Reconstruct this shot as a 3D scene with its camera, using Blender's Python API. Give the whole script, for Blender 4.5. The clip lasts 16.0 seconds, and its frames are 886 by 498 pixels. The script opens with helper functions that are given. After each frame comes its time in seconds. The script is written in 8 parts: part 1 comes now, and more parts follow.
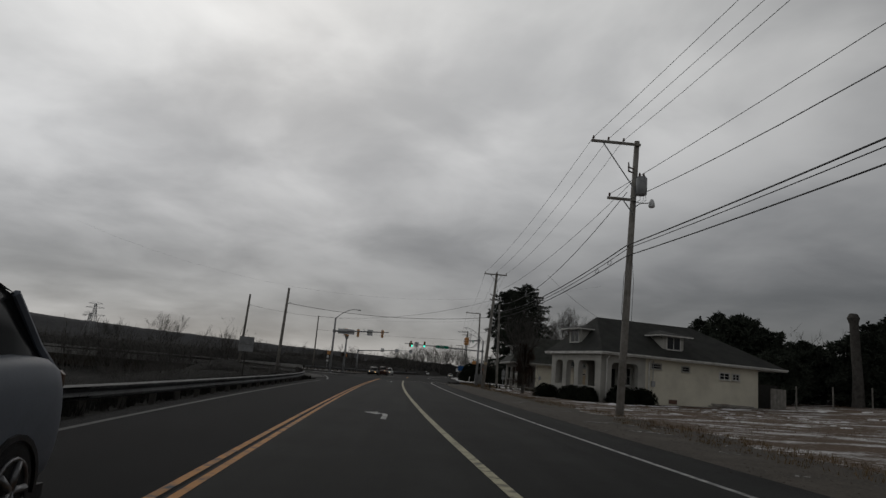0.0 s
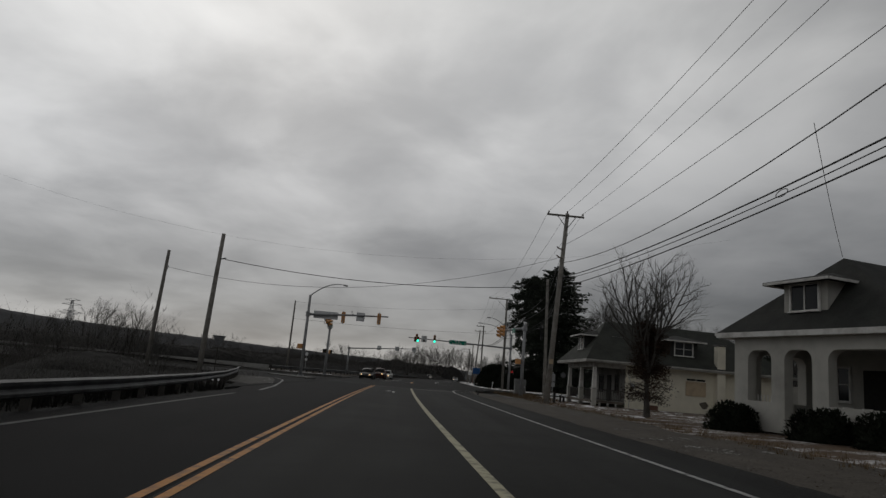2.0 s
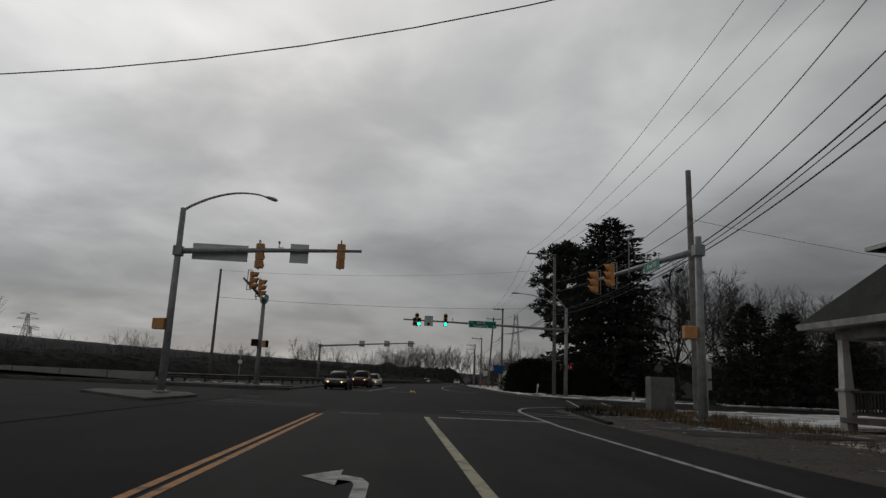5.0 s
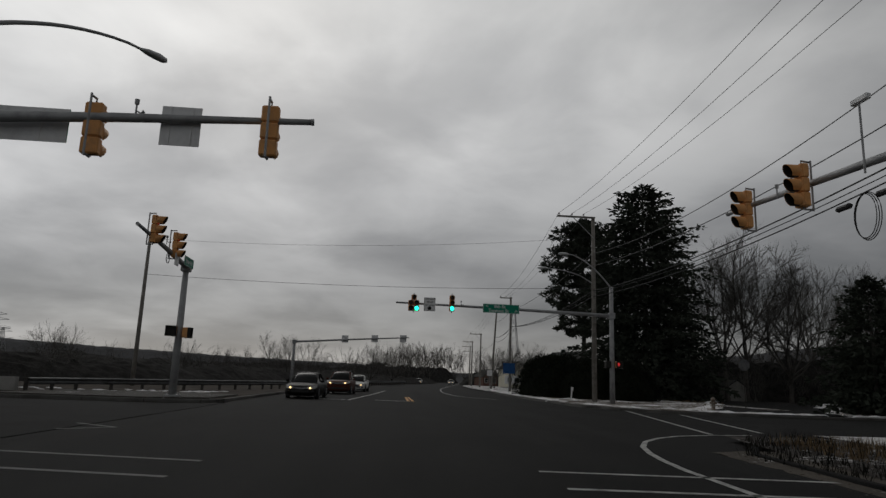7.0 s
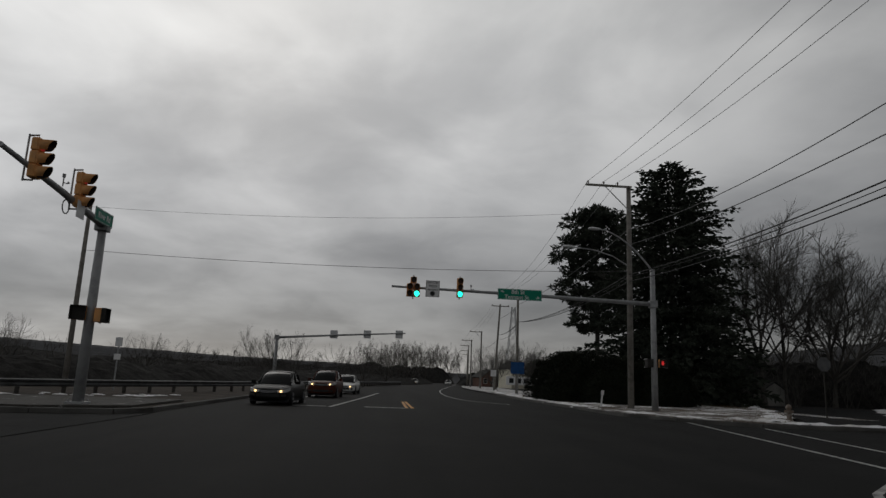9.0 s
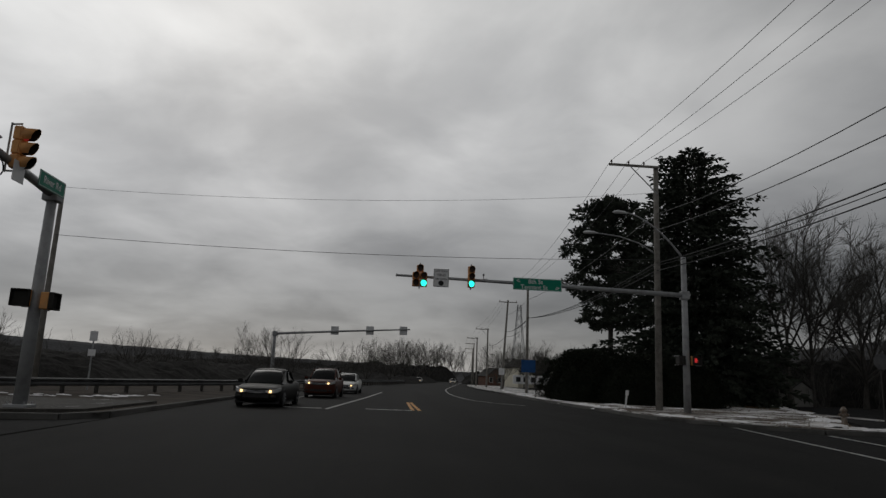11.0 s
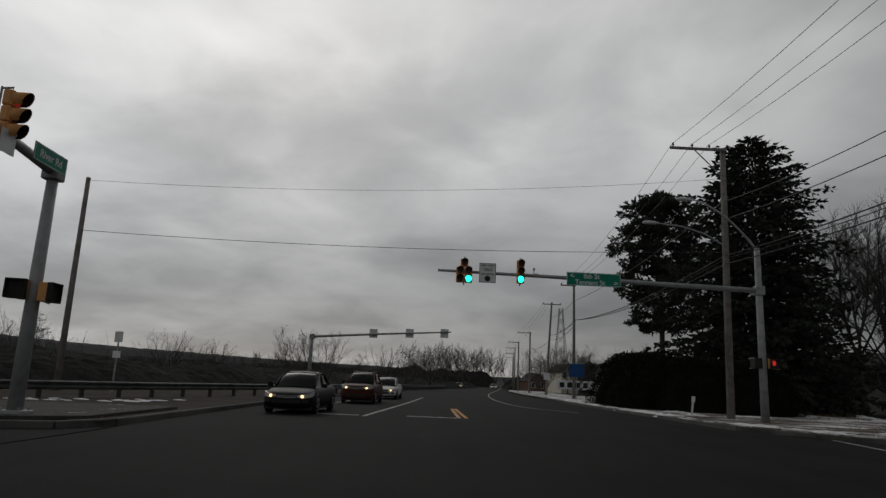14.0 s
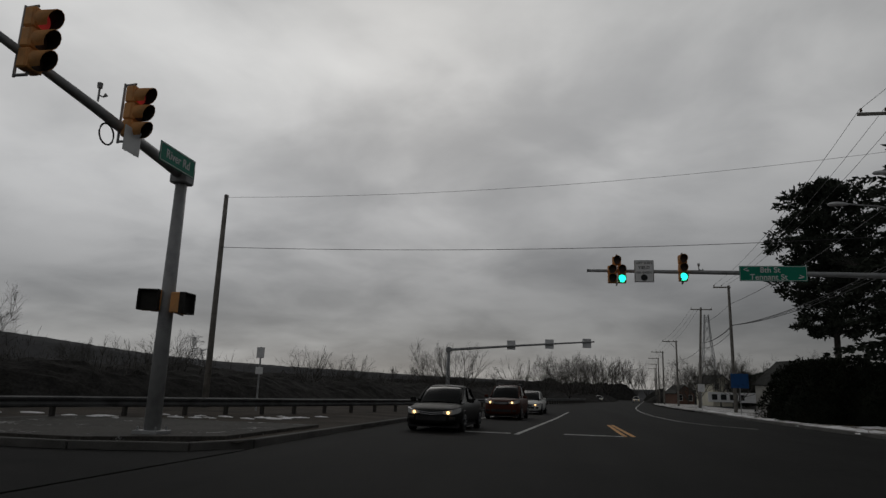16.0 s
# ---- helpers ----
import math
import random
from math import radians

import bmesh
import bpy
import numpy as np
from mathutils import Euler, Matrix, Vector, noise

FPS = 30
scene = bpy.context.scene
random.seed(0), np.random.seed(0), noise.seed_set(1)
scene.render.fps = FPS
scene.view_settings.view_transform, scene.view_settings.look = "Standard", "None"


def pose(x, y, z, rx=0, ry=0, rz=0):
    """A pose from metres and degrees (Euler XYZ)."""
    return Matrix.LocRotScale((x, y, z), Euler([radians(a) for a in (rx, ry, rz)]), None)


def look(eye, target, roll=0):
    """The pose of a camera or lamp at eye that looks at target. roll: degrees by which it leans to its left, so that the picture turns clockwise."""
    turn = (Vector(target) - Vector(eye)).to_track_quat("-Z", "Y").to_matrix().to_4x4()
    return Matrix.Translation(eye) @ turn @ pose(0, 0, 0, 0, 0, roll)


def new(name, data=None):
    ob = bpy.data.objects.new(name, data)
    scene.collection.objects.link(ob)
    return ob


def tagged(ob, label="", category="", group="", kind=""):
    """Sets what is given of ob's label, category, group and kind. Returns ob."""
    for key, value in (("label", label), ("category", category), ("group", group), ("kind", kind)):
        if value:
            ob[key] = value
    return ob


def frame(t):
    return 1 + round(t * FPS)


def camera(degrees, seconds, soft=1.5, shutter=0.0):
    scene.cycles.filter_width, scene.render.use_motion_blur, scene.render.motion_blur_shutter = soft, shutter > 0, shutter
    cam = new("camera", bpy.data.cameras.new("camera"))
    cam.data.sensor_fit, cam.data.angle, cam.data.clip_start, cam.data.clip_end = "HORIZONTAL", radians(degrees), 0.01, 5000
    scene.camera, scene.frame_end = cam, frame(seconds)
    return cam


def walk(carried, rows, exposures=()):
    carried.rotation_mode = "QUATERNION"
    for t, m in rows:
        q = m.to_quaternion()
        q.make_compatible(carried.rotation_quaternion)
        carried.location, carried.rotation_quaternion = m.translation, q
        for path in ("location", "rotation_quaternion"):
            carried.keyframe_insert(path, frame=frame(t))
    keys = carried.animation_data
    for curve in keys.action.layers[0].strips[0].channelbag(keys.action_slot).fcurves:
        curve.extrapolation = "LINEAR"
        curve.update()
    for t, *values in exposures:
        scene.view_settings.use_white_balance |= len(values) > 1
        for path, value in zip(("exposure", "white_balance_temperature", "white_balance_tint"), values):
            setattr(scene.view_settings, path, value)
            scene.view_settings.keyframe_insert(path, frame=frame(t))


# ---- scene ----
cam = camera(67.4, 16.0, 1.4)
PATH = [
    (0, (1.54, 1.728, 1.324), (1.615, 3.692, 1.691), 4.9),
    (0.5, (1.149, 9.529, 1.301), (1.226, 11.493, 1.667), 5.0),
    (1, (0.899, 17.286, 1.24), (0.975, 19.249, 1.618), 5.0),
    (1.5, (0.712, 24.937, 1.206), (0.798, 26.899, 1.585), 5.4),
    (2, (0.516, 32.215, 1.171), (0.597, 34.177, 1.548), 5.2),
    (2.5, (0.449, 39.185, 1.204), (0.536, 41.147, 1.58), 4.4),
    (3, (0.381, 45.809, 1.204), (0.475, 47.771, 1.581), 3.7),
    (3.5, (0.402, 52.027, 1.17), (0.493, 53.988, 1.553), 3.1),
    (4, (0.326, 57.992, 1.134), (0.433, 59.952, 1.519), 3.3),
    (4.7, (0.293, 65.197, 1.068), (0.406, 67.156, 1.456), 2.8),
    (6.8, (0.261, 81.919, 1.267), (0.413, 83.875, 1.654), 2.0),
    (7, (0.233, 83.146, 1.297), (0.386, 85.103, 1.684), 2.1),
    (7.5, (0.254, 85.813, 1.311), (0.412, 87.77, 1.695), 1.7),
    (8, (0.275, 88.079, 1.268), (0.437, 90.035, 1.654), 2.1),
    (8.5, (0.316, 89.943, 1.287), (0.481, 91.899, 1.672), 2.2),
    (9, (0.335, 91.363, 1.338), (0.502, 93.318, 1.726), 2.3),
    (11.3, (0.369, 95.305, 1.337), (0.52, 97.262, 1.72), 2.4),
    (11.5, (0.358, 95.546, 1.338), (0.5, 97.504, 1.721), 2.5),
    (12, (0.358, 95.99, 1.311), (0.487, 97.948, 1.697), 2.5),
    (12.5, (0.365, 96.454, 1.299), (0.481, 98.412, 1.686), 2.4),
    (13, (0.328, 96.846, 1.296), (0.426, 98.806, 1.685), 2.5),
    (13.5, (0.308, 97.272, 1.293), (0.384, 99.232, 1.683), 2.4),
    (14, (0.23, 97.672, 1.278), (0.272, 99.633, 1.672), 2.5),
    (14.5, (0.124, 98.065, 1.245), (0.123, 100.025, 1.642), 2.3),
    (15, (-0.005, 98.497, 1.246), (-0.066, 100.455, 1.648), 2.5),
    (15.5, (-0.223, 98.993, 1.205), (-0.374, 100.945, 1.612), 1.6),
    (16, (-0.514, 100.084, 1.25), (-0.852, 102.01, 1.669), 1.9),
]
walk(cam, [(t, look(eye, target, roll)) for t, eye, target, roll in PATH], [(0, 0.0), (14.5, 0.0), (16, -0.3)])

# ---- world and light: a broken winter overcast ----
SUN_AZ, SUN_EL = radians(-13), radians(31)
world = bpy.data.worlds.new("overcast")
scene.world = world
world.use_nodes = True


def nodes_of(tree):
    """Short forms for building node trees."""
    def add(kind, **inputs):
        n = tree.nodes.new(kind)
        for k, v in inputs.items():
            n.inputs[k].default_value = v
        return n
    return add, tree.links.new


def build_world():
    tree = world.node_tree
    tree.nodes.clear()
    add, link = nodes_of(tree)
    out, bg = add("ShaderNodeOutputWorld"), add("ShaderNodeBackground")
    link(bg.outputs[0], out.inputs[0])
    sky = add("ShaderNodeTexSky")
    sky.sky_type, sky.sun_disc, sky.sun_elevation, sky.sun_rotation = "NISHITA", False, SUN_EL, SUN_AZ
    dim = add("ShaderNodeVectorMath")
    dim.operation = "SCALE"
    dim.inputs["Scale"].default_value = 0.08
    link(sky.outputs[0], dim.inputs[0])
    co, sep = add("ShaderNodeTexCoord"), add("ShaderNodeSeparateXYZ")
    link(co.outputs["Generated"], sep.inputs[0])
    lift = add("ShaderNodeMath")
    lift.operation = "MAXIMUM"
    lift.inputs[1].default_value = 0.0
    link(sep.outputs[2], lift.inputs[0])
    plus = add("ShaderNodeMath")
    plus.operation = "ADD"
    plus.inputs[1].default_value = 0.22
    link(lift.outputs[0], plus.inputs[0])
    flat = add("ShaderNodeCombineXYZ")
    for i in (0, 1):
        d = add("ShaderNodeMath")
        d.operation = "DIVIDE"
        link(sep.outputs[i], d.inputs[0])
        link(plus.outputs[0], d.inputs[1])
        link(d.outputs[0], flat.inputs[i])
    shift = add("ShaderNodeVectorMath")
    shift.operation = "ADD"
    shift.inputs[1].default_value = (3.1, 0.4, 0.0)
    link(flat.outputs[0], shift.inputs[0])
    big = add("ShaderNodeTexNoise", Scale=0.75, Detail=7.0, Roughness=0.52, Distortion=0.25)
    small = add("ShaderNodeTexNoise", Scale=2.3, Detail=6.0, Roughness=0.5, Distortion=0.4)
    for n in (big, small):
        link(shift.outputs[0], n.inputs["Vector"])
    mixn = add("ShaderNodeMix")
    mixn.data_type = "FLOAT"
    mixn.inputs[0].default_value = 0.35
    link(big.outputs[0], mixn.inputs[2])
    link(small.outputs[0], mixn.inputs[3])
    cloud = add("ShaderNodeValToRGB")
    cloud.color_ramp.interpolation = "EASE"
    stops = cloud.color_ramp.elements
    stops[0].position, stops[0].color = 0.36, (1.0, 1.0, 1.0, 1)
    stops[1].position, stops[1].color = 0.66, (0.53, 0.535, 0.545, 1)
    link(mixn.outputs[0], cloud.inputs[0])
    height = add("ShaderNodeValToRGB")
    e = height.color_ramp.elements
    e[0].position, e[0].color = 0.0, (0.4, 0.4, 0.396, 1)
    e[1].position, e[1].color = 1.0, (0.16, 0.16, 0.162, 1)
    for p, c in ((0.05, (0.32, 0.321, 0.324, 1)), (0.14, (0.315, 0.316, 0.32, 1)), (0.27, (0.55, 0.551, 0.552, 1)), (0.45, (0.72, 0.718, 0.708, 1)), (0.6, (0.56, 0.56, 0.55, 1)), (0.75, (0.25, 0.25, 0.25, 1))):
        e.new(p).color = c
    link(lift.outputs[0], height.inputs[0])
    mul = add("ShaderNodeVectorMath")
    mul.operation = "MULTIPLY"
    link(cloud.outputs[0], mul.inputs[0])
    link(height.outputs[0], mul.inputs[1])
    toward = add("ShaderNodeVectorMath")
    toward.operation = "DOT_PRODUCT"
    toward.inputs[1].default_value = (math.sin(SUN_AZ) * math.cos(SUN_EL), math.cos(SUN_AZ) * math.cos(SUN_EL), math.sin(SUN_EL))
    link(co.outputs["Generated"], toward.inputs[0])
    veil = add("ShaderNodeMapRange")
    veil.interpolation_type = "SMOOTHSTEP"
    veil.inputs[1].default_value, veil.inputs[2].default_value, veil.inputs[3].default_value, veil.inputs[4].default_value = 0.42, 1.0, 0.68, 1.2
    link(toward.outputs["Value"], veil.inputs[0])
    lit = add("ShaderNodeVectorMath")
    lit.operation = "SCALE"
    link(mul.outputs[0], lit.inputs[0])
    link(veil.outputs[0], lit.inputs["Scale"])
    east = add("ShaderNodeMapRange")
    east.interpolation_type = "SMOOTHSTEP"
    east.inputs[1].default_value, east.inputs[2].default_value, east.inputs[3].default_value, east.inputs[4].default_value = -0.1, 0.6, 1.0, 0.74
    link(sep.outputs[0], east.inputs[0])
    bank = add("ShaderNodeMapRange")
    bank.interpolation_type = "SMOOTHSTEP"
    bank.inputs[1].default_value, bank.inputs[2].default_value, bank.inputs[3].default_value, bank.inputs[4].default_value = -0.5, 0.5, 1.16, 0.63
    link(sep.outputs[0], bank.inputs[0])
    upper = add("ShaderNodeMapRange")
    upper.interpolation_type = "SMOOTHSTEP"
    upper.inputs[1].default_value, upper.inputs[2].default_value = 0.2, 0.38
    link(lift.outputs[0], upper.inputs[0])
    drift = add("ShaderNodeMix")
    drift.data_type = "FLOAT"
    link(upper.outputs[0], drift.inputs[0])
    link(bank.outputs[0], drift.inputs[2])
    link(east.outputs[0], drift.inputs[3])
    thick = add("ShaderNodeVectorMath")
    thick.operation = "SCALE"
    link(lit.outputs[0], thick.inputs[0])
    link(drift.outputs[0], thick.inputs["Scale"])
    cover = add("ShaderNodeMix")
    cover.data_type = "RGBA"
    cover.inputs[0].default_value = 0.96
    link(dim.outputs[0], cover.inputs[6])
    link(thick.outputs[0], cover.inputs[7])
    link(cover.outputs[2], bg.inputs[0])
    bg.inputs[1].default_value = 1.0


build_world()
sun = new("sun", bpy.data.lights.new("sun", "SUN"))
sun.data.energy, sun.data.angle, sun.data.color = 0.25, radians(25), (1.0, 0.97, 0.93)
sun.matrix_world = look((100 * math.sin(SUN_AZ), 100 * math.cos(SUN_AZ), 100 * math.tan(SUN_EL)), (0, 0, 0))


# ---- materials ----
def material(name, base, rough=0.8, metal=0.0, spots=None, scale=8.0, amount=0.5, fine=60.0, bump=0.2, dirt=0.15, coat=0.0, random=0.0, spec=0.3, tracks=0.0):
    """A surface with variation at two scales: broad spots towards a second colour, fine grain, and relief."""
    m = bpy.data.materials.new(name)
    m.use_nodes = True
    tree = m.node_tree
    add, link = nodes_of(tree)
    bsdf = tree.nodes["Principled BSDF"]
    bsdf.inputs["Roughness"].default_value, bsdf.inputs["Metallic"].default_value = rough, metal
    bsdf.inputs["Coat Weight"].default_value, bsdf.inputs["Specular IOR Level"].default_value = coat, spec
    geo = add("ShaderNodeNewGeometry")
    broad = add("ShaderNodeTexNoise", Scale=scale, Detail=5.0, Roughness=0.6)
    grain = add("ShaderNodeTexNoise", Scale=fine, Detail=3.0, Roughness=0.6)
    for n in (broad, grain):
        link(geo.outputs["Position"], n.inputs["Vector"])
    ramp = add("ShaderNodeMapRange")
    ramp.inputs[1].default_value, ramp.inputs[2].default_value = 0.62 - 0.35 * amount, 0.7
    link(broad.outputs[0], ramp.inputs[0])
    mix = add("ShaderNodeMix")
    mix.data_type = "RGBA"
    second = spots or tuple(c * 0.6 for c in base)
    mix.inputs[6].default_value, mix.inputs[7].default_value = (*base, 1), (*second, 1)
    link(ramp.outputs[0], mix.inputs[0])
    value = add("ShaderNodeMapRange")
    value.inputs[3].default_value, value.inputs[4].default_value = 1 - 2 * dirt, 1 + 2 * dirt
    link(grain.outputs[0], value.inputs[0])
    hsv = add("ShaderNodeHueSaturation")
    link(mix.outputs[2], hsv.inputs["Color"])
    last = value.outputs[0]
    if random:
        info, vary, times = add("ShaderNodeObjectInfo"), add("ShaderNodeMapRange"), add("ShaderNodeMath")
        vary.inputs[3].default_value, vary.inputs[4].default_value = 1 - random, 1 + random
        times.operation = "MULTIPLY"
        link(info.outputs["Random"], vary.inputs[0])
        link(vary.outputs[0], times.inputs[0])
        link(last, times.inputs[1])
        last = times.outputs[0]
    if tracks:
        run, worn, wear, both = add("ShaderNodeVectorMath"), add("ShaderNodeTexNoise", Scale=1.0, Detail=4.0, Roughness=0.55), add("ShaderNodeMapRange"), add("ShaderNodeMath")
        run.operation, both.operation = "MULTIPLY", "MULTIPLY"
        run.inputs[1].default_value = (0.75, 0.025, 1.0)
        link(geo.outputs["Position"], run.inputs[0])
        link(run.outputs[0], worn.inputs["Vector"])
        wear.inputs[1].default_value, wear.inputs[2].default_value = 0.3, 0.7
        wear.inputs[3].default_value, wear.inputs[4].default_value = 1 - tracks, 1 + tracks
        link(worn.outputs[0], wear.inputs[0])
        link(wear.outputs[0], both.inputs[0])
        link(last, both.inputs[1])
        last = both.outputs[0]
    link(last, hsv.inputs["Value"])
    link(hsv.outputs[0], bsdf.inputs["Base Color"])
    if bump:
        b = add("ShaderNodeBump", Strength=bump, Distance=0.02)
        link(grain.outputs[0], b.inputs["Height"])
        link(b.outputs[0], bsdf.inputs["Normal"])
    return m


def glow(name, color, strength):
    m = bpy.data.materials.new(name)
    m.use_nodes = True
    b = m.node_tree.nodes["Principled BSDF"]
    b.inputs["Base Color"].default_value = (*color, 1)
    b.inputs["Emission Color"].default_value = (*color, 1)
    b.inputs["Emission Strength"].default_value = strength
    return m


def worn_paint(name, color, gone=0.45, rough=0.7):
    """Road paint rubbed through to the asphalt."""
    m = material(name, color, rough, 0, (0.05, 0.05, 0.052), 3.5, gone, 90, 0.3, 0.2)
    return m


ASPHALT = material("asphalt", (0.025, 0.0255, 0.0243), 0.8, 0, (0.0155, 0.0157, 0.015), 0.35, 0.7, 130, 0.45, 0.28, spec=0.08, tracks=0.4)
# The opposite lane's darker asphalt, lowered further to carry windscreen shade in its colour.
ASPHALT_DARK = material("darkened_lane_asphalt", (0.006, 0.006, 0.0063), 0.85, 0, (0.0035, 0.0035, 0.0037), 0.3, 0.7, 130, 0.45, 0.28, spec=0.08, tracks=0.4)
ASPHALT_MID = material("junction_asphalt", (0.0128, 0.013, 0.0124), 0.85, 0, (0.0082, 0.0083, 0.008), 0.22, 0.7, 110, 0.45, 0.28, spec=0.08, tracks=0.3)
ASPHALT_OLD = material("old_asphalt", (0.018, 0.018, 0.0178), 0.88, 0, (0.011, 0.011, 0.0108), 0.5, 0.7, 90, 0.5, 0.28, spec=0.08)
WHITE_LINE = worn_paint("white_road_paint", (0.44, 0.44, 0.42), 0.5)
ORANGE_LINE = worn_paint("orange_road_paint", (0.62, 0.3, 0.06), 0.3)
CREAM_LINE = worn_paint("cream_road_paint", (0.44, 0.41, 0.27), 0.45)
GHOST_LINE = worn_paint("rubbed_off_road_paint", (0.022, 0.022, 0.021), 0.9)
SLIP_LINE = worn_paint("dulled_road_paint", (0.22, 0.22, 0.215), 0.7)
FAINT_LINE = worn_paint("faint_road_paint", (0.12, 0.12, 0.118), 1.0)
YELLOW_LINE = worn_paint("yellow_road_paint", (0.5, 0.21, 0.03), 0.42)
CONCRETE = material("concrete", (0.12, 0.117, 0.11), 0.9, 0, (0.055, 0.053, 0.05), 0.7, 0.6, 45, 0.35, 0.2)
PALE_CONCRETE = material("pale_concrete", (0.3, 0.295, 0.28), 0.9, 0, (0.19, 0.185, 0.175), 0.5, 0.6, 45, 0.35, 0.15)
DIRT = material("gravel_dirt", (0.075, 0.062, 0.05), 0.95, 0, (0.03, 0.026, 0.022), 0.6, 0.7, 25, 0.9, 0.35, spec=0.08)
GRASS = material("dead_grass", (0.2, 0.135, 0.07), 0.95, 0, (0.08, 0.06, 0.036), 0.5, 0.7, 18, 0.9, 0.35)
BANK = material("brushy_ground", (0.021, 0.0205, 0.018), 0.95, 0, (0.012, 0.0117, 0.0108), 0.25, 0.6, 10, 0.9, 0.35, spec=0.05)
SNOW = material("old_snow", (0.82, 0.82, 0.83), 0.7, 0, (0.5, 0.47, 0.44), 0.9, 0.4, 14, 0.6, 0.12)
STUCCO = material("cream_stucco", (0.76, 0.72, 0.595), 0.92, 0, (0.6, 0.565, 0.465), 0.5, 0.6, 40, 0.35, 0.08)
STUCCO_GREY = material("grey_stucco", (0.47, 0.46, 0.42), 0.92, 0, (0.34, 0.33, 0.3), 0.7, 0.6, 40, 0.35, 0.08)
SHINGLE = material("asphalt_shingle", (0.042, 0.043, 0.039), 0.95, 0, (0.026, 0.027, 0.025), 1.2, 0.6, 22, 0.6, 0.3)
SHINGLE_GREEN = material("mossy_asphalt_shingle", (0.052, 0.055, 0.047), 0.95, 0, (0.033, 0.035, 0.03), 1.2, 0.6, 22, 0.6, 0.3)
WHITE_PAINT = material("white_trim_paint", (0.66, 0.65, 0.62), 0.6, 0, (0.45, 0.44, 0.41), 2.0, 0.5, 60, 0.1, 0.06)
BLACK_PAINT = material("black_paint", (0.02, 0.02, 0.021), 0.5, 0, None, 4, 0.4, 60, 0.1, 0.1)
DARK_ROOM = material("dark_interior", (0.035, 0.033, 0.03), 0.95)
BOARD = material("plywood_board", (0.5, 0.4, 0.28), 0.85, 0, (0.4, 0.32, 0.23), 2, 0.5, 30, 0.2, 0.1)
POLE_WOOD = material("weathered_pole_wood", (0.29, 0.275, 0.25), 0.95, 0, (0.17, 0.158, 0.14), 2.5, 0.6, 35, 0.6, 0.2, random=0.15)
STEEL = material("galvanised_steel", (0.38, 0.385, 0.39), 0.6, 0.3, (0.26, 0.265, 0.27), 3.0, 0.5, 70, 0.08, 0.08)
RAIL_STEEL = material("dull_guard_rail_steel", (0.12, 0.123, 0.125), 0.65, 0.4, (0.06, 0.06, 0.06), 1.5, 0.6, 50, 0.1, 0.1)
SIGN_BACK = material("bare_aluminium_sign_back", (0.72, 0.725, 0.73), 0.6, 0.1, (0.6, 0.605, 0.61), 3, 0.5, 60, 0.05, 0.06)
SIGN_GREEN = material("green_sign_sheeting", (0.0, 0.24, 0.15), 0.5, 0, (0.0, 0.2, 0.125), 3, 0.4, 60, 0.02, 0.05)
SIGN_WHITE = material("white_sign_sheeting", (0.8, 0.8, 0.8), 0.5, 0, (0.7, 0.7, 0.7), 3, 0.4, 60, 0.02, 0.05)
SIGN_BLUE = material("blue_sign_sheeting", (0.015, 0.085, 0.26), 0.5, 0, None, 3, 0.3, 60, 0.02, 0.05)
SIGNAL_YELLOW = material("faded_signal_yellow", (0.74, 0.36, 0.13), 0.6, 0, (0.58, 0.3, 0.13), 5, 0.5, 50, 0.06, 0.1)
SIGNAL_DARK = material("visor_black", (0.03, 0.028, 0.025), 0.8)
LENS_OFF = material("unlit_lens", (0.1, 0.06, 0.04), 0.35)
LENS_GREEN = glow("lit_green_lens", (0.02, 0.95, 0.62), 2.2)
HAND_RED = glow("lit_red_hand", (0.85, 0.05, 0.05), 0.28)
LENS_RED = glow("lit_red_lens", (0.8, 0.07, 0.06), 0.1)
BARK = material("grey_bark", (0.1, 0.094, 0.086), 0.95, 0, (0.06, 0.056, 0.051), 3, 0.5, 20, 0.5, 0.2, spec=0.03)
TWIG = material("bare_twigs", (0.108, 0.103, 0.096), 0.95, 0, (0.072, 0.067, 0.061), 0.4, 0.5, 6, 0.0, 0.25, spec=0.03)
NEEDLE = material("spruce_needles", (0.052, 0.06, 0.047), 0.85, 0, (0.03, 0.036, 0.028), 0.6, 0.6, 6, 0.0, 0.4, spec=0.03)
HEDGE_LEAF = material("hedge_leaves", (0.022, 0.026, 0.018), 0.9, 0, (0.012, 0.014, 0.01), 0.8, 0.6, 8, 0.0, 0.4, spec=0.03)
WOODS = material("far_bare_woods", (0.04, 0.041, 0.045), 0.95, 0, (0.026, 0.027, 0.03), 0.012, 0.6, 0.15, 0.0, 0.4)
CABINET_GREY = material("cabinet_grey_paint", (0.17, 0.172, 0.165), 0.6, 0, (0.1, 0.1, 0.095), 2.0, 0.5, 50, 0.05, 0.1)
CABLE = material("black_cable", (0.025, 0.025, 0.026), 0.6)
WIRE = material("weathered_wire", (0.09, 0.09, 0.092), 0.55, 0.3)
RUBBER = material("tyre_rubber", (0.018, 0.018, 0.018), 0.85)
RIM = material("alloy_rim", (0.2, 0.2, 0.205), 0.35, 0.8)
CHROME = material("chrome", (0.6, 0.6, 0.61), 0.18, 1.0, None, 4, 0.2, 60, 0.0, 0.03)
GLASS_DARK = material("tinted_glass", (0.01, 0.0105, 0.0105), 0.16, 0, None, 1, 0.2, 5, 0.0, 0.05, spec=0.06)
WINDOW_GLASS = material("window_glass", (0.02, 0.022, 0.024), 0.05, 0, None, 1, 0.2, 5, 0.0, 0.05)
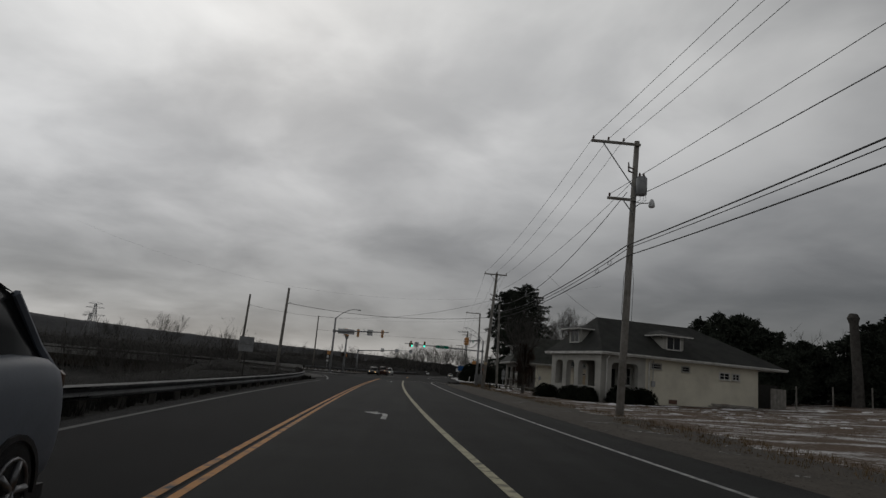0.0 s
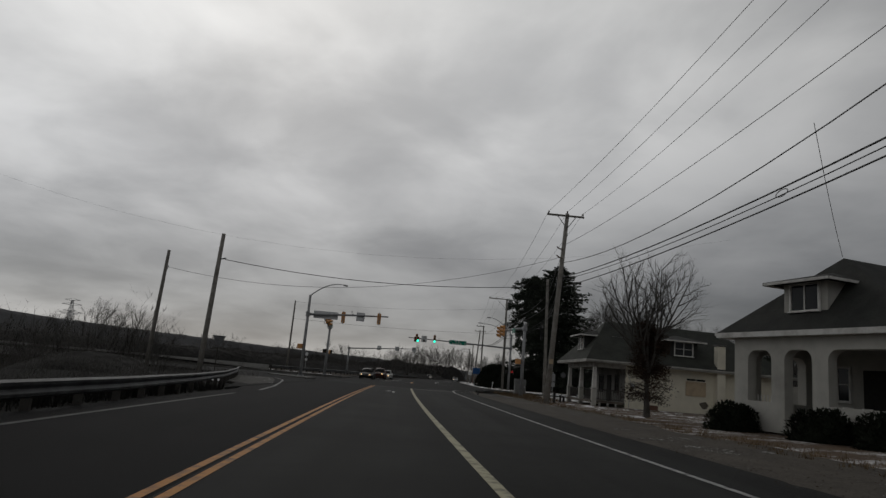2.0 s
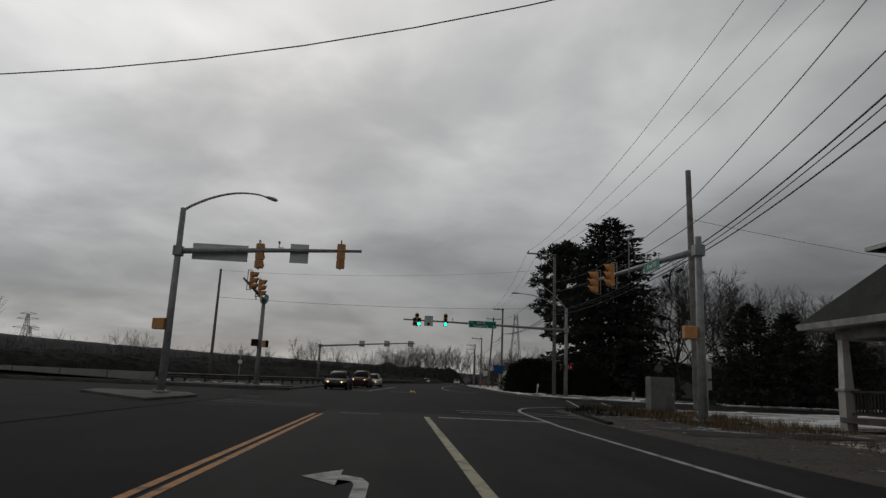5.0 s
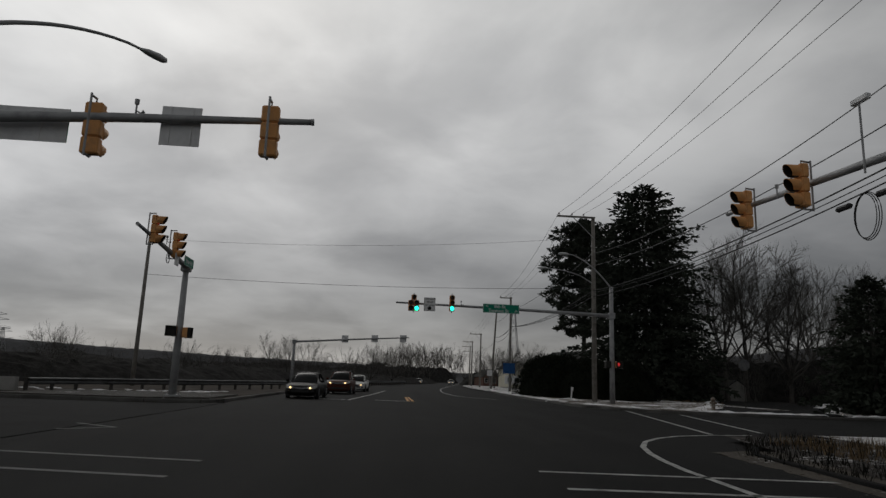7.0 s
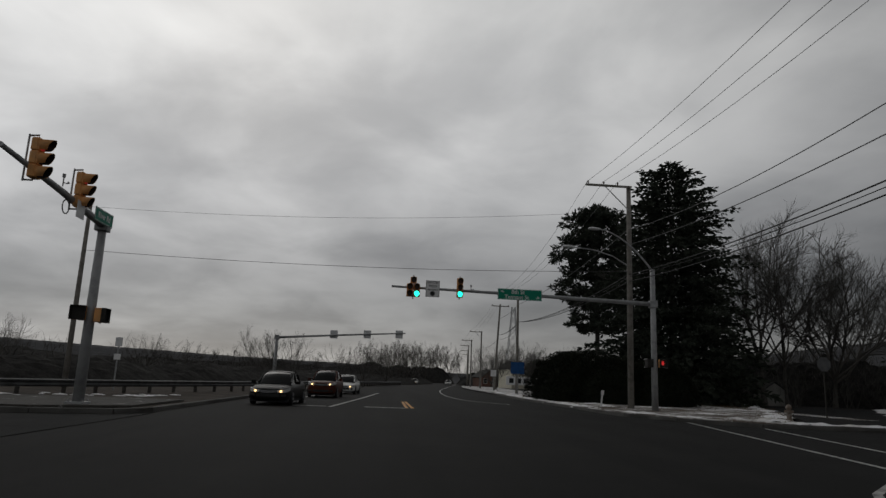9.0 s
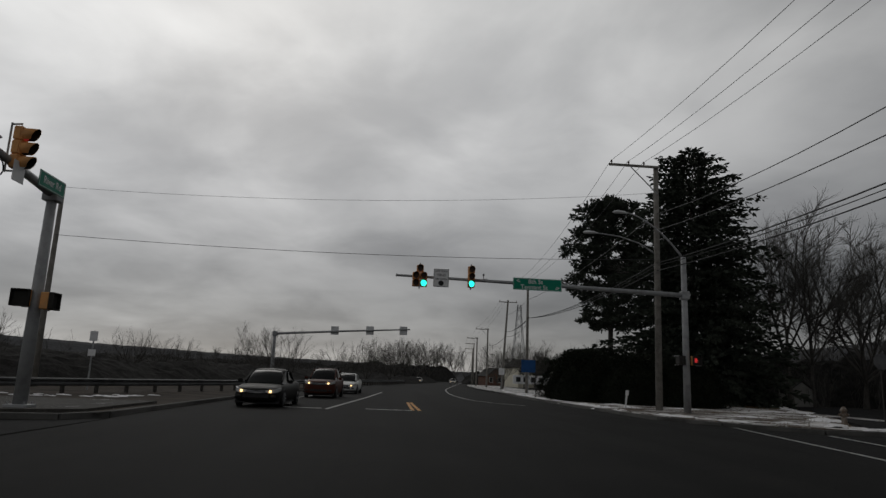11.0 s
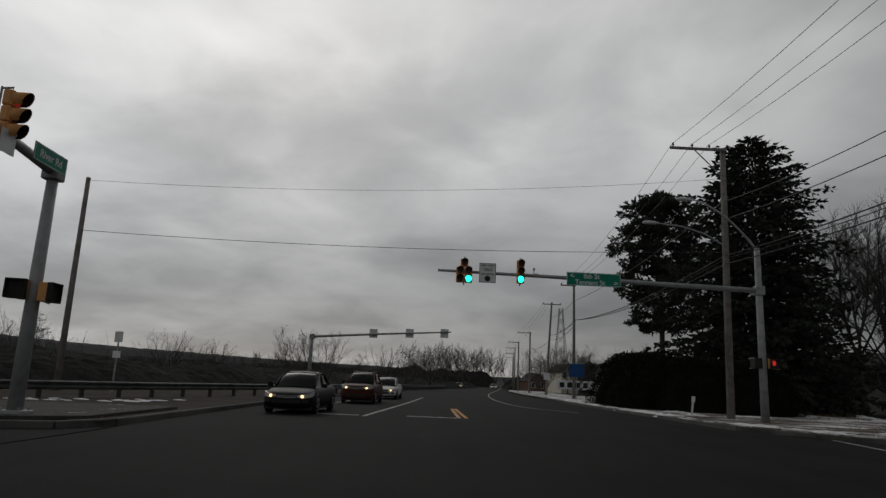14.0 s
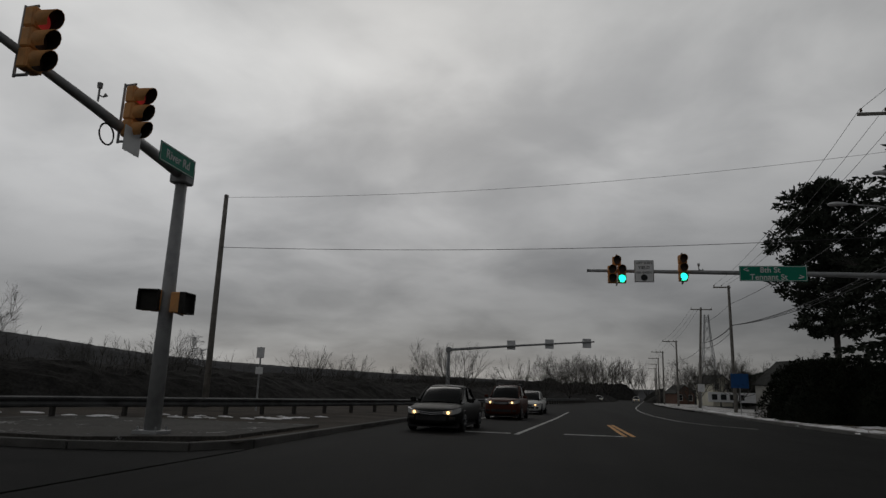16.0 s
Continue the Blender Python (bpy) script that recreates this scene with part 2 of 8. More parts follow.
THICKET = material("tangled_undergrowth", (0.047, 0.0455, 0.043), 0.95, 0, (0.023, 0.0222, 0.021), 1.1, 0.7, 7, 0.8, 0.4, spec=0.03)
LAMP_LIT = glow("lit_headlamp", (1.0, 0.62, 0.26), 3.0)
LAMP_LENS = material("headlamp_lens", (0.55, 0.55, 0.55), 0.1, 0, None, 3, 0.2, 40, 0.0, 0.05)
PLASTIC = material("black_plastic", (0.022, 0.022, 0.023), 0.6)
BRICK = material("brown_brick", (0.16, 0.09, 0.065), 0.9, 0, (0.1, 0.06, 0.05), 2.0, 0.6, 30, 0.3, 0.15)
CERAMIC = material("brown_porcelain", (0.12, 0.07, 0.05), 0.3)
HYDRANT = material("faded_hydrant_paint", (0.16, 0.12, 0.09), 0.6, 0, (0.3, 0.28, 0.25), 9, 0.4, 50, 0.1, 0.1)


def dusted(name, ground, cover, stretch=1.0):
    """Ground with a thin broken dusting of snow or salt."""
    m = bpy.data.materials.new(name)
    m.use_nodes = True
    tree = m.node_tree
    add, link = nodes_of(tree)
    bsdf = tree.nodes["Principled BSDF"]
    bsdf.inputs["Roughness"].default_value, bsdf.inputs["Specular IOR Level"].default_value = 0.9, 0.2
    geo, scl = add("ShaderNodeNewGeometry"), add("ShaderNodeVectorMath")
    scl.operation = "MULTIPLY"
    scl.inputs[1].default_value = (1.0 / stretch, 1.0, 1.0)
    link(geo.outputs["Position"], scl.inputs[0])
    broad = add("ShaderNodeTexNoise", Scale=0.55, Detail=4.0, Roughness=0.6)
    blades = add("ShaderNodeTexNoise", Scale=8.5, Detail=6.0, Roughness=0.75)
    soil = add("ShaderNodeTexNoise", Scale=14.0, Detail=4.0, Roughness=0.6)
    for n in (broad, blades, soil):
        link(scl.outputs[0], n.inputs["Vector"])
    both = add("ShaderNodeMath")
    both.operation = "ADD"
    link(broad.outputs[0], both.inputs[0])
    link(blades.outputs[0], both.inputs[1])
    mask = add("ShaderNodeMapRange")
    mask.inputs[1].default_value, mask.inputs[2].default_value = 1.16 - 0.4 * cover, 1.3 - 0.4 * cover
    link(both.outputs[0], mask.inputs[0])
    earth = add("ShaderNodeMix")
    earth.data_type = "RGBA"
    earth.inputs[6].default_value, earth.inputs[7].default_value = (*ground, 1), (*(c * 0.35 for c in ground), 1)
    grit = add("ShaderNodeMapRange")
    grit.inputs[1].default_value, grit.inputs[2].default_value = 0.8, 1.3
    patch = add("ShaderNodeMath")
    patch.operation = "ADD"
    link(soil.outputs[0], patch.inputs[0])
    link(broad.outputs[0], patch.inputs[1])
    link(patch.outputs[0], grit.inputs[0])
    link(grit.outputs[0], earth.inputs[0])
    top = add("ShaderNodeMix")
    top.data_type = "RGBA"
    top.inputs[7].default_value = (0.62, 0.61, 0.6, 1)
    link(mask.outputs[0], top.inputs[0])
    link(earth.outputs[2], top.inputs[6])
    link(top.outputs[2], bsdf.inputs["Base Color"])
    b = add("ShaderNodeBump", Strength=0.7, Distance=0.03)
    link(blades.outputs[0], b.inputs["Height"])
    link(b.outputs[0], bsdf.inputs["Normal"])
    return m


LAWN_DUSTED = dusted("snow_dusted_dead_lawn", (0.13, 0.088, 0.058), 0.36, 1.8)
VERGE_DUSTED = dusted("snow_dusted_verge", (0.09, 0.072, 0.055), 0.62, 1.6)
SHOULDER = dusted("muddy_gravel_shoulder", (0.1, 0.086, 0.07), 0.0, 1.0)
MUDDY = dusted("snow_flecked_mud", (0.05, 0.042, 0.036), 0.22, 1.4)
CORNER_DUSTED = dusted("half_thawed_corner_grass", (0.1, 0.078, 0.058), 0.42, 1.5)
SNOWY = dusted("snow_covered_grass", (0.09, 0.075, 0.06), 0.75, 1.3)
SALTED = dusted("salt_dusted_asphalt", (0.085, 0.08, 0.072), 0.05, 0.8)


DEAD_LEAF = material("dead_brown_leaves", (0.06, 0.038, 0.027), 0.9, 0, (0.022, 0.019, 0.016), 1.3, 0.7, 9, 0.0, 0.4, spec=0.05)
OLD_WHITE = material("dingy_old_white_paint", (0.42, 0.41, 0.385), 0.75, 0, (0.24, 0.232, 0.215), 2.2, 0.6, 50, 0.2, 0.15)
# Stucco grey lowered to hold the porch's shade; the shed takes the same grey.
PORCH_GREY = material("darkened_grey_stucco", (0.22, 0.215, 0.2), 0.93, 0, (0.13, 0.126, 0.118), 0.8, 0.6, 40, 0.35, 0.12)
BARE_RENDER = material("bare_brown_render", (0.16, 0.14, 0.115), 0.95, 0, (0.07, 0.06, 0.05), 2.5, 0.7, 30, 0.5, 0.2)
PLATE_GREY = material("dull_grey_sign_plate", (0.3, 0.303, 0.305), 0.7, 0.1, (0.2, 0.203, 0.205), 3, 0.5, 60, 0.05, 0.08)
# PLATE_GREY at half strength: a plate with its shade in the colour.
SHADY_PLATE = material("shaded_sign_plate", (0.15, 0.152, 0.155), 0.75, 0.1, (0.09, 0.091, 0.093), 3, 0.5, 60, 0.05, 0.1)
POST_DARK = material("weathered_dark_post", (0.06, 0.056, 0.05), 0.9, 0, (0.035, 0.032, 0.03), 2, 0.5, 40, 0.3, 0.2)


# ---- mesh helpers ----
def box(bm, c, size, m=None, bevel=0.0):
    """A box of that size round c, turned by m about c."""
    r = bmesh.ops.create_cube(bm, size=1.0, matrix=Matrix.Translation(c) @ (m or Matrix()) @ Matrix.Diagonal((*size, 1)))
    if bevel:
        edges = list({e for v in r["verts"] for e in v.link_edges})
        bmesh.ops.bevel(bm, geom=edges, offset=bevel, segments=1, affect="EDGES")
    return bm


def tube(bm, points, radii, n=8, cap=True):
    """A tube through points, with a radius at each."""
    points = [Vector(p) for p in points]
    if not hasattr(radii, "__len__"):
        radii = [radii] * len(points)
    rings = []
    for i, p in enumerate(points):
        d = (points[min(i + 1, len(points) - 1)] - points[max(i - 1, 0)]).normalized()
        side = d.cross(Vector((0, 0, 1)) if abs(d.z) < 0.95 else Vector((0, 1, 0))).normalized()
        up = side.cross(d)
        rings.append([bm.verts.new(p + radii[i] * (math.cos(2 * math.pi * k / n) * side + math.sin(2 * math.pi * k / n) * up)) for k in range(n)])
    for a, b in zip(rings, rings[1:]):
        for k in range(n):
            bm.faces.new((a[k], a[(k + 1) % n], b[(k + 1) % n], b[k]))
    if cap:
        bm.faces.new(rings[0])
        bm.faces.new(rings[-1][::-1])
    return bm


def prism(bm, outline, axis, lo, hi):
    """An outline of 2D points pushed along an axis (0, 1 or 2) from lo to hi."""
    def at(p, h):
        q = list(p)
        q.insert(axis, h)
        return q
    a = [bm.verts.new(at(p, lo)) for p in outline]
    b = [bm.verts.new(at(p, hi)) for p in outline]
    bm.faces.new(a)
    bm.faces.new(b[::-1])
    for i in range(len(a)):
        j = (i + 1) % len(a)
        bm.faces.new((a[i], a[j], b[j], b[i]))
    return bm


def quads(bm, rows):
    """A sheet through rows of points."""
    grid = [[bm.verts.new(p) for p in r] for r in rows]
    for a, b in zip(grid, grid[1:]):
        for i in range(len(a) - 1):
            bm.faces.new((a[i], a[i + 1], b[i + 1], b[i]))
    return bm


def finish(name, bm, mat, smooth=False):
    bmesh.ops.recalc_face_normals(bm, faces=bm.faces)
    me = bpy.data.meshes.new(name)
    bm.to_mesh(me)
    bm.free()
    me.materials.append(mat)
    if smooth:
        me.polygons.foreach_set("use_smooth", [True] * len(me.polygons))
    return me


def part(name, bm, mat, parent, label="", at=None, smooth=False):
    """One mesh under a thing or a part."""
    ob = new(name, bm if isinstance(bm, bpy.types.Mesh) else finish(name, bm, mat, smooth))
    ob.parent = parent
    if at is not None:
        ob.matrix_basis = at
    return tagged(ob, label)


def thing(name, m, label, category, group="", kind=""):
    """An Empty at the base of a thing."""
    ob = new(name)
    ob.empty_display_size = 0.2
    ob.matrix_basis = m if isinstance(m, Matrix) else Matrix.Translation(m)
    return tagged(ob, label, category, group, kind)


def single(name, bm, mat, label, category, group="", kind="", at=None, smooth=False):
    """A thing of one mesh."""
    ob = new(name, finish(name, bm, mat, smooth))
    if at is not None:
        ob.matrix_basis = at
    return tagged(ob, label, category, group, kind)


def words(name, text, size, mat, parent, at, align="CENTER"):
    """Raised lettering in the built-in font; the text lies in its own xy plane."""
    cu = bpy.data.curves.new(name, "FONT")
    cu.body, cu.size, cu.extrude, cu.offset, cu.align_x, cu.align_y = text, size, 0.002, 0.012 * size, align, "CENTER"
    tmp = new("lettering_tmp", cu)
    me = bpy.data.meshes.new_from_object(tmp)
    bpy.data.objects.remove(tmp)
    me.materials.clear()
    me.materials.append(mat)
    ob = new(name, me)
    ob.parent = parent
    ob.matrix_basis = at
    return ob


# ---- the plan: road edges and ground height ----
def bend(y):
    return 0.00037 * max(0.0, 75 - max(y, -5)) ** 2 + 0.0004 * max(0.0, 25 - max(y, 4)) ** 2


def centre_line(y):
    """The double yellow line south of the junction."""
    return -1.83 + 0.76 * bend(y) - 0.0003 * max(0.0, 25 - max(y, 4)) ** 2


def north_line(y):
    """The yellow line north of the junction."""
    if y < 125:
        return 1.8
    return 1.8 + 0.0009 * (min(y, 195) - 125) ** 2 + 0.126 * max(0, y - 195)


def step(a, b, t):
    t = min(1, max(0, (t - a) / (b - a)))
    return t * t * (3 - 2 * t)


def edge_left(y):
    if y < 62:
        return -6.2 + 1.4 * bend(y)
    if y < 113:
        return -6.5
    return north_line(y) - 8.5


def edge_right(y):
    if y < 88:
        return 6.5 + bend(y)
    if y < 124:
        return 6.6 + 5.2 * step(88, 122, y)
    return north_line(y) + 10 - 4 * step(150, 235, y)


SLIP = [(-6.6, 60), (-6.6, 113), (-9, 111.4), (-26, 111.0), (-90, 110), (-90, 97), (-30, 96), (-18, 92), (-12.2, 84.5), (-9.3, 75)]
TENNANT = [(6, 96), (7.6, 96.5), (9.4, 99.8), (12.5, 101.8), (18, 102.6), (70, 104), (70, 117.5), (21, 116.6), (15.6, 117.2), (13.2, 119.6), (12, 123), (6, 123)]
LOT = [(17.5, 117.3), (20.5, 122.5), (30.5, 142), (37, 156), (46, 165), (52, 161), (46, 150), (38, 140), (29.5, 126), (24.5, 117.6)]


def inside(x, y, poly):
    hit = False
    for (x0, y0), (x1, y1) in zip(poly, poly[1:] + poly[:1]):
        if (y0 > y) != (y1 > y) and x < x0 + (y - y0) * (x1 - x0) / (y1 - y0):
            hit = not hit
    return hit


def paved(x, y):
    return edge_left(y) < x < edge_right(y) or inside(x, y, SLIP) or inside(x, y, TENNANT) or inside(x, y, LOT)


def land(x, y):
    """The height of the open ground beside the roads."""
    if x > 0:
        r = max(0.0, x - edge_right(y))
        near = 0.022 * r + 0.0008 * max(0, r - 10) ** 2
        far = 0.012 * r + 0.0016 * max(0, r - 14) ** 2
        corner = 0.11 + 0.004 * r
        k, j = step(58, 76, y), step(92, 104, y)
        z = near * (1 - k) + far * k
        z = z * (1 - j) + corner * j
        return min(z, 2.2)
    r = max(0.0, edge_left(y) - x)
    south = -0.1 * min(1, r) - 1.1 * step(1.6, 7, r) * (1 - step(48, 64, y)) - 1.8 * step(9, 24, r)
    north = 0.1 + 0.008 * min(r, 8) + 0.03 * max(0, min(r, 22) - 8)
    j = step(104, 112, y)
    return south * (1 - j) + north * j


# ---- ground, roads, kerbs ----
def steps(lo, hi, fine_lo, fine_hi, d):
    """Sheet coordinates: even in the middle, growing outwards."""
    mid = list(np.arange(fine_lo, fine_hi + d / 2, d))
    a, s = [], d
    x = fine_lo
    while x > lo:
        s *= 1.35
        x -= s
        a.append(x)
    b, s, x = [], d, mid[-1]
    while x < hi:
        s *= 1.35
        x += s
        b.append(x)
    return a[::-1] + mid + b


def ground_sheet():
    xs, ys = steps(-2500, 2500, -48, 74, 1.3), steps(-600, 3200, -24, 205, 1.6)
    bm = bmesh.new()
    rows = []
    for y in ys:
        row = []
        for x in xs:
            if paved(x, y):
                z = -0.09
            else:
                z = land(x, y)
                if max(abs(x), abs(y)) < 400:
                    z += 0.05 * noise.noise((x * 0.35, y * 0.35, 0)) - 0.02
                if not paved(x + 1.4, y) and not paved(x - 1.4, y) and not paved(x, y + 1.7) and not paved(x, y - 1.7):
                    z += 0.0
                else:
                    z = min(z, 0.1) - 0.05
            row.append((x, y, z))
        rows.append(row)
    quads(bm, rows)
    single("ground", bm, BANK, "dark winter ground with dead grass and brush", "ground", kind="structure", smooth=True)


def ribbon(name, left, right, y0, y1, dy, z, mat, label, category, kind="structure", follow=False, cross=2, sink=0.0):
    """A strip of ground between two lines; its first edge may sink into what it meets."""
    bm = bmesh.new()
    rows = []
    n = max(1, round((y1 - y0) / dy))
    for i in range(n + 1):
        y = y0 + (y1 - y0) * i / n
        a, b = left(y), right(y)
        rows.append([(a + (b - a) * k / (cross - 1), y, z - (0 if k else sink) + (land(a + (b - a) * k / (cross - 1), y) if follow else 0)) for k in range(cross)])
    quads(bm, rows)
    return single(name, bm, mat, label, category, kind=kind)


def slab(name, outline, z0, z1, mat, label, category, kind="structure"):
    bm = bmesh.new()
    prism(bm, outline, 2, z0, z1)
    bmesh.ops.triangulate(bm, faces=[f for f in bm.faces if len(f.verts) > 4])
    return single(name, bm, mat, label, category, kind=kind)


ground_sheet()
ribbon("road", centre_line, edge_right, -60, 90, 2.5, 0.0, ASPHALT, "worn grey asphalt of the main road", "road")
ribbon("road", edge_left, centre_line, -60, 90, 2.5, 0.0, ASPHALT_DARK, "dark asphalt of the opposite lane, windscreen shade put into its colour", "road")
ribbon("road", edge_left, edge_right, 90, 418, 2.5, 0.0, ASPHALT_MID, "dark asphalt of the junction and the road beyond", "road")
slab("road", SLIP, -0.2, -0.002, ASPHALT_OLD, "old asphalt of the side street and its slip lane", "road")
slab("road", TENNANT, -0.2, -0.003, ASPHALT_OLD, "old asphalt of the side street mouth", "road")
slab("driveway", LOT, -0.2, 0.19, ASPHALT_OLD, "dark asphalt driveway between snowy verges", "driveway")
slab("verge", [(25.3, 118.2), (46, 119.2), (60, 122), (60, 150), (47, 149), (39, 139.5), (30.4, 126)], -0.1, 0.2, SNOWY, "snow-covered verge beside the driveway", "verge")
ribbon("gravel_shoulder", lambda y: edge_right(y) - 0.25 + 0.3 * noise.noise((y * 0.5, 0, 3)) + 0.16 * noise.noise((y * 1.9, 0, 5)) + 0.1 * noise.noise((y * 6.1, 0, 7)), lambda y: edge_right(y) + 3.6 + 0.5 * math.sin(y * 0.31) + 0.3 * math.sin(y * 0.9), -30, 97, 0.14, 0.02, SHOULDER,
       "muddy gravel shoulder beside the road", "shoulder", follow=True, cross=6, sink=0.04)
ribbon("lawn", lambda y: edge_right(y) + 2.4, lambda y: 46, -30, 97, 2.0, 0.008, LAWN_DUSTED, "dead brown lawn dusted with snow", "lawn", follow=True, cross=24)
ribbon("verge", lambda y: edge_right(y) + 0.15, lambda y: edge_right(y) + 14, 124, 200, 2.0, 0.03, VERGE_DUSTED, "dead grass verge with old snow", "verge", follow=True, cross=10)
ribbon("verge", lambda y: edge_right(y) + 1.0, lambda y: 12.2, 84, 100.5, 1.5, 0.03, MUDDY, "muddy snow-flecked ground round the signal cabinet", "verge", follow=True, cross=5)
ribbon("verge", lambda y: edge_right(y) + 0.5, lambda y: edge_right(y) + 9, 172, 262, 2.0, 0.06, SNOWY, "snow-covered verge along the far road", "verge", follow=True, cross=8)
ribbon("verge", lambda y: 12.2, lambda y: 34, 89.4, 101.4, 1.5, 0.03, SNOWY, "snow-speckled grass beside the boarded house", "verge", follow=True, cross=8)
ribbon("verge", lambda y: edge_left(y) - 30, lambda y: edge_left(y) - 0.1, 113, 215, 2.0, 0.02, DIRT, "bare dirt verge beside the kerb", "verge", follow=True, cross=12)


def kerb(points, label, height=0.15, width=0.16, mat=CONCRETE):
    """A kerb along a line of points, sawn stone by stone."""
    root = thing("kerb", (*points[0], 0), label, "kerb", kind="structure")
    o = Vector((*points[0], 0))
    for a, b in zip(points, points[1:]):
        a, b = Vector((*a, 0)), Vector((*b, 0))
        n = max(1, round((b - a).length / 2.4))
        for i in range(n):
            p, q = a.lerp(b, i / n), a.lerp(b, (i + 1) / n)
            d = q - p
            bm = bmesh.new()
            box(bm, (0, 0, 0), (d.length - 0.012, width, height + 0.2), bevel=0.015)
            part("kerb_stone", bm, mat, root, at=Matrix.Translation((p + q) / 2 - o + Vector((0, 0, height / 2 - 0.1))) @ Matrix.Rotation(math.atan2(d.y, d.x), 4, "Z"))


kerb([(70, 117.6), (21, 116.7), (15.6, 117.3), (13.2, 119.7), (12.1, 123), (11.9, 127), (11.95, 138), (12.35, 150), (12.9, 160), (13.6, 172)], "weathered concrete kerb round the street corner")
kerb([(-60, 110.6), (-26, 111.1), (-9.4, 111.5), (-7.4, 112.2), (-6.8, 113.6), (-6.72, 123), (-6.6, 135), (-5.4, 150), (-3.9, 166), (-1.9, 182)], "weathered concrete kerb of the far corner")
kerb([(6.75, 88), (7.7, 96.4), (9.5, 99.7), (12.6, 101.7), (18, 102.5), (60, 103.6)], "low grimy worn kerb", 0.08, 0.16, ASPHALT_OLD)
slab("traffic_island", [(-7.7, 90.5), (-7.5, 95.5), (-8.6, 98.2), (-12.5, 98.4), (-12, 95.5)], -0.2, 0.09, CONCRETE, "pale concrete island under a signal mast", "island")
slab("pavement", [(-7.3, 113.4), (-9.4, 111.75), (-24, 111.4), (-24, 118), (-7.3, 119)], -0.1, 0.2, SALTED, "dirty salt-flecked corner pavement", "pavement")


def stripe(name, points, width, mat, label, z=0.006):
    """A painted line along points."""
    bm = bmesh.new()
    rows = []
    pts = [Vector((*p, 0)) for p in points]
    for i, p in enumerate(pts):
        d = (pts[min(i + 1, len(pts) - 1)] - pts[max(i - 1, 0)]).normalized()
        s = Vector((-d.y, d.x, 0)) * width / 2
        rows.append([(p + s).to_tuple()[:2] + (z,), (p - s).to_tuple()[:2] + (z,)])
    quads(bm, rows)
    single(name, bm, mat, label, "road marking", kind="structure")


def along(f, y0, y1, d=3.0):
    n = max(1, round((y1 - y0) / d))
    return [(f(y0 + (y1 - y0) * i / n), y0 + (y1 - y0) * i / n) for i in range(n + 1)]


for off in (-0.095, 0.095):
    stripe("road_line", along(lambda y: off + centre_line(y), -60, 87.6), 0.1, YELLOW_LINE, "double yellow line, one of two stripes")
for off in (-0.14, 0.14):
    stripe("road_line", along(lambda y: off * (1 - (y - 123.2) / 24) + north_line(y), 123.2, 132), 0.15, ORANGE_LINE, "double yellow line beyond the junction, one of two stripes")
stripe("road_line", along(lambda y: 1.25 + bend(y), -60, 88), 0.16, CREAM_LINE, "solid cream-white lane line")
stripe("road_line", along(lambda y: 4.72 + 1.1 * bend(y), -60, 86) + [(4.85, 88), (4.95, 91), (5.15, 94.0), (5.35, 95.4), (5.6, 96.6), (6.0, 98.0), (6.6, 99.4), (7.4, 100.6), (8.4, 101.6), (9.8, 102.4), (11.2, 102.8)], 0.13, WHITE_LINE, "white edge line that curves into the side street")
stripe("road_line", along(lambda y: -5.35 + 1.15 * bend(y), -60, 56), 0.12, GHOST_LINE, "rubbed-off edge line along the slip lane")
stripe("road_line", [(-5.2, 60), (-5.75, 66), (-6.45, 71), (-7.15, 76), (-7.85, 80), (-9.1, 83.8)], 0.13, SLIP_LINE, "worn white edge line that swings into the slip lane")
stripe("stop_line", [(1.6, 88), (4.85, 87.9)], 0.3, WHITE_LINE, "white stop line")
stripe("stop_line", [(-1.3, 88.4), (-0.1, 88.4)], 0.3, FAINT_LINE, "worn remains of a stop line")
for y in (91.8, 93.4):
    stripe("crosswalk_line", [(2.6, y), (7.2, y - 0.4)], 0.14, WHITE_LINE, "white crosswalk line")
    stripe("crosswalk_line", [(-6.2, y + 0.9), (-2.4, y + 0.2)], 0.14, FAINT_LINE, "nearly worn off crosswalk line")
stripe("crosswalk_line", [(9.9, 102.7), (13.4, 119.3)], 0.15, WHITE_LINE, "white crosswalk line over the side street")
stripe("crosswalk_line", [(12.2, 104.0), (15.2, 116.5)], 0.15, WHITE_LINE, "white crosswalk line over the side street")
stripe("stop_line", [(-4.0, 122.3), (-2.0, 122.3)], 0.35, WHITE_LINE, "white stop line of the far approach")
stripe("stop_line", [(-0.3, 123.0), (1.6, 123.1)], 0.35, WHITE_LINE, "white stop line of the far approach")
stripe("road_line", [(-1.8, 121.8), (-0.6, 138), (0.3, 153)], 0.16, WHITE_LINE, "white lane line beyond the junction")
stripe("road_line", [(-4.4, 132), (-3.4, 146), (-2.6, 160)], 0.14, WHITE_LINE, "white lane line beyond the junction")
stripe("road_line", [(-6.0, 127), (-4.6, 127.2)], 0.3, FAINT_LINE, "worn white mark")
stripe("road_line", [(8.6, 133.8), (7.2, 136.6), (6.5, 139.5), (6.25, 143), (6.2, 150)] + along(lambda y: north_line(y) + 3.75, 157, 420), 0.14, WHITE_LINE, "white edge line beyond the junction")
stripe("road_line", [(-6.9, 99.9), (-5.7, 99.0), (-6.6, 98.2)], 0.14, FAINT_LINE, "worn white mark in the junction")


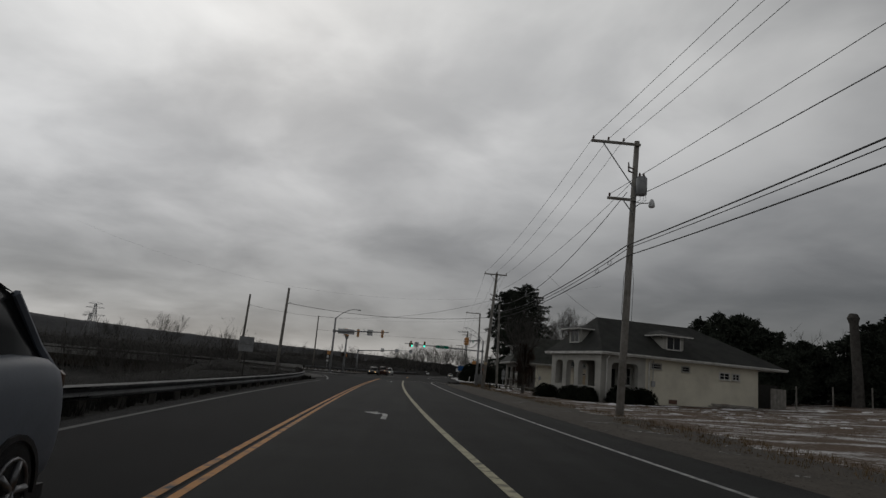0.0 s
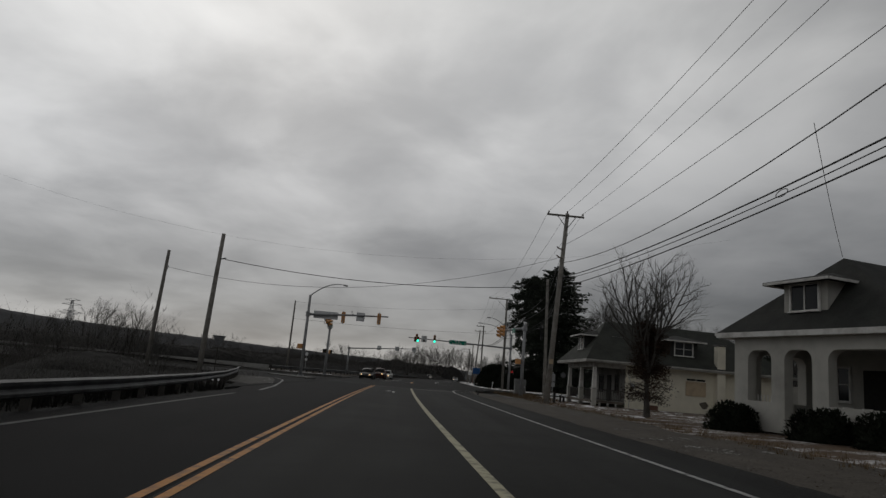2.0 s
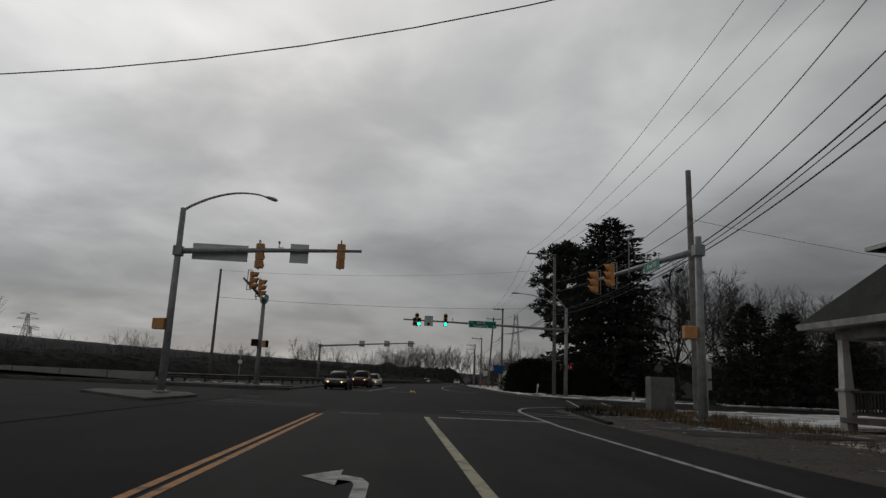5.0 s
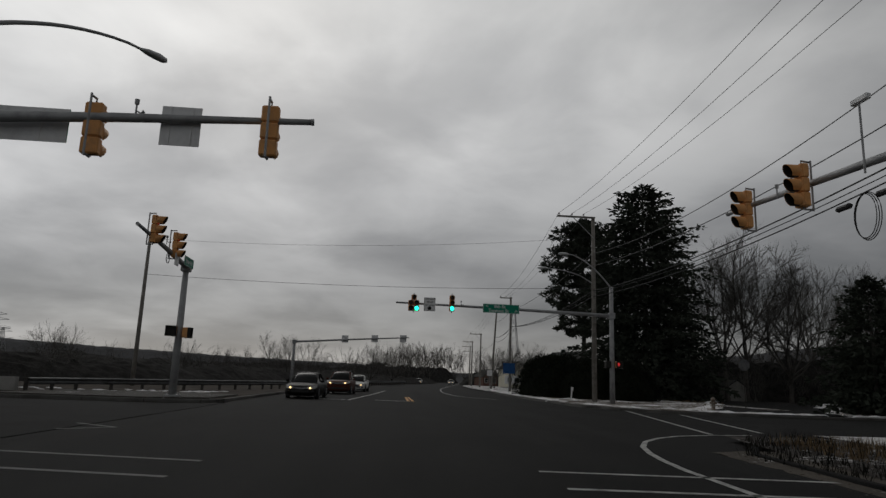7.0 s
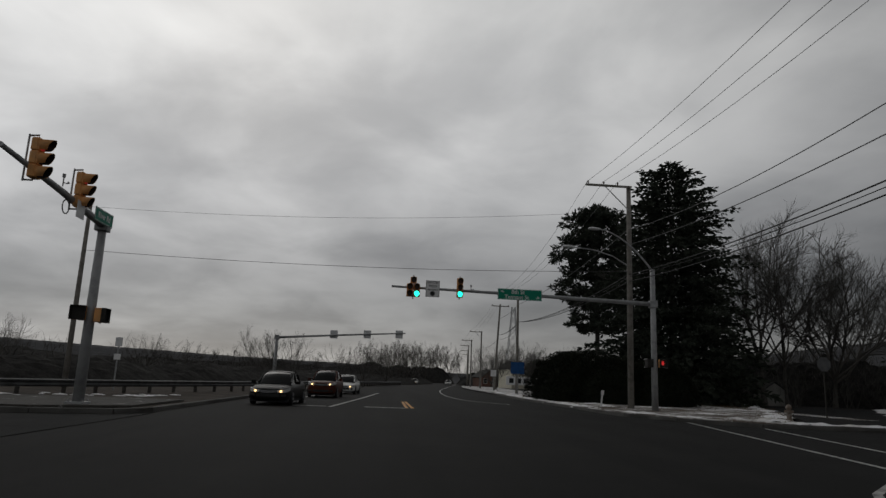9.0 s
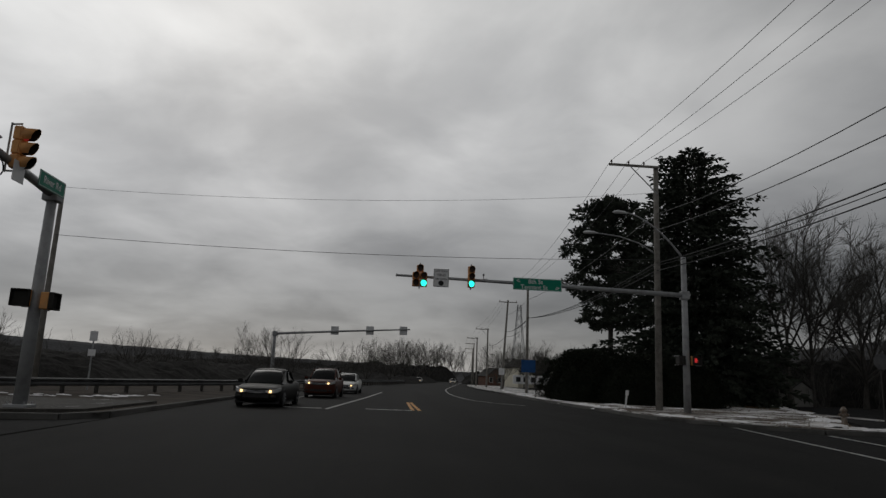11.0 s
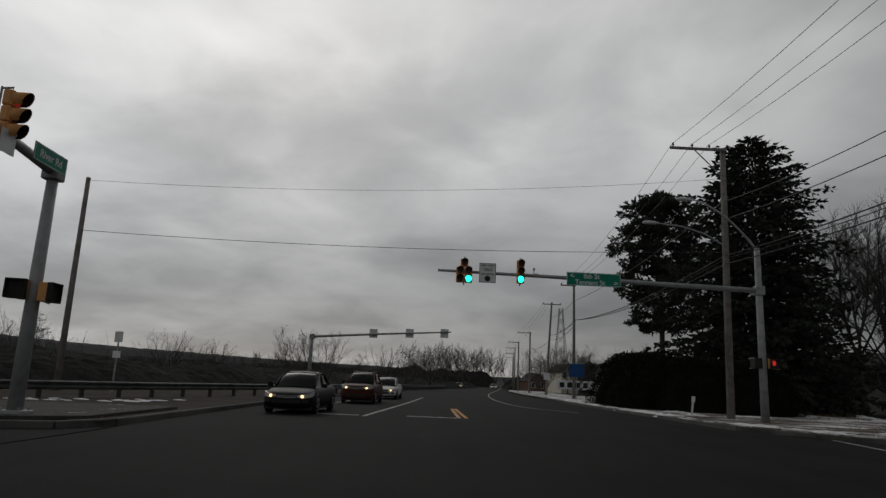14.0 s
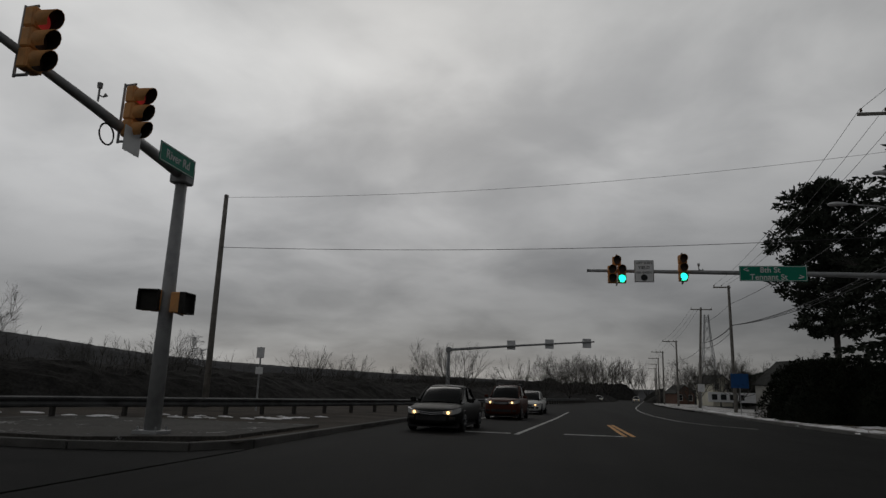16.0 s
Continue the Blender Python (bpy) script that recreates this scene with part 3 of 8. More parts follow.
def turn_arrow(x, y):
    """A painted left turn arrow: a stem that bends into a head."""
    bm = bmesh.new()
    out = [(0.12, -1.1), (0.34, -1.1), (0.34, 0.35), (0.2, 0.62), (-0.15, 0.75), (-0.15, 1.05), (-0.75, 0.62), (-0.15, 0.2), (-0.15, 0.48), (0.06, 0.42), (0.12, 0.25)]
    fs = bm.faces.new([bm.verts.new((px, py, 0.007)) for px, py in out])
    bmesh.ops.triangulate(bm, faces=[fs])
    single("turn_arrow", bm, WHITE_LINE, "white left-turn arrow painted on asphalt", "road marking", "turn arrows", "structure", at=Matrix.Translation((x, y, 0)) @ Matrix.Diagonal((0.68, 1.35, 1, 1)))


turn_arrow(0.88, 21.4)
turn_arrow(-0.15, 74.7)


# ---- guard rails ----
W_BEAM = [(-0.02, 0.155), (0.05, 0.115), (0.05, 0.07), (-0.02, 0.0), (0.05, -0.07), (0.05, -0.115), (-0.02, -0.155)]


def guard_rail(points, top, label, gap=2.0, side=1):
    """A W-beam on posts. points run along its line; top(y) is the rail's upper edge."""
    pts = [Vector((*p, 0)) for p in points]
    root = thing("guard_rail", pts[0], label, "guard rail", kind="structure")
    o = pts[0]
    fine = [pts[0]]
    for a, b in zip(pts, pts[1:]):
        n = max(1, round((b - a).length / gap))
        fine += [a.lerp(b, (i + 1) / n) for i in range(n)]
    bm = bmesh.new()
    rows = []
    for i, p in enumerate(fine):
        d = (fine[min(i + 1, len(fine) - 1)] - fine[max(i - 1, 0)]).normalized()
        s = Vector((d.y, -d.x, 0)) * side
        rows.append([p - o + s * w + Vector((0, 0, top(p.y) - 0.155 + h)) for w, h in W_BEAM])
    quads(bm, rows)
    quads(bm, [[v - Vector((0, 0, 0.004)) for v in r] for r in rows])
    part("rail_beam", bm, RAIL_STEEL, root, "dull galvanised W-beam")
    bm = bmesh.new()
    box(bm, (0, 0, -0.45), (0.11, 0.15, 0.95), bevel=0.01)
    post = finish("rail_post", bm, POST_DARK)
    for i, p in enumerate(fine):
        d = (fine[min(i + 1, len(fine) - 1)] - fine[max(i - 1, 0)]).normalized()
        s = Vector((d.y, -d.x, 0)) * side
        part("rail_post", post, None, root, at=Matrix.Translation(p - o - s * 0.1 + Vector((0, 0, top(p.y) - 0.03))) @ Matrix.Rotation(math.atan2(d.y, d.x), 4, "Z"))


guard_rail([(-4.9, -30), (-4.9, 18), (-5.1, 28), (-5.35, 38), (-5.8, 48), (-6.6, 56), (-7.85, 64.5), (-9.4, 73), (-11.1, 80.8)], lambda y: 0.5 + 0.05 * step(20, 60, y) + 0.1 * step(62, 80, y), "dull grey W-beam guard rail along the road")
guard_rail([(-15.3, 114.2), (-14.6, 117.4), (-12.9, 121.5), (-11, 126.5), (-8.8, 135), (-7.5, 143), (-6.7, 150), (-5.3, 164), (-3.4, 182), (0.6, 205), (4.8, 235)], lambda y: 0.77, "long grey W-beam guard rail behind the corner")

# concrete parapet of the street's bridge
bm = bmesh.new()
for i in range(34):
    x = -15.6 - 3.0 * i
    prism(bm, [(113.6 - i * 0.03, -0.2), (114.1 - i * 0.03, -0.2), (113.98 - i * 0.03, 0.78), (113.72 - i * 0.03, 0.78)], 0, x - 2.94, x)
single("bridge_parapet", bm, PALE_CONCRETE, "pale weathered concrete bridge parapet", "parapet", kind="structure")
bm = bmesh.new()
prism(bm, [(95.0, -0.3), (95.45, -0.3), (95.35, 0.42), (95.1, 0.42)], 0, -110, -24)
single("bridge_parapet", bm, PALE_CONCRETE, "weathered concrete parapet over the girder", "parapet", kind="structure")
bm = bmesh.new()
box(bm, (-67, 95.5, -1.0), (86, 0.5, 1.36))
box(bm, (-67, 95.35, -0.4), (86, 0.9, 0.16))
box(bm, (-67, 95.4, -1.62), (86, 0.7, 0.08))
single("bridge_girder", bm, DIRT, "dirty steel bridge girder", "girder", kind="structure")
for x in (-39, -66, -93):
    bm = bmesh.new()
    box(bm, (x, 97.5, -2.6), (1.1, 4.0, 2.4), bevel=0.1)
    single("bridge_pier", bm, CONCRETE, "stained concrete bridge pier", "pier", kind="structure")
slab("salted_patch", [(-7.0, 66), (-8.6, 68), (-9.9, 75), (-11.6, 82), (-10.6, 84.5), (-9.2, 83.5), (-7.9, 77.5), (-6.8, 71)], -0.05, 0.004, SALTED, "salt-greyed worn gore between road and slip lane", "road")
slab("verge", [(12.2, 123.6), (13.4, 119.9), (15.8, 117.5), (17.2, 117.4), (20.2, 122.8), (30, 142.4), (22, 142), (12.4, 130)], -0.05, 0.17, CORNER_DUSTED, "mottled corner verge with old snow", "verge")


# ---- utility poles and their wires ----
def insulator_mesh():
    bm = bmesh.new()
    tube(bm, [(0, 0, 0), (0, 0, 0.06)], 0.02, 6)
    tube(bm, [(0, 0, 0.05), (0, 0, 0.09), (0, 0, 0.13), (0, 0, 0.17), (0, 0, 0.2)], [0.045, 0.065, 0.04, 0.055, 0.03], 8)
    return finish("insulator", bm, CERAMIC, True)


INSULATOR = insulator_mesh()


def utility_pole(base, top, label, arms=(), r=0.16, group="utility poles", extra=None):
    """A tapered wooden pole from base to top; arms: (height, from, to, insulator places, brace) along x at the pole."""
    base, top = Vector(base), Vector(top)
    root = thing("utility_pole", base, label, "utility pole", group)
    way = top - base
    bm = bmesh.new()
    tube(bm, [Vector((0, 0, -0.6)), way * 0.5, way], [r * 1.12, r * 0.95, r * 0.75], 12)
    part("pole", bm, POLE_WOOD, root, smooth=True)
    for z, x0, x1, pins, brace in arms:
        c = way * ((z - base.z) / way.z)
        bm = bmesh.new()
        box(bm, ((x0 + x1) / 2 - base.x, c.y - r, z - base.z), (x1 - x0, 0.1, 0.13), bevel=0.012)
        arm = part("crossarm", bm, POLE_WOOD, root)
        for x in pins:
            part("insulator", INSULATOR, None, arm, at=Matrix.Translation((x - base.x, c.y - r, z - base.z + 0.06)))
        for x, dz in brace:
            bm = bmesh.new()
            tube(bm, [(x - base.x, c.y - r - 0.06, z - base.z - 0.05), (c.x, c.y - r * 0.9, z - base.z - dz)], 0.03, 5)
            part("brace", bm, STEEL, root)
    return root


p1 = utility_pole((11.4, 32.5, 0.2), (11.82, 32.5, 13.35), "weathered wooden utility pole with side arm and transformer",
                  [(13.12, 9.5, 11.95, (9.6, 10.35, 11.1), [(10.05, 2.4)]), (10.3, 10.4, 11.8, (10.5,), [(11.15, 0.75)])], 0.17)
bm = bmesh.new()
tube(bm, [(0, 0, 0), (0, 0, 0.05), (0, 0, 0.85), (0, 0, 0.92)], [0.22, 0.27, 0.27, 0.2], 14)
can = part("transformer", bm, STEEL, p1, "grey transformer can", at=Matrix.Translation((0.62, -0.25, 10.35)), smooth=True)
for x in (-0.1, 0.1):
    bm = bmesh.new()
    tube(bm, [(x, 0, 0.88), (x, 0, 1.02), (x, 0, 1.12)], [0.05, 0.06, 0.03], 8)
    part("bushing", bm, CERAMIC, can)
for x in (-0.12, 0.05, 0.16):
    bm = bmesh.new()
    tube(bm, [(x, -0.1, 0.05), (x + 0.05, -0.12, -0.25), (x - 0.15, -0.05, -0.42), (-0.35, 0.05, -0.3)], 0.012, 5)
    part("lead_wire", bm, CABLE, can)
bm = bmesh.new()
tube(bm, [(0.35, -0.1, 9.75), (0.6, -0.2, 9.95), (1.12, -0.25, 10.02)], 0.025, 6)
br = part("bracket", bm, STEEL, p1)
bm = bmesh.new()
tube(bm, [(1.15, -0.25, 10.2), (1.15, -0.25, 10.05), (1.15, -0.25, 9.85), (1.15, -0.25, 9.78)], [0.05, 0.13, 0.16, 0.1], 10)
part("flood_lamp", bm, SIGN_BACK, br, "small grey flood lamp", smooth=True)
for z in (11.45, 11.65):
    bm = bmesh.new()
    tube(bm, [(0.25, -0.2, z), (-0.02, -0.25, z + 0.05), (-0.05, -0.25, z + 0.3)], [0.03, 0.05, 0.03], 6)
    part("cutout_fuse", bm, CERAMIC, p1)
for dx, z0, z1 in ((-0.22, 4.2, 7.2), (0.25, 3.6, 7.4)):
    bm = bmesh.new()
    tube(bm, [(dx * 0.4 + 0.2, -0.15, z1), (dx + 0.15, -0.2, (z0 + z1) / 2 + 0.6), (dx + 0.1, -0.2, z0 + 0.4), (dx * 0.5 + 0.1, -0.15, z0)], 0.01, 5)
    part("hanging_wire", bm, CABLE, p1)

p2 = utility_pole((10.1, 77, 0.1), (10.85, 77, 13.15), "weathered leaning wooden utility pole with double crossarm",
                  [(12.95, 9.38, 12.0, (9.5, 11.9), [(10.1, 0.9), (11.4, 0.9)])], 0.18)
part("insulator", INSULATOR, None, p2, at=Matrix.Translation((0.75, 0, 13.05)))
for z in (10.4, 9.8):
    bm = bmesh.new()
    tube(bm, [(0.6, -0.1, z), (0.25, -0.2, z + 0.08), (0.1, -0.2, z + 0.2)], [0.03, 0.05, 0.04], 6)
    part("spool_bracket", bm, CERAMIC, p2)
bm = bmesh.new()
box(bm, (0.15, -0.22, 2.72), (0.27, 0.06, 0.32), bevel=0.01)
part("pole_tag", bm, BOARD, p2, "small ochre notice board")
p3 = utility_pole((14.72, 99.6, 0.1), (14.25, 98.9, 11.9), "plain wooden utility pole", (), 0.17)
p4 = utility_pole((14.87, 129.6, 0.1), (14.53, 128.6, 13.15), "weathered wooden utility pole with side arm and street lamp",
                  [(13.1, 11.85, 14.65, (12.0, 12.95, 13.8), [(13.0, 1.5)])], 0.17)
bm = bmesh.new()
tube(bm, [(-0.25, -0.6, 8.3), (-1.2, -0.6, 8.85), (-2.3, -0.65, 9.15), (-3.5, -0.7, 9.25)], [0.045, 0.04, 0.035, 0.03], 8)
arm4 = part("lamp_arm", bm, STEEL, p4)


def cobra_mesh():
    bm = bmesh.new()
    tube(bm, [(0, 0, 0), (-0.2, 0, 0.02), (-0.5, 0, 0.03), (-0.72, 0, 0.0), (-0.8, 0, -0.03)], [0.05, 0.12, 0.15, 0.12, 0.03], 10)
    for v in bm.verts:
        v.co.z = v.co.z * 0.6
    return finish("lamp_head", bm, SIGN_BACK, True)


COBRA = cobra_mesh()
part("lamp_head", COBRA, None, arm4, "grey cobra-head street lamp", at=Matrix.Translation((-3.5, -0.7, 9.25)))
lp = utility_pole((-12.75, 76.9, -0.2), (-12.45, 76.8, 9.3), "bare weathered wooden pole with a cable riser", (), 0.17)
bm = bmesh.new()
tube(bm, [(0.12, -0.15, 6.0), (0.16, -0.15, 7.3), (0.3, -0.15, 7.75), (0.7, -0.1, 7.85)], 0.05, 6)
part("cable_riser", bm, CABLE, lp)
lq = utility_pole((-18.5, 83.3, 0.0), (-18.2, 83.2, 8.8), "bare weathered wooden pole", (), 0.15)
bm = bmesh.new()
tube(bm, [(0.2, -0.1, 7.7), (0.45, -0.12, 7.6), (0.4, -0.12, 7.3)], 0.03, 6)
part("bracket", bm, STEEL, lq)
nwp = utility_pole((-15.9, 128.1, 0.5), (-15.9, 128.1, 10.0), "slim wooden pole behind the guard rail", (), 0.13)
pa = utility_pole((15.9, 167.5, 0.1), (15.75, 167, 12.1), "wooden utility pole by the far verge", [(11.9, 14.3, 15.9, (14.4, 15.1), [])])
pb = utility_pole((16.7, 188, 0.0), (17.4, 188, 12.7), "wooden utility pole with a crossarm", [(12.4, 16.1, 18.7, (16.2, 18.6), [])])
FAR_POLES = [(18.6, 214, 10.6), (20.0, 238, 10.4), (22.8, 264, 10.6), (26.2, 292, 10.6), (30.0, 322, 10.6)]
for x, y, z in FAR_POLES:
    utility_pole((x, y, 0), (x, y, z), "far wooden utility pole with a side arm", [(z - 0.2, x - 2.2, x + 0.2, (x - 2.1, x - 1.2, x - 0.4), [(x - 1.2, 1.2)])])


def wire(points, sag, radius, label, mat=WIRE, category="wire", group="overhead wires"):
    """A cable that sags between its points."""
    bm = bmesh.new()
    line = []
    sags = sag if hasattr(sag, "__len__") else [sag] * (len(points) - 1)
    for a, b, drop in zip(points, points[1:], sags):
        a, b = Vector(a), Vector(b)
        n = 14
        line += [a.lerp(b, i / n) - Vector((0, 0, 4 * drop * (i / n) * (1 - i / n))) for i in range(n)]
    line.append(Vector(points[-1]))
    tube(bm, [p - line[0] for p in line], radius * 0.78, 5)
    single("overhead_wire", bm, mat, label, category, group, at=Matrix.Translation(line[0]))


# three primaries on the arm tips, from the pole behind to the far ones
for a, b, c, d, e, back, on in (((13.2, 13.1), (9.6, 13.3), (9.5, 13.2), (12.0, 13.35), (14.4, 12.15), 0.1, 0.6), ((14.6, 13.9), (10.35, 13.3), (10.85, 13.3), (12.95, 13.35), (15.1, 12.15), 0.1, 0.55), ((12.2, 12.9), (11.1, 13.3), (11.9, 13.2), (13.8, 13.35), (15.6, 12.2), 0.8, 0.8)):
    wire([(a[0], -18, a[1]), (b[0], 32.5, b[1]), (c[0], 77, c[1]), (d[0], 128.6, d[1]), (e[0], 167, e[1])], (back, on, 1.38, 0.8), 0.014, "thin grey power wire between pole tops")
wire([(17.6, -18, 12.9), (10.5, 32.5, 10.5)], 0.4, 0.016, "grey neutral wire between poles")
wire([(11.6, 32.5, 11.2), (10.85, 77, 10.95)], 0.72, 0.016, "grey neutral wire between poles")
wire([(10.95, 77, 11.75), (14.3, 98.9, 10.3), (14.6, 129, 10.6), (15.75, 167, 10.3), (17.3, 188, 10.6)], (0.25, 0.85, 0.5, 0.3), 0.024, "grey neutral wire between poles")
wire([(9.5, -18, 7.2), (11.4, 32.5, 10.3)], 1.0, 0.02, "twisted grey service wire between poles")
wire([(11.4, 32.5, 10.7), (10.7, 77, 9.65), (14.3, 98.9, 9.1), (14.6, 129, 9.7)], (1.75, 0.4, 0.6), 0.026, "twisted grey service wire between poles")
for x, z0, z1, z2, z3, z4, r, back, on in ((0.0, 7.25, 8.05, 8.6, 7.85, 7.9, 0.035, 0.33, 0.74), (0.12, 7.1, 7.95, 8.48, 7.7, 7.8, 0.022, 0.35, 0.78), (0.02, 6.65, 7.55, 7.93, 7.45, 7.5, 0.032, 0.41, 0.6)):
    wire([(13.2 + x, -18, z0), (11.45 + x, 32.5, z1), (10.7 + x, 77, z2), (14.3 + x, 98.9, z3), (14.6 + x, 129, z4), (15.9 + x, 167, 8.3), (17.2, 188, 8.2)], (back, on, 0.32, 0.5, 0.6, 0.4), r, "thick black telephone cable bundle", CABLE)
wire([(15.8, 167, 7.7), (17.2, 188, 7.6), (18.6, 214, 7.6), (20, 238, 7.6)], 0.5, 0.03, "thick black telephone cable bundle", CABLE)
for k in (-2.1, -1.2, -0.4):
    wire([(17.2 + k * 0.5, 188, 12.4)] + [(x + k, y, z - 0.05) for x, y, z in FAR_POLES], 0.4, 0.014, "thin far power wire")
wire([(-12.1, 76.8, 7.57), (10.65, 77, 8.05)], 0.77, 0.028, "black cable slung across the road", CABLE)
wire([(-18.1, 83.2, 7.51), (10.45, 77, 9.96)], 1.83, 0.016, "thin wire slung across the road")
wire([(-40, 83, 15.85), (24, 80, 13.21)], 4.82, 0.005, "thin high wire across the road")
wire([(-15.9, 128, 9.85), (14.5, 129, 11.8)], 0.55, 0.01, "thin wire slung across the far road")
wire([(-15.9, 128, 7.45), (14.6, 129, 8.1)], 0.35, 0.016, "wire slung across the far road")
wire([(14.3, 98.9, 9.4), (60, 108, 8.6)], 0.8, 0.014, "thin wire along the side street")
wire([(11.12, 49, 8.95), (16.87, 56.45, 7.05)], 0.2, 0.012, "service drop to the bungalow roof")
for x, y, z in ((11.42, 35.0, 7.62), (11.4, 37.2, 7.5), (11.05, 50.5, 7.35)):
    bm = bmesh.new()
    tube(bm, [(0, 0.32 * math.cos(a * 0.3927), 0.1 * math.sin(a * 0.3927)) for a in range(17)], 0.014, 5, False)
    single("cable_loop", bm, CABLE, "small slack loop tied to the telephone cables", "cable", "cable loops", at=Matrix.Translation((x, y, z)))
# cable fittings and slack coil on the bundle near the side street mast
for x, y, z in ((14.4, 100.6, 7.12), (14.42, 102.4, 7.1)):
    bm = bmesh.new()
    tube(bm, [(0, -0.35, 0), (0, -0.25, 0), (0, 0.25, 0), (0, 0.35, 0)], [0.05, 0.1, 0.1, 0.05], 8)
    single("splice_case", bm, CABLE, "black splice case hung from the cables", "splice case", at=Matrix.Translation((x, y, z)))
bm = bmesh.new()
for k in range(3):
    tube(bm, [(0.05 * k, (0.48 + 0.04 * k) * math.cos(a * 0.2618), (0.68 + 0.03 * k) * math.sin(a * 0.2618)) for a in range(25)], 0.016, 5, False)
single("cable_coil", bm, CABLE, "slack black cable coil hung under the bundle", "cable", at=Matrix.Translation((14.42, 101.5, 6.62)))


# ---- traffic signals ----
def ring_visor():
    """A tunnel visor: a tube open below, along -y."""
    bm = bmesh.new()
    rows = []
    for k in range(11):
        a = math.radians(-55 + 29 * k)
        x, z = 0.165 * math.cos(a), 0.165 * math.sin(a)
        reach = 0.16 + 0.16 * (math.sin(a) * 0.5 + 0.5)
        rows.append([(x, 0, z), (x * 0.97, -reach, z * 0.97), (x * 0.9, -reach, z * 0.9), (x * 0.93, 0, z * 0.93)])
    quads(bm, rows)
    for i, f in enumerate(bm.faces):
        f.material_index = 1 if i % 3 == 2 else 0
    me = finish("visor", bm, SIGNAL_YELLOW, True)
    me.materials.append(SIGNAL_DARK)
    return me


def lens_mesh(mat):
    bm = bmesh.new()
    r = bmesh.ops.create_circle(bm, cap_ends=True, radius=0.15, segments=18, matrix=Matrix.Translation((0, -0.015, 0)) @ Matrix.Rotation(radians(90), 4, "X"))
    bmesh.ops.create_circle(bm, cap_ends=True, radius=0.15, segments=18, matrix=Matrix.Translation((0, -0.004, 0)) @ Matrix.Rotation(radians(90), 4, "X"))
    return finish("lens", bm, mat)


def section_mesh():
    bm = bmesh.new()
    box(bm, (0, 0.1, 0), (0.345, 0.19, 0.345), bevel=0.03)
    box(bm, (0, 0.0, 0), (0.33, 0.03, 0.33), bevel=0.01)
    return finish("housing", bm, SIGNAL_YELLOW)


VISOR, SECTION = ring_visor(), section_mesh()
LENSES = {"off": lens_mesh(LENS_OFF), "green": lens_mesh(LENS_GREEN), "red": lens_mesh(LENS_RED)}


def traffic_light(m, cells, label, bracket=True):
    """A signal head facing -y; cells: (x, z, lens) of each section. Its base is the lowest section's foot."""
    root = thing("traffic_light", m, label, "traffic light", "traffic lights")
    for x, z, lens in cells:
        s = part("housing", SECTION, None, root, at=Matrix.Translation((x, 0, z)))
        part("visor", VISOR, None, s, at=Matrix.Translation((0, -0.012, 0)))
        part("lens", LENSES[lens], None, s, at=Matrix.Translation((0, -0.018, 0)))
    top, low = max(c[1] for c in cells) + 0.17, min(c[1] for c in cells) - 0.17
    if bracket:
        bm = bmesh.new()
        tube(bm, [(0, 0.1, top), (0, 0.1, top + 0.1), (0, 0.32, top + 0.08)], 0.025, 6)
        tube(bm, [(0, 0.34, top + 0.12), (0, 0.34, low - 0.08)], 0.025, 6)
        tube(bm, [(0, 0.34, low - 0.05), (0, 0.1, low - 0.05), (0, 0.1, low)], 0.025, 6)
        part("bracket", bm, STEEL, root, "grey pipe bracket")
    return root


THREE = lambda lit: [(0, 0.9, "red" if lit == "red" else "off"), (0, 0.545, "off"), (0, 0.19, "green" if lit == "green" else "off")]
DOGHOUSE = [(0, 0.92, "off"), (-0.19, 0.55, "off"), (0.19, 0.55, "off"), (-0.19, 0.19, "off"), (0.19, 0.19, "green")]


def ped_signal(m, lit, label, shell=SIGNAL_YELLOW, side=1):
    """A walk signal box, facing -y, with an eggcrate rim."""
    root = thing("pedestrian_signal", m, label, "pedestrian signal", "pedestrian signals")
    bm = bmesh.new()
    box(bm, (0, 0.1, 0.22), (0.46, 0.22, 0.44), bevel=0.02)
    part("housing", bm, shell, root)
    bm = bmesh.new()
    for sx, sz, w, h in ((0, 0.43, 0.44, 0.03), (0, 0.01, 0.44, 0.03), (-0.21, 0.22, 0.03, 0.4), (0.21, 0.22, 0.03, 0.4)):
        box(bm, (sx, -0.06, sz), (w, 0.12, h))
    part("hood", bm, SIGNAL_DARK, root)
    bm = bmesh.new()
    box(bm, (0, -0.015, 0.22), (0.4, 0.02, 0.38))
    face = part("face", bm, SIGNAL_DARK, root)
    if lit:
        bm = bmesh.new()
        box(bm, (-0.06, -0.03, 0.2), (0.13, 0.012, 0.14), bevel=0.004)
        for k in range(4):
            box(bm, (-0.11 + 0.034 * k, -0.03, 0.3), (0.024, 0.012, 0.11))
        box(bm, (0.02, -0.03, 0.23), (0.05, 0.012, 0.03))
        part("upraised_hand", bm, HAND_RED, face, "lit red stop symbol")
    for z in (0.0, 0.44):
        bm = bmesh.new()
        tube(bm, [(0, 0.12, z), (0.32 * side, 0.2, z)], 0.02, 6)
        part("bracket", bm, STEEL, root)
    return root


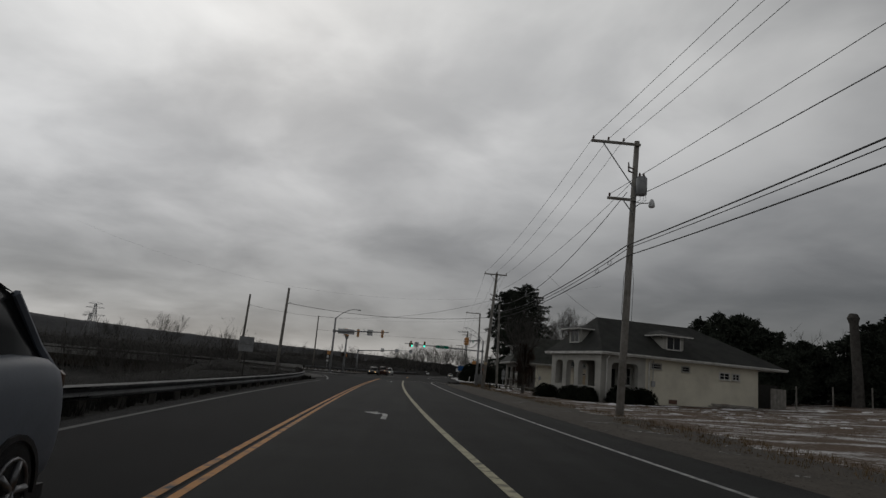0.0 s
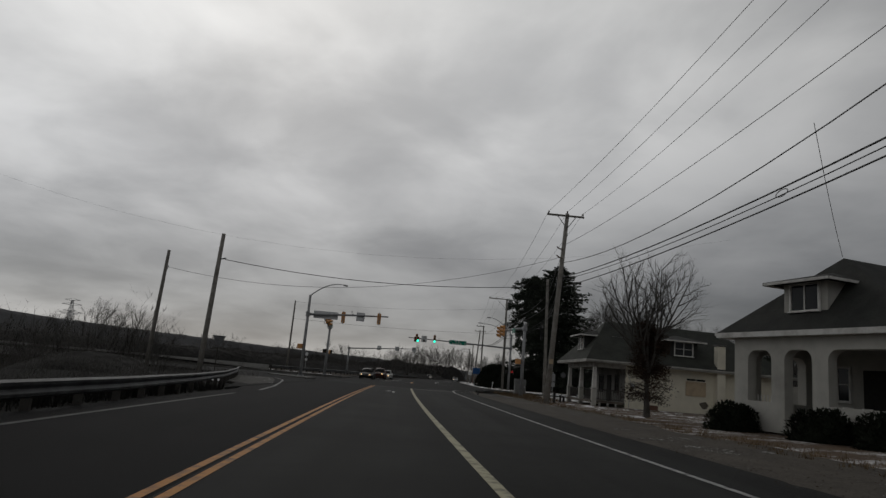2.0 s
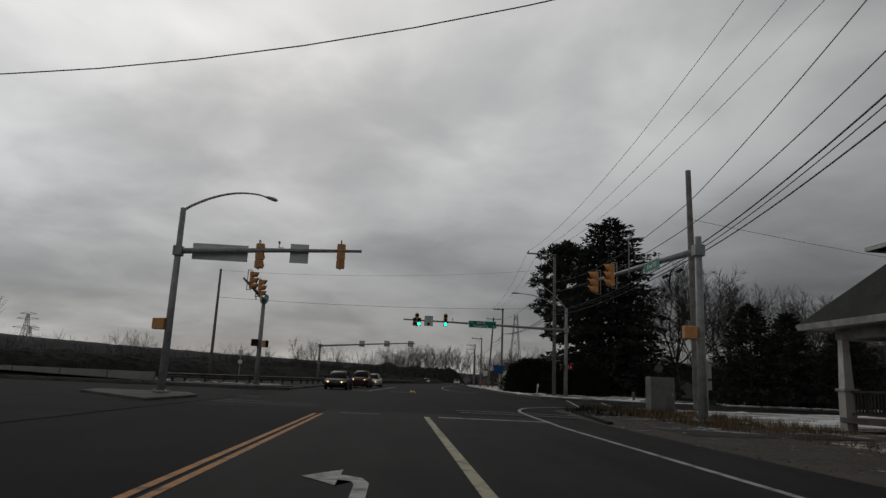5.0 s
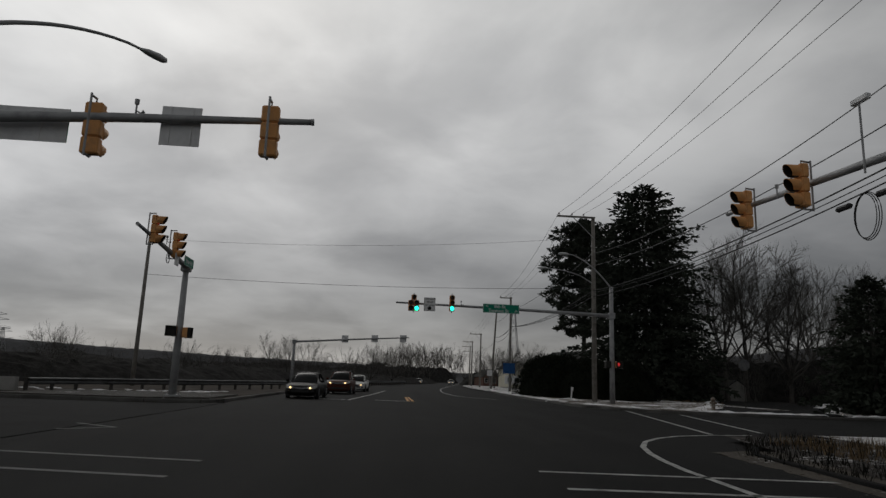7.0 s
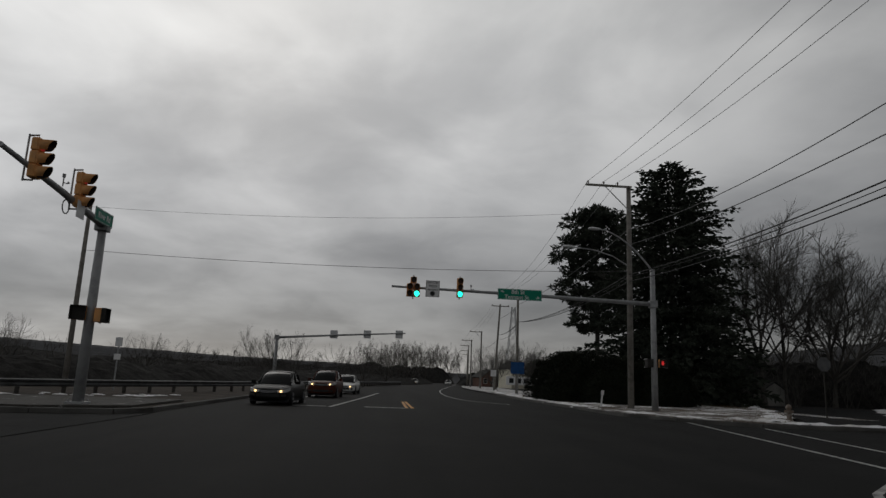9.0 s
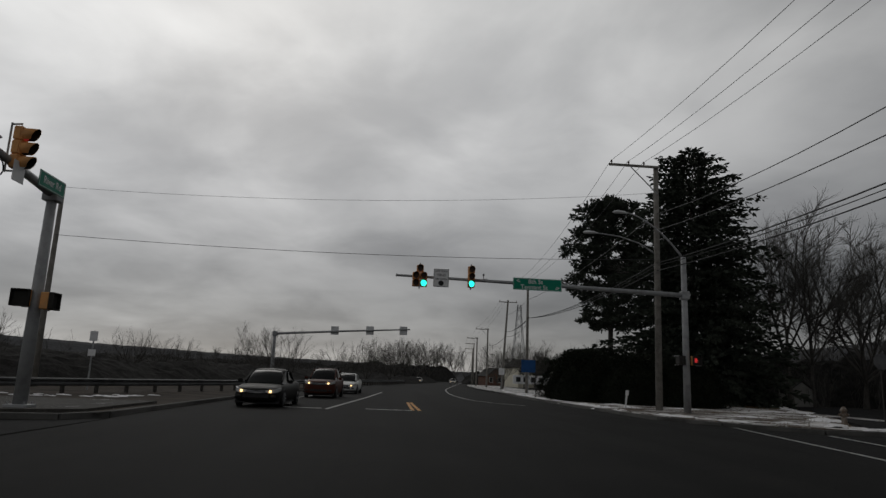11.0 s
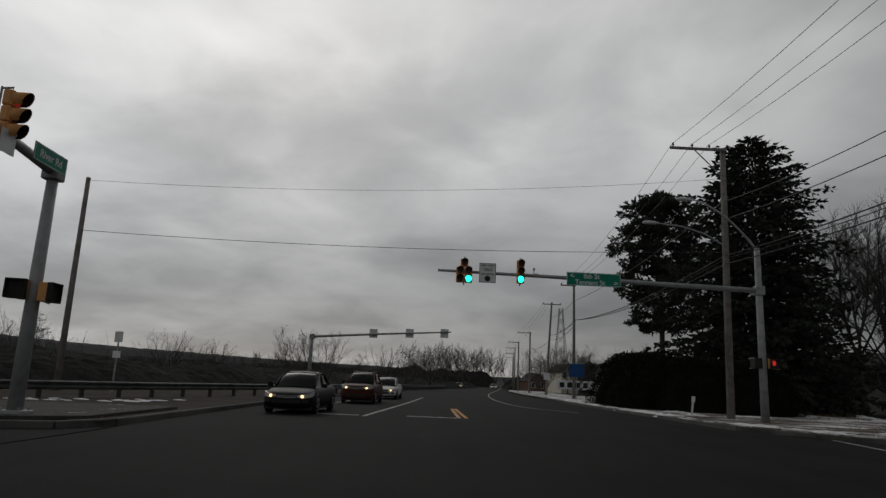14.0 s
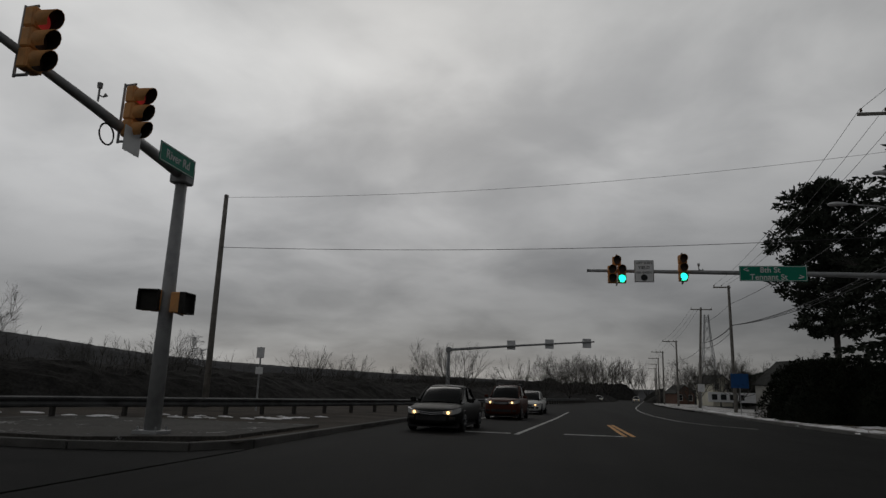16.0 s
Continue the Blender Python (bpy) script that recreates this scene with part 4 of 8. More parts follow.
def mast(base, height, tip, arm_z, label, r=0.16, lamp=None, group="signal masts"):
    """A steel signal mast: a tapered pole on a base plate, an arm to tip, and perhaps a luminaire."""
    base, tip = Vector(base), Vector(tip)
    root = thing("signal_mast", base, label, "signal mast", group)
    bm = bmesh.new()
    tube(bm, [(0, 0, 0), (0, 0, height * 0.5), (0, 0, height)], [r, r * 0.87, r * 0.72], 14)
    part("pole", bm, STEEL, root, smooth=True)
    bm = bmesh.new()
    box(bm, (0, 0, 0.03), (0.55, 0.55, 0.08), bevel=0.01)
    plate = part("base_plate", bm, STEEL, root)
    for sx in (-0.2, 0.2):
        for sy in (-0.2, 0.2):
            bm = bmesh.new()
            tube(bm, [(sx, sy, 0.06), (sx, sy, 0.14)], 0.025, 6)
            part("bolt", bm, STEEL, plate)
    a = Vector((0, 0, arm_z - base.z))
    b = tip - base
    bm = bmesh.new()
    tube(bm, [a, a.lerp(b, 0.5) + Vector((0, 0, 0.03)), b], [0.125, 0.095, 0.06], 12)
    part("mast_arm", bm, STEEL, root, smooth=True)
    bm = bmesh.new()
    box(bm, a, (r * 2.3, r * 2.3, 0.42), bevel=0.03)
    part("arm_clamp", bm, STEEL, root)
    bm = bmesh.new()
    tube(bm, [b - (b - a).normalized() * 0.03, b + (b - a).normalized() * 0.03], 0.07, 12)
    part("arm_cap", bm, STEEL, root)
    if lamp:
        l = Vector(lamp) - base
        top = Vector((0, 0, height - 0.1))
        knots = [top.lerp(l, k / 12) + Vector((0, 0, 0.42 * math.sin(math.pi * k / 12) ** 0.8)) for k in range(13)]
        mid = knots[9]
        bm = bmesh.new()
        tube(bm, knots, [0.06 - 0.002 * k for k in range(13)], 8)
        la = part("lamp_arm", bm, STEEL, root, smooth=True)
        d = l - mid
        part("lamp_head", COBRA, None, la, "grey cobra-head street lamp", at=Matrix.Translation(l) @ Matrix.Rotation(math.atan2(d.y, d.x) + math.pi, 4, "Z"))
    return root


def sign(name, m, w, h, mat, label, category, group="", lines=(), border=None, back=True):
    """A sheet sign facing -y, centred, with lettering lines (text, size, x, z, material) and stiffeners on its back."""
    root = thing(name, m, label, category, group)
    bm = bmesh.new()
    box(bm, (0, 0, 0), (w, 0.012, h), bevel=0.003)
    plate = part("sign_plate", bm, mat, root)
    if border:
        bm = bmesh.new()
        for x, z, sx, sz in ((0, h / 2 - 0.025, w - 0.04, 0.014), (0, -h / 2 + 0.025, w - 0.04, 0.014), (-w / 2 + 0.025, 0, 0.014, h - 0.05), (w / 2 - 0.025, 0, 0.014, h - 0.05)):
            box(bm, (x, -0.008, z), (sx, 0.004, sz))
        part("border", bm, border, plate)
    for text, size, x, z, ink in lines:
        words("lettering", text, size, ink, plate, Matrix.Translation((x, -0.009, z)) @ Matrix.Rotation(radians(90), 4, "X"))
    if back:
        for x in (-w * 0.27, w * 0.27):
            bm = bmesh.new()
            box(bm, (x, 0.02, 0), (0.03, 0.025, h * 0.98))
            part("stiffener", bm, SIGN_BACK, root)
        bm = bmesh.new()
        box(bm, (0, 0.0085, 0), (w * 0.99, 0.004, h * 0.99))
        part("sign_back", bm, SIGN_BACK, root)
    return root


def detector(at):
    bm = bmesh.new()
    tube(bm, [(0, 0, 0), (0, 0, 0.28)], 0.02, 6)
    tube(bm, [(0, 0, 0.26), (0, 0, 0.36)], [0.045, 0.05], 8)
    tube(bm, [(0, 0, 0.12), (0.1, 0.0, 0.08), (0.16, 0, 0.12)], [0.015, 0.015, 0.04], 6)
    single("signal_detector", bm, STEEL, "small grey detector on the mast arm", "detector", "detectors", at=Matrix.Translation(at))


FLIP = Matrix.Rotation(math.pi, 4, "Z")
EAST, WEST = Matrix.Rotation(radians(90), 4, "Z"), Matrix.Rotation(radians(-90), 4, "Z")

# south-west mast, seen from behind
mast((-9.05, 95.9, 0.12), 7.6, (-1.5, 96.05, 6.32), 5.88, "grey steel signal mast on a concrete island, seen from behind", lamp=(-6.5, 99.6, 9.4))
for x, z in ((-5.72, 5.33), (-2.33, 5.5)):
    traffic_light(Matrix.Translation((x, 96.1, z)) @ FLIP, THREE(""), "yellow three-lens traffic light seen from behind")
sign("sign", Matrix.Translation((-4.1, 96.12, 6.08)) @ FLIP, 0.78, 0.82, SIGN_WHITE, "square bare aluminium sign fixed to a mast arm", "sign")
sign("street_name_sign", Matrix.Translation((-7.4, 96.15, 5.95)) @ FLIP, 2.3, 0.7, SIGN_GREEN, "long bare aluminium street name sign on a mast arm", "sign")
detector((-4.95, 96.0, 6.18))
ped_signal(Matrix.Translation((-9.42, 95.85, 2.6)) @ FLIP, False, "faded yellow walk signal box on the mast", SIGNAL_YELLOW, -1)

# south-east mast, its arm along the road
mast((10.75, 90.5, 0.1), 6.4, (9.95, 101.2, 6.35), 6.0, "grey steel signal mast with its arm along the road")
for y, z in ((97.7, 5.62), (100.2, 5.66)):
    traffic_light(Matrix.Translation((9.85, y, z)) @ WEST, THREE(""), "yellow three-lens traffic light facing the side street")
sign("street_name_sign", Matrix.Translation((10.25, 93.6, 5.95)) @ WEST, 1.6, 0.42, SIGN_GREEN, "green street name sign reading River Rd on the mast arm", "sign", lines=[("River Rd", 0.27, 0, 0, SIGN_WHITE)], border=SIGN_WHITE)
bm = bmesh.new()
tube(bm, [(0, 0, -1.55), (0, 0, 0)], 0.025, 6)
cam_root = thing("traffic_camera", (10.1, 95.8, 5.95), "grey traffic camera on a tall post above the mast arm", "camera")
part("post", bm, STEEL, cam_root, at=Matrix.Translation((0, 0, 1.5)))
bm = bmesh.new()
box(bm, (0, -0.05, 1.58), (0.13, 0.5, 0.13), bevel=0.02)
part("camera_body", bm, SIGN_BACK, cam_root)
detector((10.05, 98.9, 6.2))
ped_signal(Matrix.Translation((10.3, 90.45, 2.85)) @ FLIP, False, "faded yellow walk signal box on the mast", SIGNAL_YELLOW, -1)

# north-west mast, its arm towards the junction
mast((-8.84, 113.2, 0.2), 5.75, (-8.89, 107.2, 6.4), 5.82, "grey steel signal mast at the kerb corner", 0.17)
for y, z in ((108.5, 5.95), (111.1, 5.85)):
    traffic_light(Matrix.Translation((-8.64, y, z)) @ EAST, THREE("red"), "yellow three-lens traffic light showing red to the side street")
sign("street_name_sign", Matrix.Translation((-8.54, 112.5, 5.92)) @ EAST, 1.35, 0.42, SIGN_GREEN, "green street name sign reading River Rd on the mast arm", "sign", lines=[("River Rd", 0.26, 0, 0, SIGN_WHITE)], border=SIGN_WHITE)
sign("sign", Matrix.Translation((-8.59, 111.0, 5.78)) @ EAST, 0.5, 0.5, SIGN_WHITE, "small white sign hung on a mast arm", "sign")
detector((-8.81, 110.2, 6.25))
bm = bmesh.new()
tube(bm, [(0, 0.2 * math.cos(a * 0.3927), 0.2 * math.sin(a * 0.3927)) for a in range(17)], 0.018, 5, False)
single("cable_coil", bm, CABLE, "small coil of black cable under the mast arm", "cable", at=Matrix.Translation((-8.81, 110.55, 5.75)))
ped_signal(Matrix.Translation((-9.13, 113.0, 2.75)) @ Matrix.Rotation(radians(8), 4, "Z"), False, "dark walk signal box on the corner mast")
ped_signal(Matrix.Translation((-8.43, 113.2, 2.7)) @ EAST, False, "faded yellow walk signal box on the mast")

# north-east mast over the far lanes
mast((15.39, 127.4, 0.08), 7.9, (0.72, 127.4, 6.27), 6.0, "grey steel signal mast with a long arm over the road", 0.18, lamp=(12.4, 127.2, 10.1))
traffic_light(Matrix.Translation((1.87, 127.2, 5.72)), DOGHOUSE, "five-lens traffic light cluster showing green")
traffic_light(Matrix.Translation((4.42, 127.2, 5.8)), THREE("green"), "three-lens traffic light showing green")
sign("sign", Matrix.Translation((2.92, 127.2, 6.21)), 0.76, 0.9, SIGN_WHITE, "white regulatory sign with dark lettering on the mast arm", "sign",
     lines=[("LEFT TURN", 0.12, 0, 0.33, BLACK_PAINT), ("YIELD", 0.17, 0, 0.14, BLACK_PAINT), ("ON GREEN", 0.12, 0, -0.06, BLACK_PAINT)], border=BLACK_PAINT)
bm = bmesh.new()
bmesh.ops.create_circle(bm, cap_ends=True, radius=0.13, segments=18, matrix=Matrix.Translation((2.92, 127.188, 5.95)) @ Matrix.Rotation(radians(90), 4, "X"))
single("sign_disc", bm, BLACK_PAINT, "dark green ball symbol printed on the yield sign", "sign")
sign("street_name_sign", Matrix.Translation((7.74, 127.2, 6.13)), 2.46, 0.6, SIGN_GREEN, "green street name sign reading 8th St and Tennant St", "sign",
     lines=[("8th St", 0.31, -0.1, 0.13, SIGN_WHITE), ("Tennant St", 0.31, -0.17, -0.15, SIGN_WHITE), ("<", 0.3, -1.0, 0.14, SIGN_WHITE), (">", 0.3, 1.03, -0.15, SIGN_WHITE), ("-", 0.4, -0.93, 0.15, SIGN_WHITE), ("-", 0.4, 0.96, -0.14, SIGN_WHITE)], border=SIGN_WHITE)
detector((5.05, 127.4, 6.2))
ped_signal(Matrix.Translation((15.8, 127.1, 2.5)), True, "walk signal on the mast showing a red hand")
ped_signal(Matrix.Translation((15.1, 127.3, 2.5)) @ EAST, False, "dark walk signal box on the mast", SIGNAL_DARK)

# the next mast up the road, seen from behind
mast((-10.2, 160, 0.1), 5.1, (2.65, 160, 5.92), 4.95, "grey steel mast further up the road, seen from behind", 0.2)
for x, z in ((-4.57, 5.5), (-1.2, 5.65), (2.05, 5.78)):
    sign("sign", Matrix.Translation((x, 160.15, z)) @ FLIP, 0.75, 0.82, SIGN_WHITE, "square bare aluminium lane sign on a mast arm", "sign", "lane signs")

# roadside signs
def post_sign(at, height, plates, label, face=0.0, wood=STEEL):
    """A post with plates (z, w, h, material)."""
    root = thing("road_sign", Matrix.Translation(at) @ Matrix.Rotation(face, 4, "Z"), label, "road sign")
    bm = bmesh.new()
    box(bm, (0, 0.03, height / 2 - 0.2), (0.06, 0.04, height + 0.4))
    part("post", bm, wood, root)
    for z, w, h, mat in plates:
        bm = bmesh.new()
        box(bm, (0, 0, z), (w, 0.014, h), bevel=0.004)
        part("sign_plate", bm, mat, root)
    return root


post_sign((-7.15, 38.2, -0.2), 2.5, [(2.38, 0.78, 0.4, PLATE_GREY), (1.98, 0.78, 0.36, PLATE_GREY)], "two bare grey sign plates on one post", 0.05, POST_DARK)
root = thing("yield_sign", (-13.7, 84, -0.1), "triangular yield sign of bare grey metal", "road sign")
bm = bmesh.new()
box(bm, (0, 0.03, 1.2), (0.06, 0.04, 2.6))
part("post", bm, POST_DARK, root)
bm = bmesh.new()
prism(bm, [(-0.5, 2.85), (0.5, 2.85), (0.06, 2.0), (-0.06, 2.0)], 1, -0.01, 0.004)
part("sign_plate", bm, SHADY_PLATE, root)
post_sign((-13.3, 127.7, 0.5), 2.4, [(2.15, 0.36, 0.46, SIGN_BACK), (1.38, 0.34, 0.3, SIGN_WHITE)], "small signs on a post behind the guard rail")
post_sign((15.75, 100.7, 0.1), 2.6, [(2.02, 0.46, 0.74, PLATE_GREY), (1.32, 0.46, 0.46, PLATE_GREY)], "white parking sign plates on a post")
post_sign((14.0, 158, 0.1), 3.2, [(2.75, 1.35, 1.15, SIGN_BLUE)], "blue service sign on a post by the verge")
post_sign((14.6, 176, 0.1), 2.6, [(2.4, 0.7, 0.8, SIGN_WHITE)], "white speed sign on a post")
bm = bmesh.new()
box(bm, (0, 0, 0.45), (0.1, 0.03, 1.0), Matrix.Rotation(radians(6), 4, "Y"), bevel=0.005)
box(bm, (0.05, -0.02, 0.85), (0.18, 0.015, 0.28), Matrix.Rotation(radians(6), 4, "Y"), bevel=0.005)
single("utility_marker", bm, SIGN_WHITE, "short leaning white marker stake on the verge", "marker", at=Matrix.Translation((13.6, 131, 0.15)))

# hydrant on the corner
hy = thing("fire_hydrant", (19.6, 121.9, 0.12), "weathered fire hydrant in old snow", "fire hydrant")
bm = bmesh.new()
tube(bm, [(0, 0, -0.1), (0, 0, 0.08), (0, 0, 0.1), (0, 0, 0.55), (0, 0, 0.58), (0, 0, 0.62), (0, 0, 0.72), (0, 0, 0.76)], [0.16, 0.16, 0.11, 0.11, 0.15, 0.14, 0.08, 0.03], 12)
part("barrel", bm, HYDRANT, hy, smooth=True)
for d in ((-1, 0), (1, 0), (0, -1)):
    bm = bmesh.new()
    tube(bm, [(0.08 * d[0], 0.08 * d[1], 0.42), (0.2 * d[0], 0.2 * d[1], 0.42)], 0.065, 8)
    part("nozzle", bm, HYDRANT, hy)

# control cabinet
cab = thing("signal_cabinet", (11.7, 96.6, 0.08), "grey signal control cabinet in dead grass", "cabinet")
bm = bmesh.new()
box(bm, (0, 0, 0.05), (1.2, 0.8, 0.2), bevel=0.02)
part("plinth", bm, CONCRETE, cab)
bm = bmesh.new()
box(bm, (0, 0, 0.85), (1.05, 0.65, 1.4), bevel=0.02)
part("cabinet_body", bm, CABINET_GREY, cab)
bm = bmesh.new()
box(bm, (0, -0.335, 0.85), (0.95, 0.03, 1.25), bevel=0.008)
dr = part("cabinet_door", bm, CABINET_GREY, cab)
bm = bmesh.new()
box(bm, (0.4, -0.36, 0.85), (0.04, 0.03, 0.16), bevel=0.005)
part("handle", bm, STEEL, dr)


# ---- houses ----
def window(root, m, w, h, panes=2, mat=WHITE_PAINT, sill=True, cross=True):
    """A window in local axes: its face looks along -y, centred, standing 4 cm proud."""
    fr = part("window", finish("window", frame_bars(w, h, 0.08), mat), None, root, at=m)
    for k in range(panes):
        bm = bmesh.new()
        pw = (w - 0.08) / panes
        box(bm, (-w / 2 + 0.04 + pw * (k + 0.5), 0.0, 0), (pw - 0.05, 0.02, h - 0.1))
        part("pane", bm, WINDOW_GLASS, fr)
        bm = bmesh.new()
        cx = -w / 2 + 0.04 + pw * (k + 0.5)
        if cross:
            box(bm, (cx, -0.02, 0), (pw - 0.03, 0.02, 0.035))
        if k:
            box(bm, (cx - pw / 2, -0.025, 0), (0.05, 0.03, h - 0.1))
        if cross or k:
            part("sash_bar", bm, mat, fr)
        else:
            bm.free()
    if sill:
        bm = bmesh.new()
        box(bm, (0, -0.07, -h / 2 - 0.03), (w + 0.14, 0.12, 0.05), bevel=0.008)
        part("sill", bm, mat, fr)
    return fr


def frame_bars(w, h, t):
    bm = bmesh.new()
    for x, z, sx, sz in ((0, h / 2, w + t, t), (0, -h / 2, w + t, t), (-w / 2, 0, t, h - t), (w / 2, 0, t, h - t)):
        box(bm, (x, -0.02, z), (sx, 0.08, sz))
    return bm


def hip_roof(u0, u1, v0, v1, r0, r1, vr, ze, zr, zr1=None):
    """A hipped roof: eaves rectangle at ze, ridge from (r0, vr) to (r1, vr)."""
    zr1 = zr1 or zr
    bm = bmesh.new()
    e = [bm.verts.new(p) for p in ((u0, v0, ze), (u1, v0, ze), (u1, v1, ze), (u0, v1, ze))]
    a, b = bm.verts.new((r0, vr, zr)), bm.verts.new((r1, vr, zr1))
    for f in ((e[0], e[1], b, a), (e[1], e[2], b), (e[2], e[3], a, b), (e[3], e[0], a)):
        bm.faces.new(f)
    low = [bm.verts.new(v.co - Vector((0, 0, 0.06))) for v in e]
    for i in range(4):
        bm.faces.new((e[i], low[i], low[(i + 1) % 4], e[(i + 1) % 4]))
    bm.faces.new(low)
    return bm


def eaves(u0, u1, v0, v1, z, deep=0.2):
    """White fascia boards with a gutter lip round the eaves."""
    out = []
    for x, y, sx, sy in (((u0 + u1) / 2, v0, u1 - u0, 0.05), ((u0 + u1) / 2, v1, u1 - u0, 0.05), (u0, (v0 + v1) / 2, 0.05, v1 - v0 - 0.05), (u1, (v0 + v1) / 2, 0.05, v1 - v0 - 0.05)):
        out.append(("fascia", box(bmesh.new(), (x, y, z - deep / 2), (sx, sy, deep))))
    for y in (v0 - 0.072, v1 + 0.072) if deep > 0.15 else ():
        out.append(("gutter", box(bmesh.new(), ((u0 + u1) / 2, y, z - 0.06), (u1 - u0, 0.09, 0.1))))
    return out


def dormer(root, m, w, depth, h, wall_mat, panes, cross=True):
    """A hipped dormer whose face looks along -y; m places the middle of its face's foot."""
    bm = bmesh.new()
    box(bm, (0, depth / 2, h / 2 - 0.3), (w, depth, h + 0.6))
    d = part("dormer", bm, wall_mat, root, "small dormer with white trim", at=m)
    part("dormer_roof", hip_roof(-w / 2 - 0.5, w / 2 + 0.5, -0.55, depth + 0.9, -0.1, 0.1, depth * 0.55, h + 0.02, h + 0.5), SHINGLE, d)
    for kind, bm in eaves(-w / 2 - 0.5, w / 2 + 0.5, -0.55, depth + 0.9, h + 0.0, 0.1):
        part(kind, bm, WHITE_PAINT, d)
    window(root, m @ Matrix.Translation((0, -0.02, h * 0.5)), w * 0.66 if panes == 2 else w * 0.5, h * 0.84, panes, cross=cross)


def arched_wall(length, thick, z0, z1, openings, radius, axis, where):
    """A porch wall in one piece with round-cornered openings: (from, to, foot, head)."""
    us, zs = {0.0, length}, {z0, z1}
    for a, b, lo, hi in openings:
        us |= {a, a + radius, b - radius, b}
        zs |= {lo, hi - radius, hi}
    us, zs = sorted(us), sorted(zs)
    bm, made = bmesh.new(), {}

    def at(u, z, side):
        key = (round(u, 4), round(z, 4), side)
        if key not in made:
            w = where + side * thick / 2
            made[key] = bm.verts.new((u, w, z) if axis == 0 else (w, u, z))
        return made[key]

    loops = []
    for u0, u1 in zip(us, us[1:]):
        for v0, v1 in zip(zs, zs[1:]):
            hole = [o for o in openings if o[0] - 1e-6 <= u0 and u1 <= o[1] + 1e-6 and o[2] - 1e-6 <= v0 and v1 <= o[3] + 1e-6]
            if not hole:
                loops.append([(u0, v0), (u1, v0), (u1, v1), (u0, v1)])
                continue
            a, b, lo, hi = hole[0]
            if abs(v1 - hi) < 1e-6 and (abs(u0 - a) < 1e-6 or abs(u1 - b) < 1e-6):
                s, e = (1, a) if abs(u0 - a) < 1e-6 else (-1, b)
                loops.append([(e, hi)] + [(e + s * radius * (1 - math.cos(math.pi / 2 * k / 5)), hi - radius + radius * math.sin(math.pi / 2 * k / 5)) for k in range(6)])
    edges = {}
    for lp in loops:
        for side in (-1, 1):
            bm.faces.new([at(*p, side) for p in lp])
        for p, q in zip(lp, lp[1:] + lp[:1]):
            key = frozenset(((round(p[0], 4), round(p[1], 4)), (round(q[0], 4), round(q[1], 4))))
            edges[key] = edges.get(key, 0) + 1
    for e, n in edges.items():
        if n == 1:
            p, q = tuple(e)
            bm.faces.new((at(*p, -1), at(*q, -1), at(*q, 1), at(*p, 1)))
    return bm


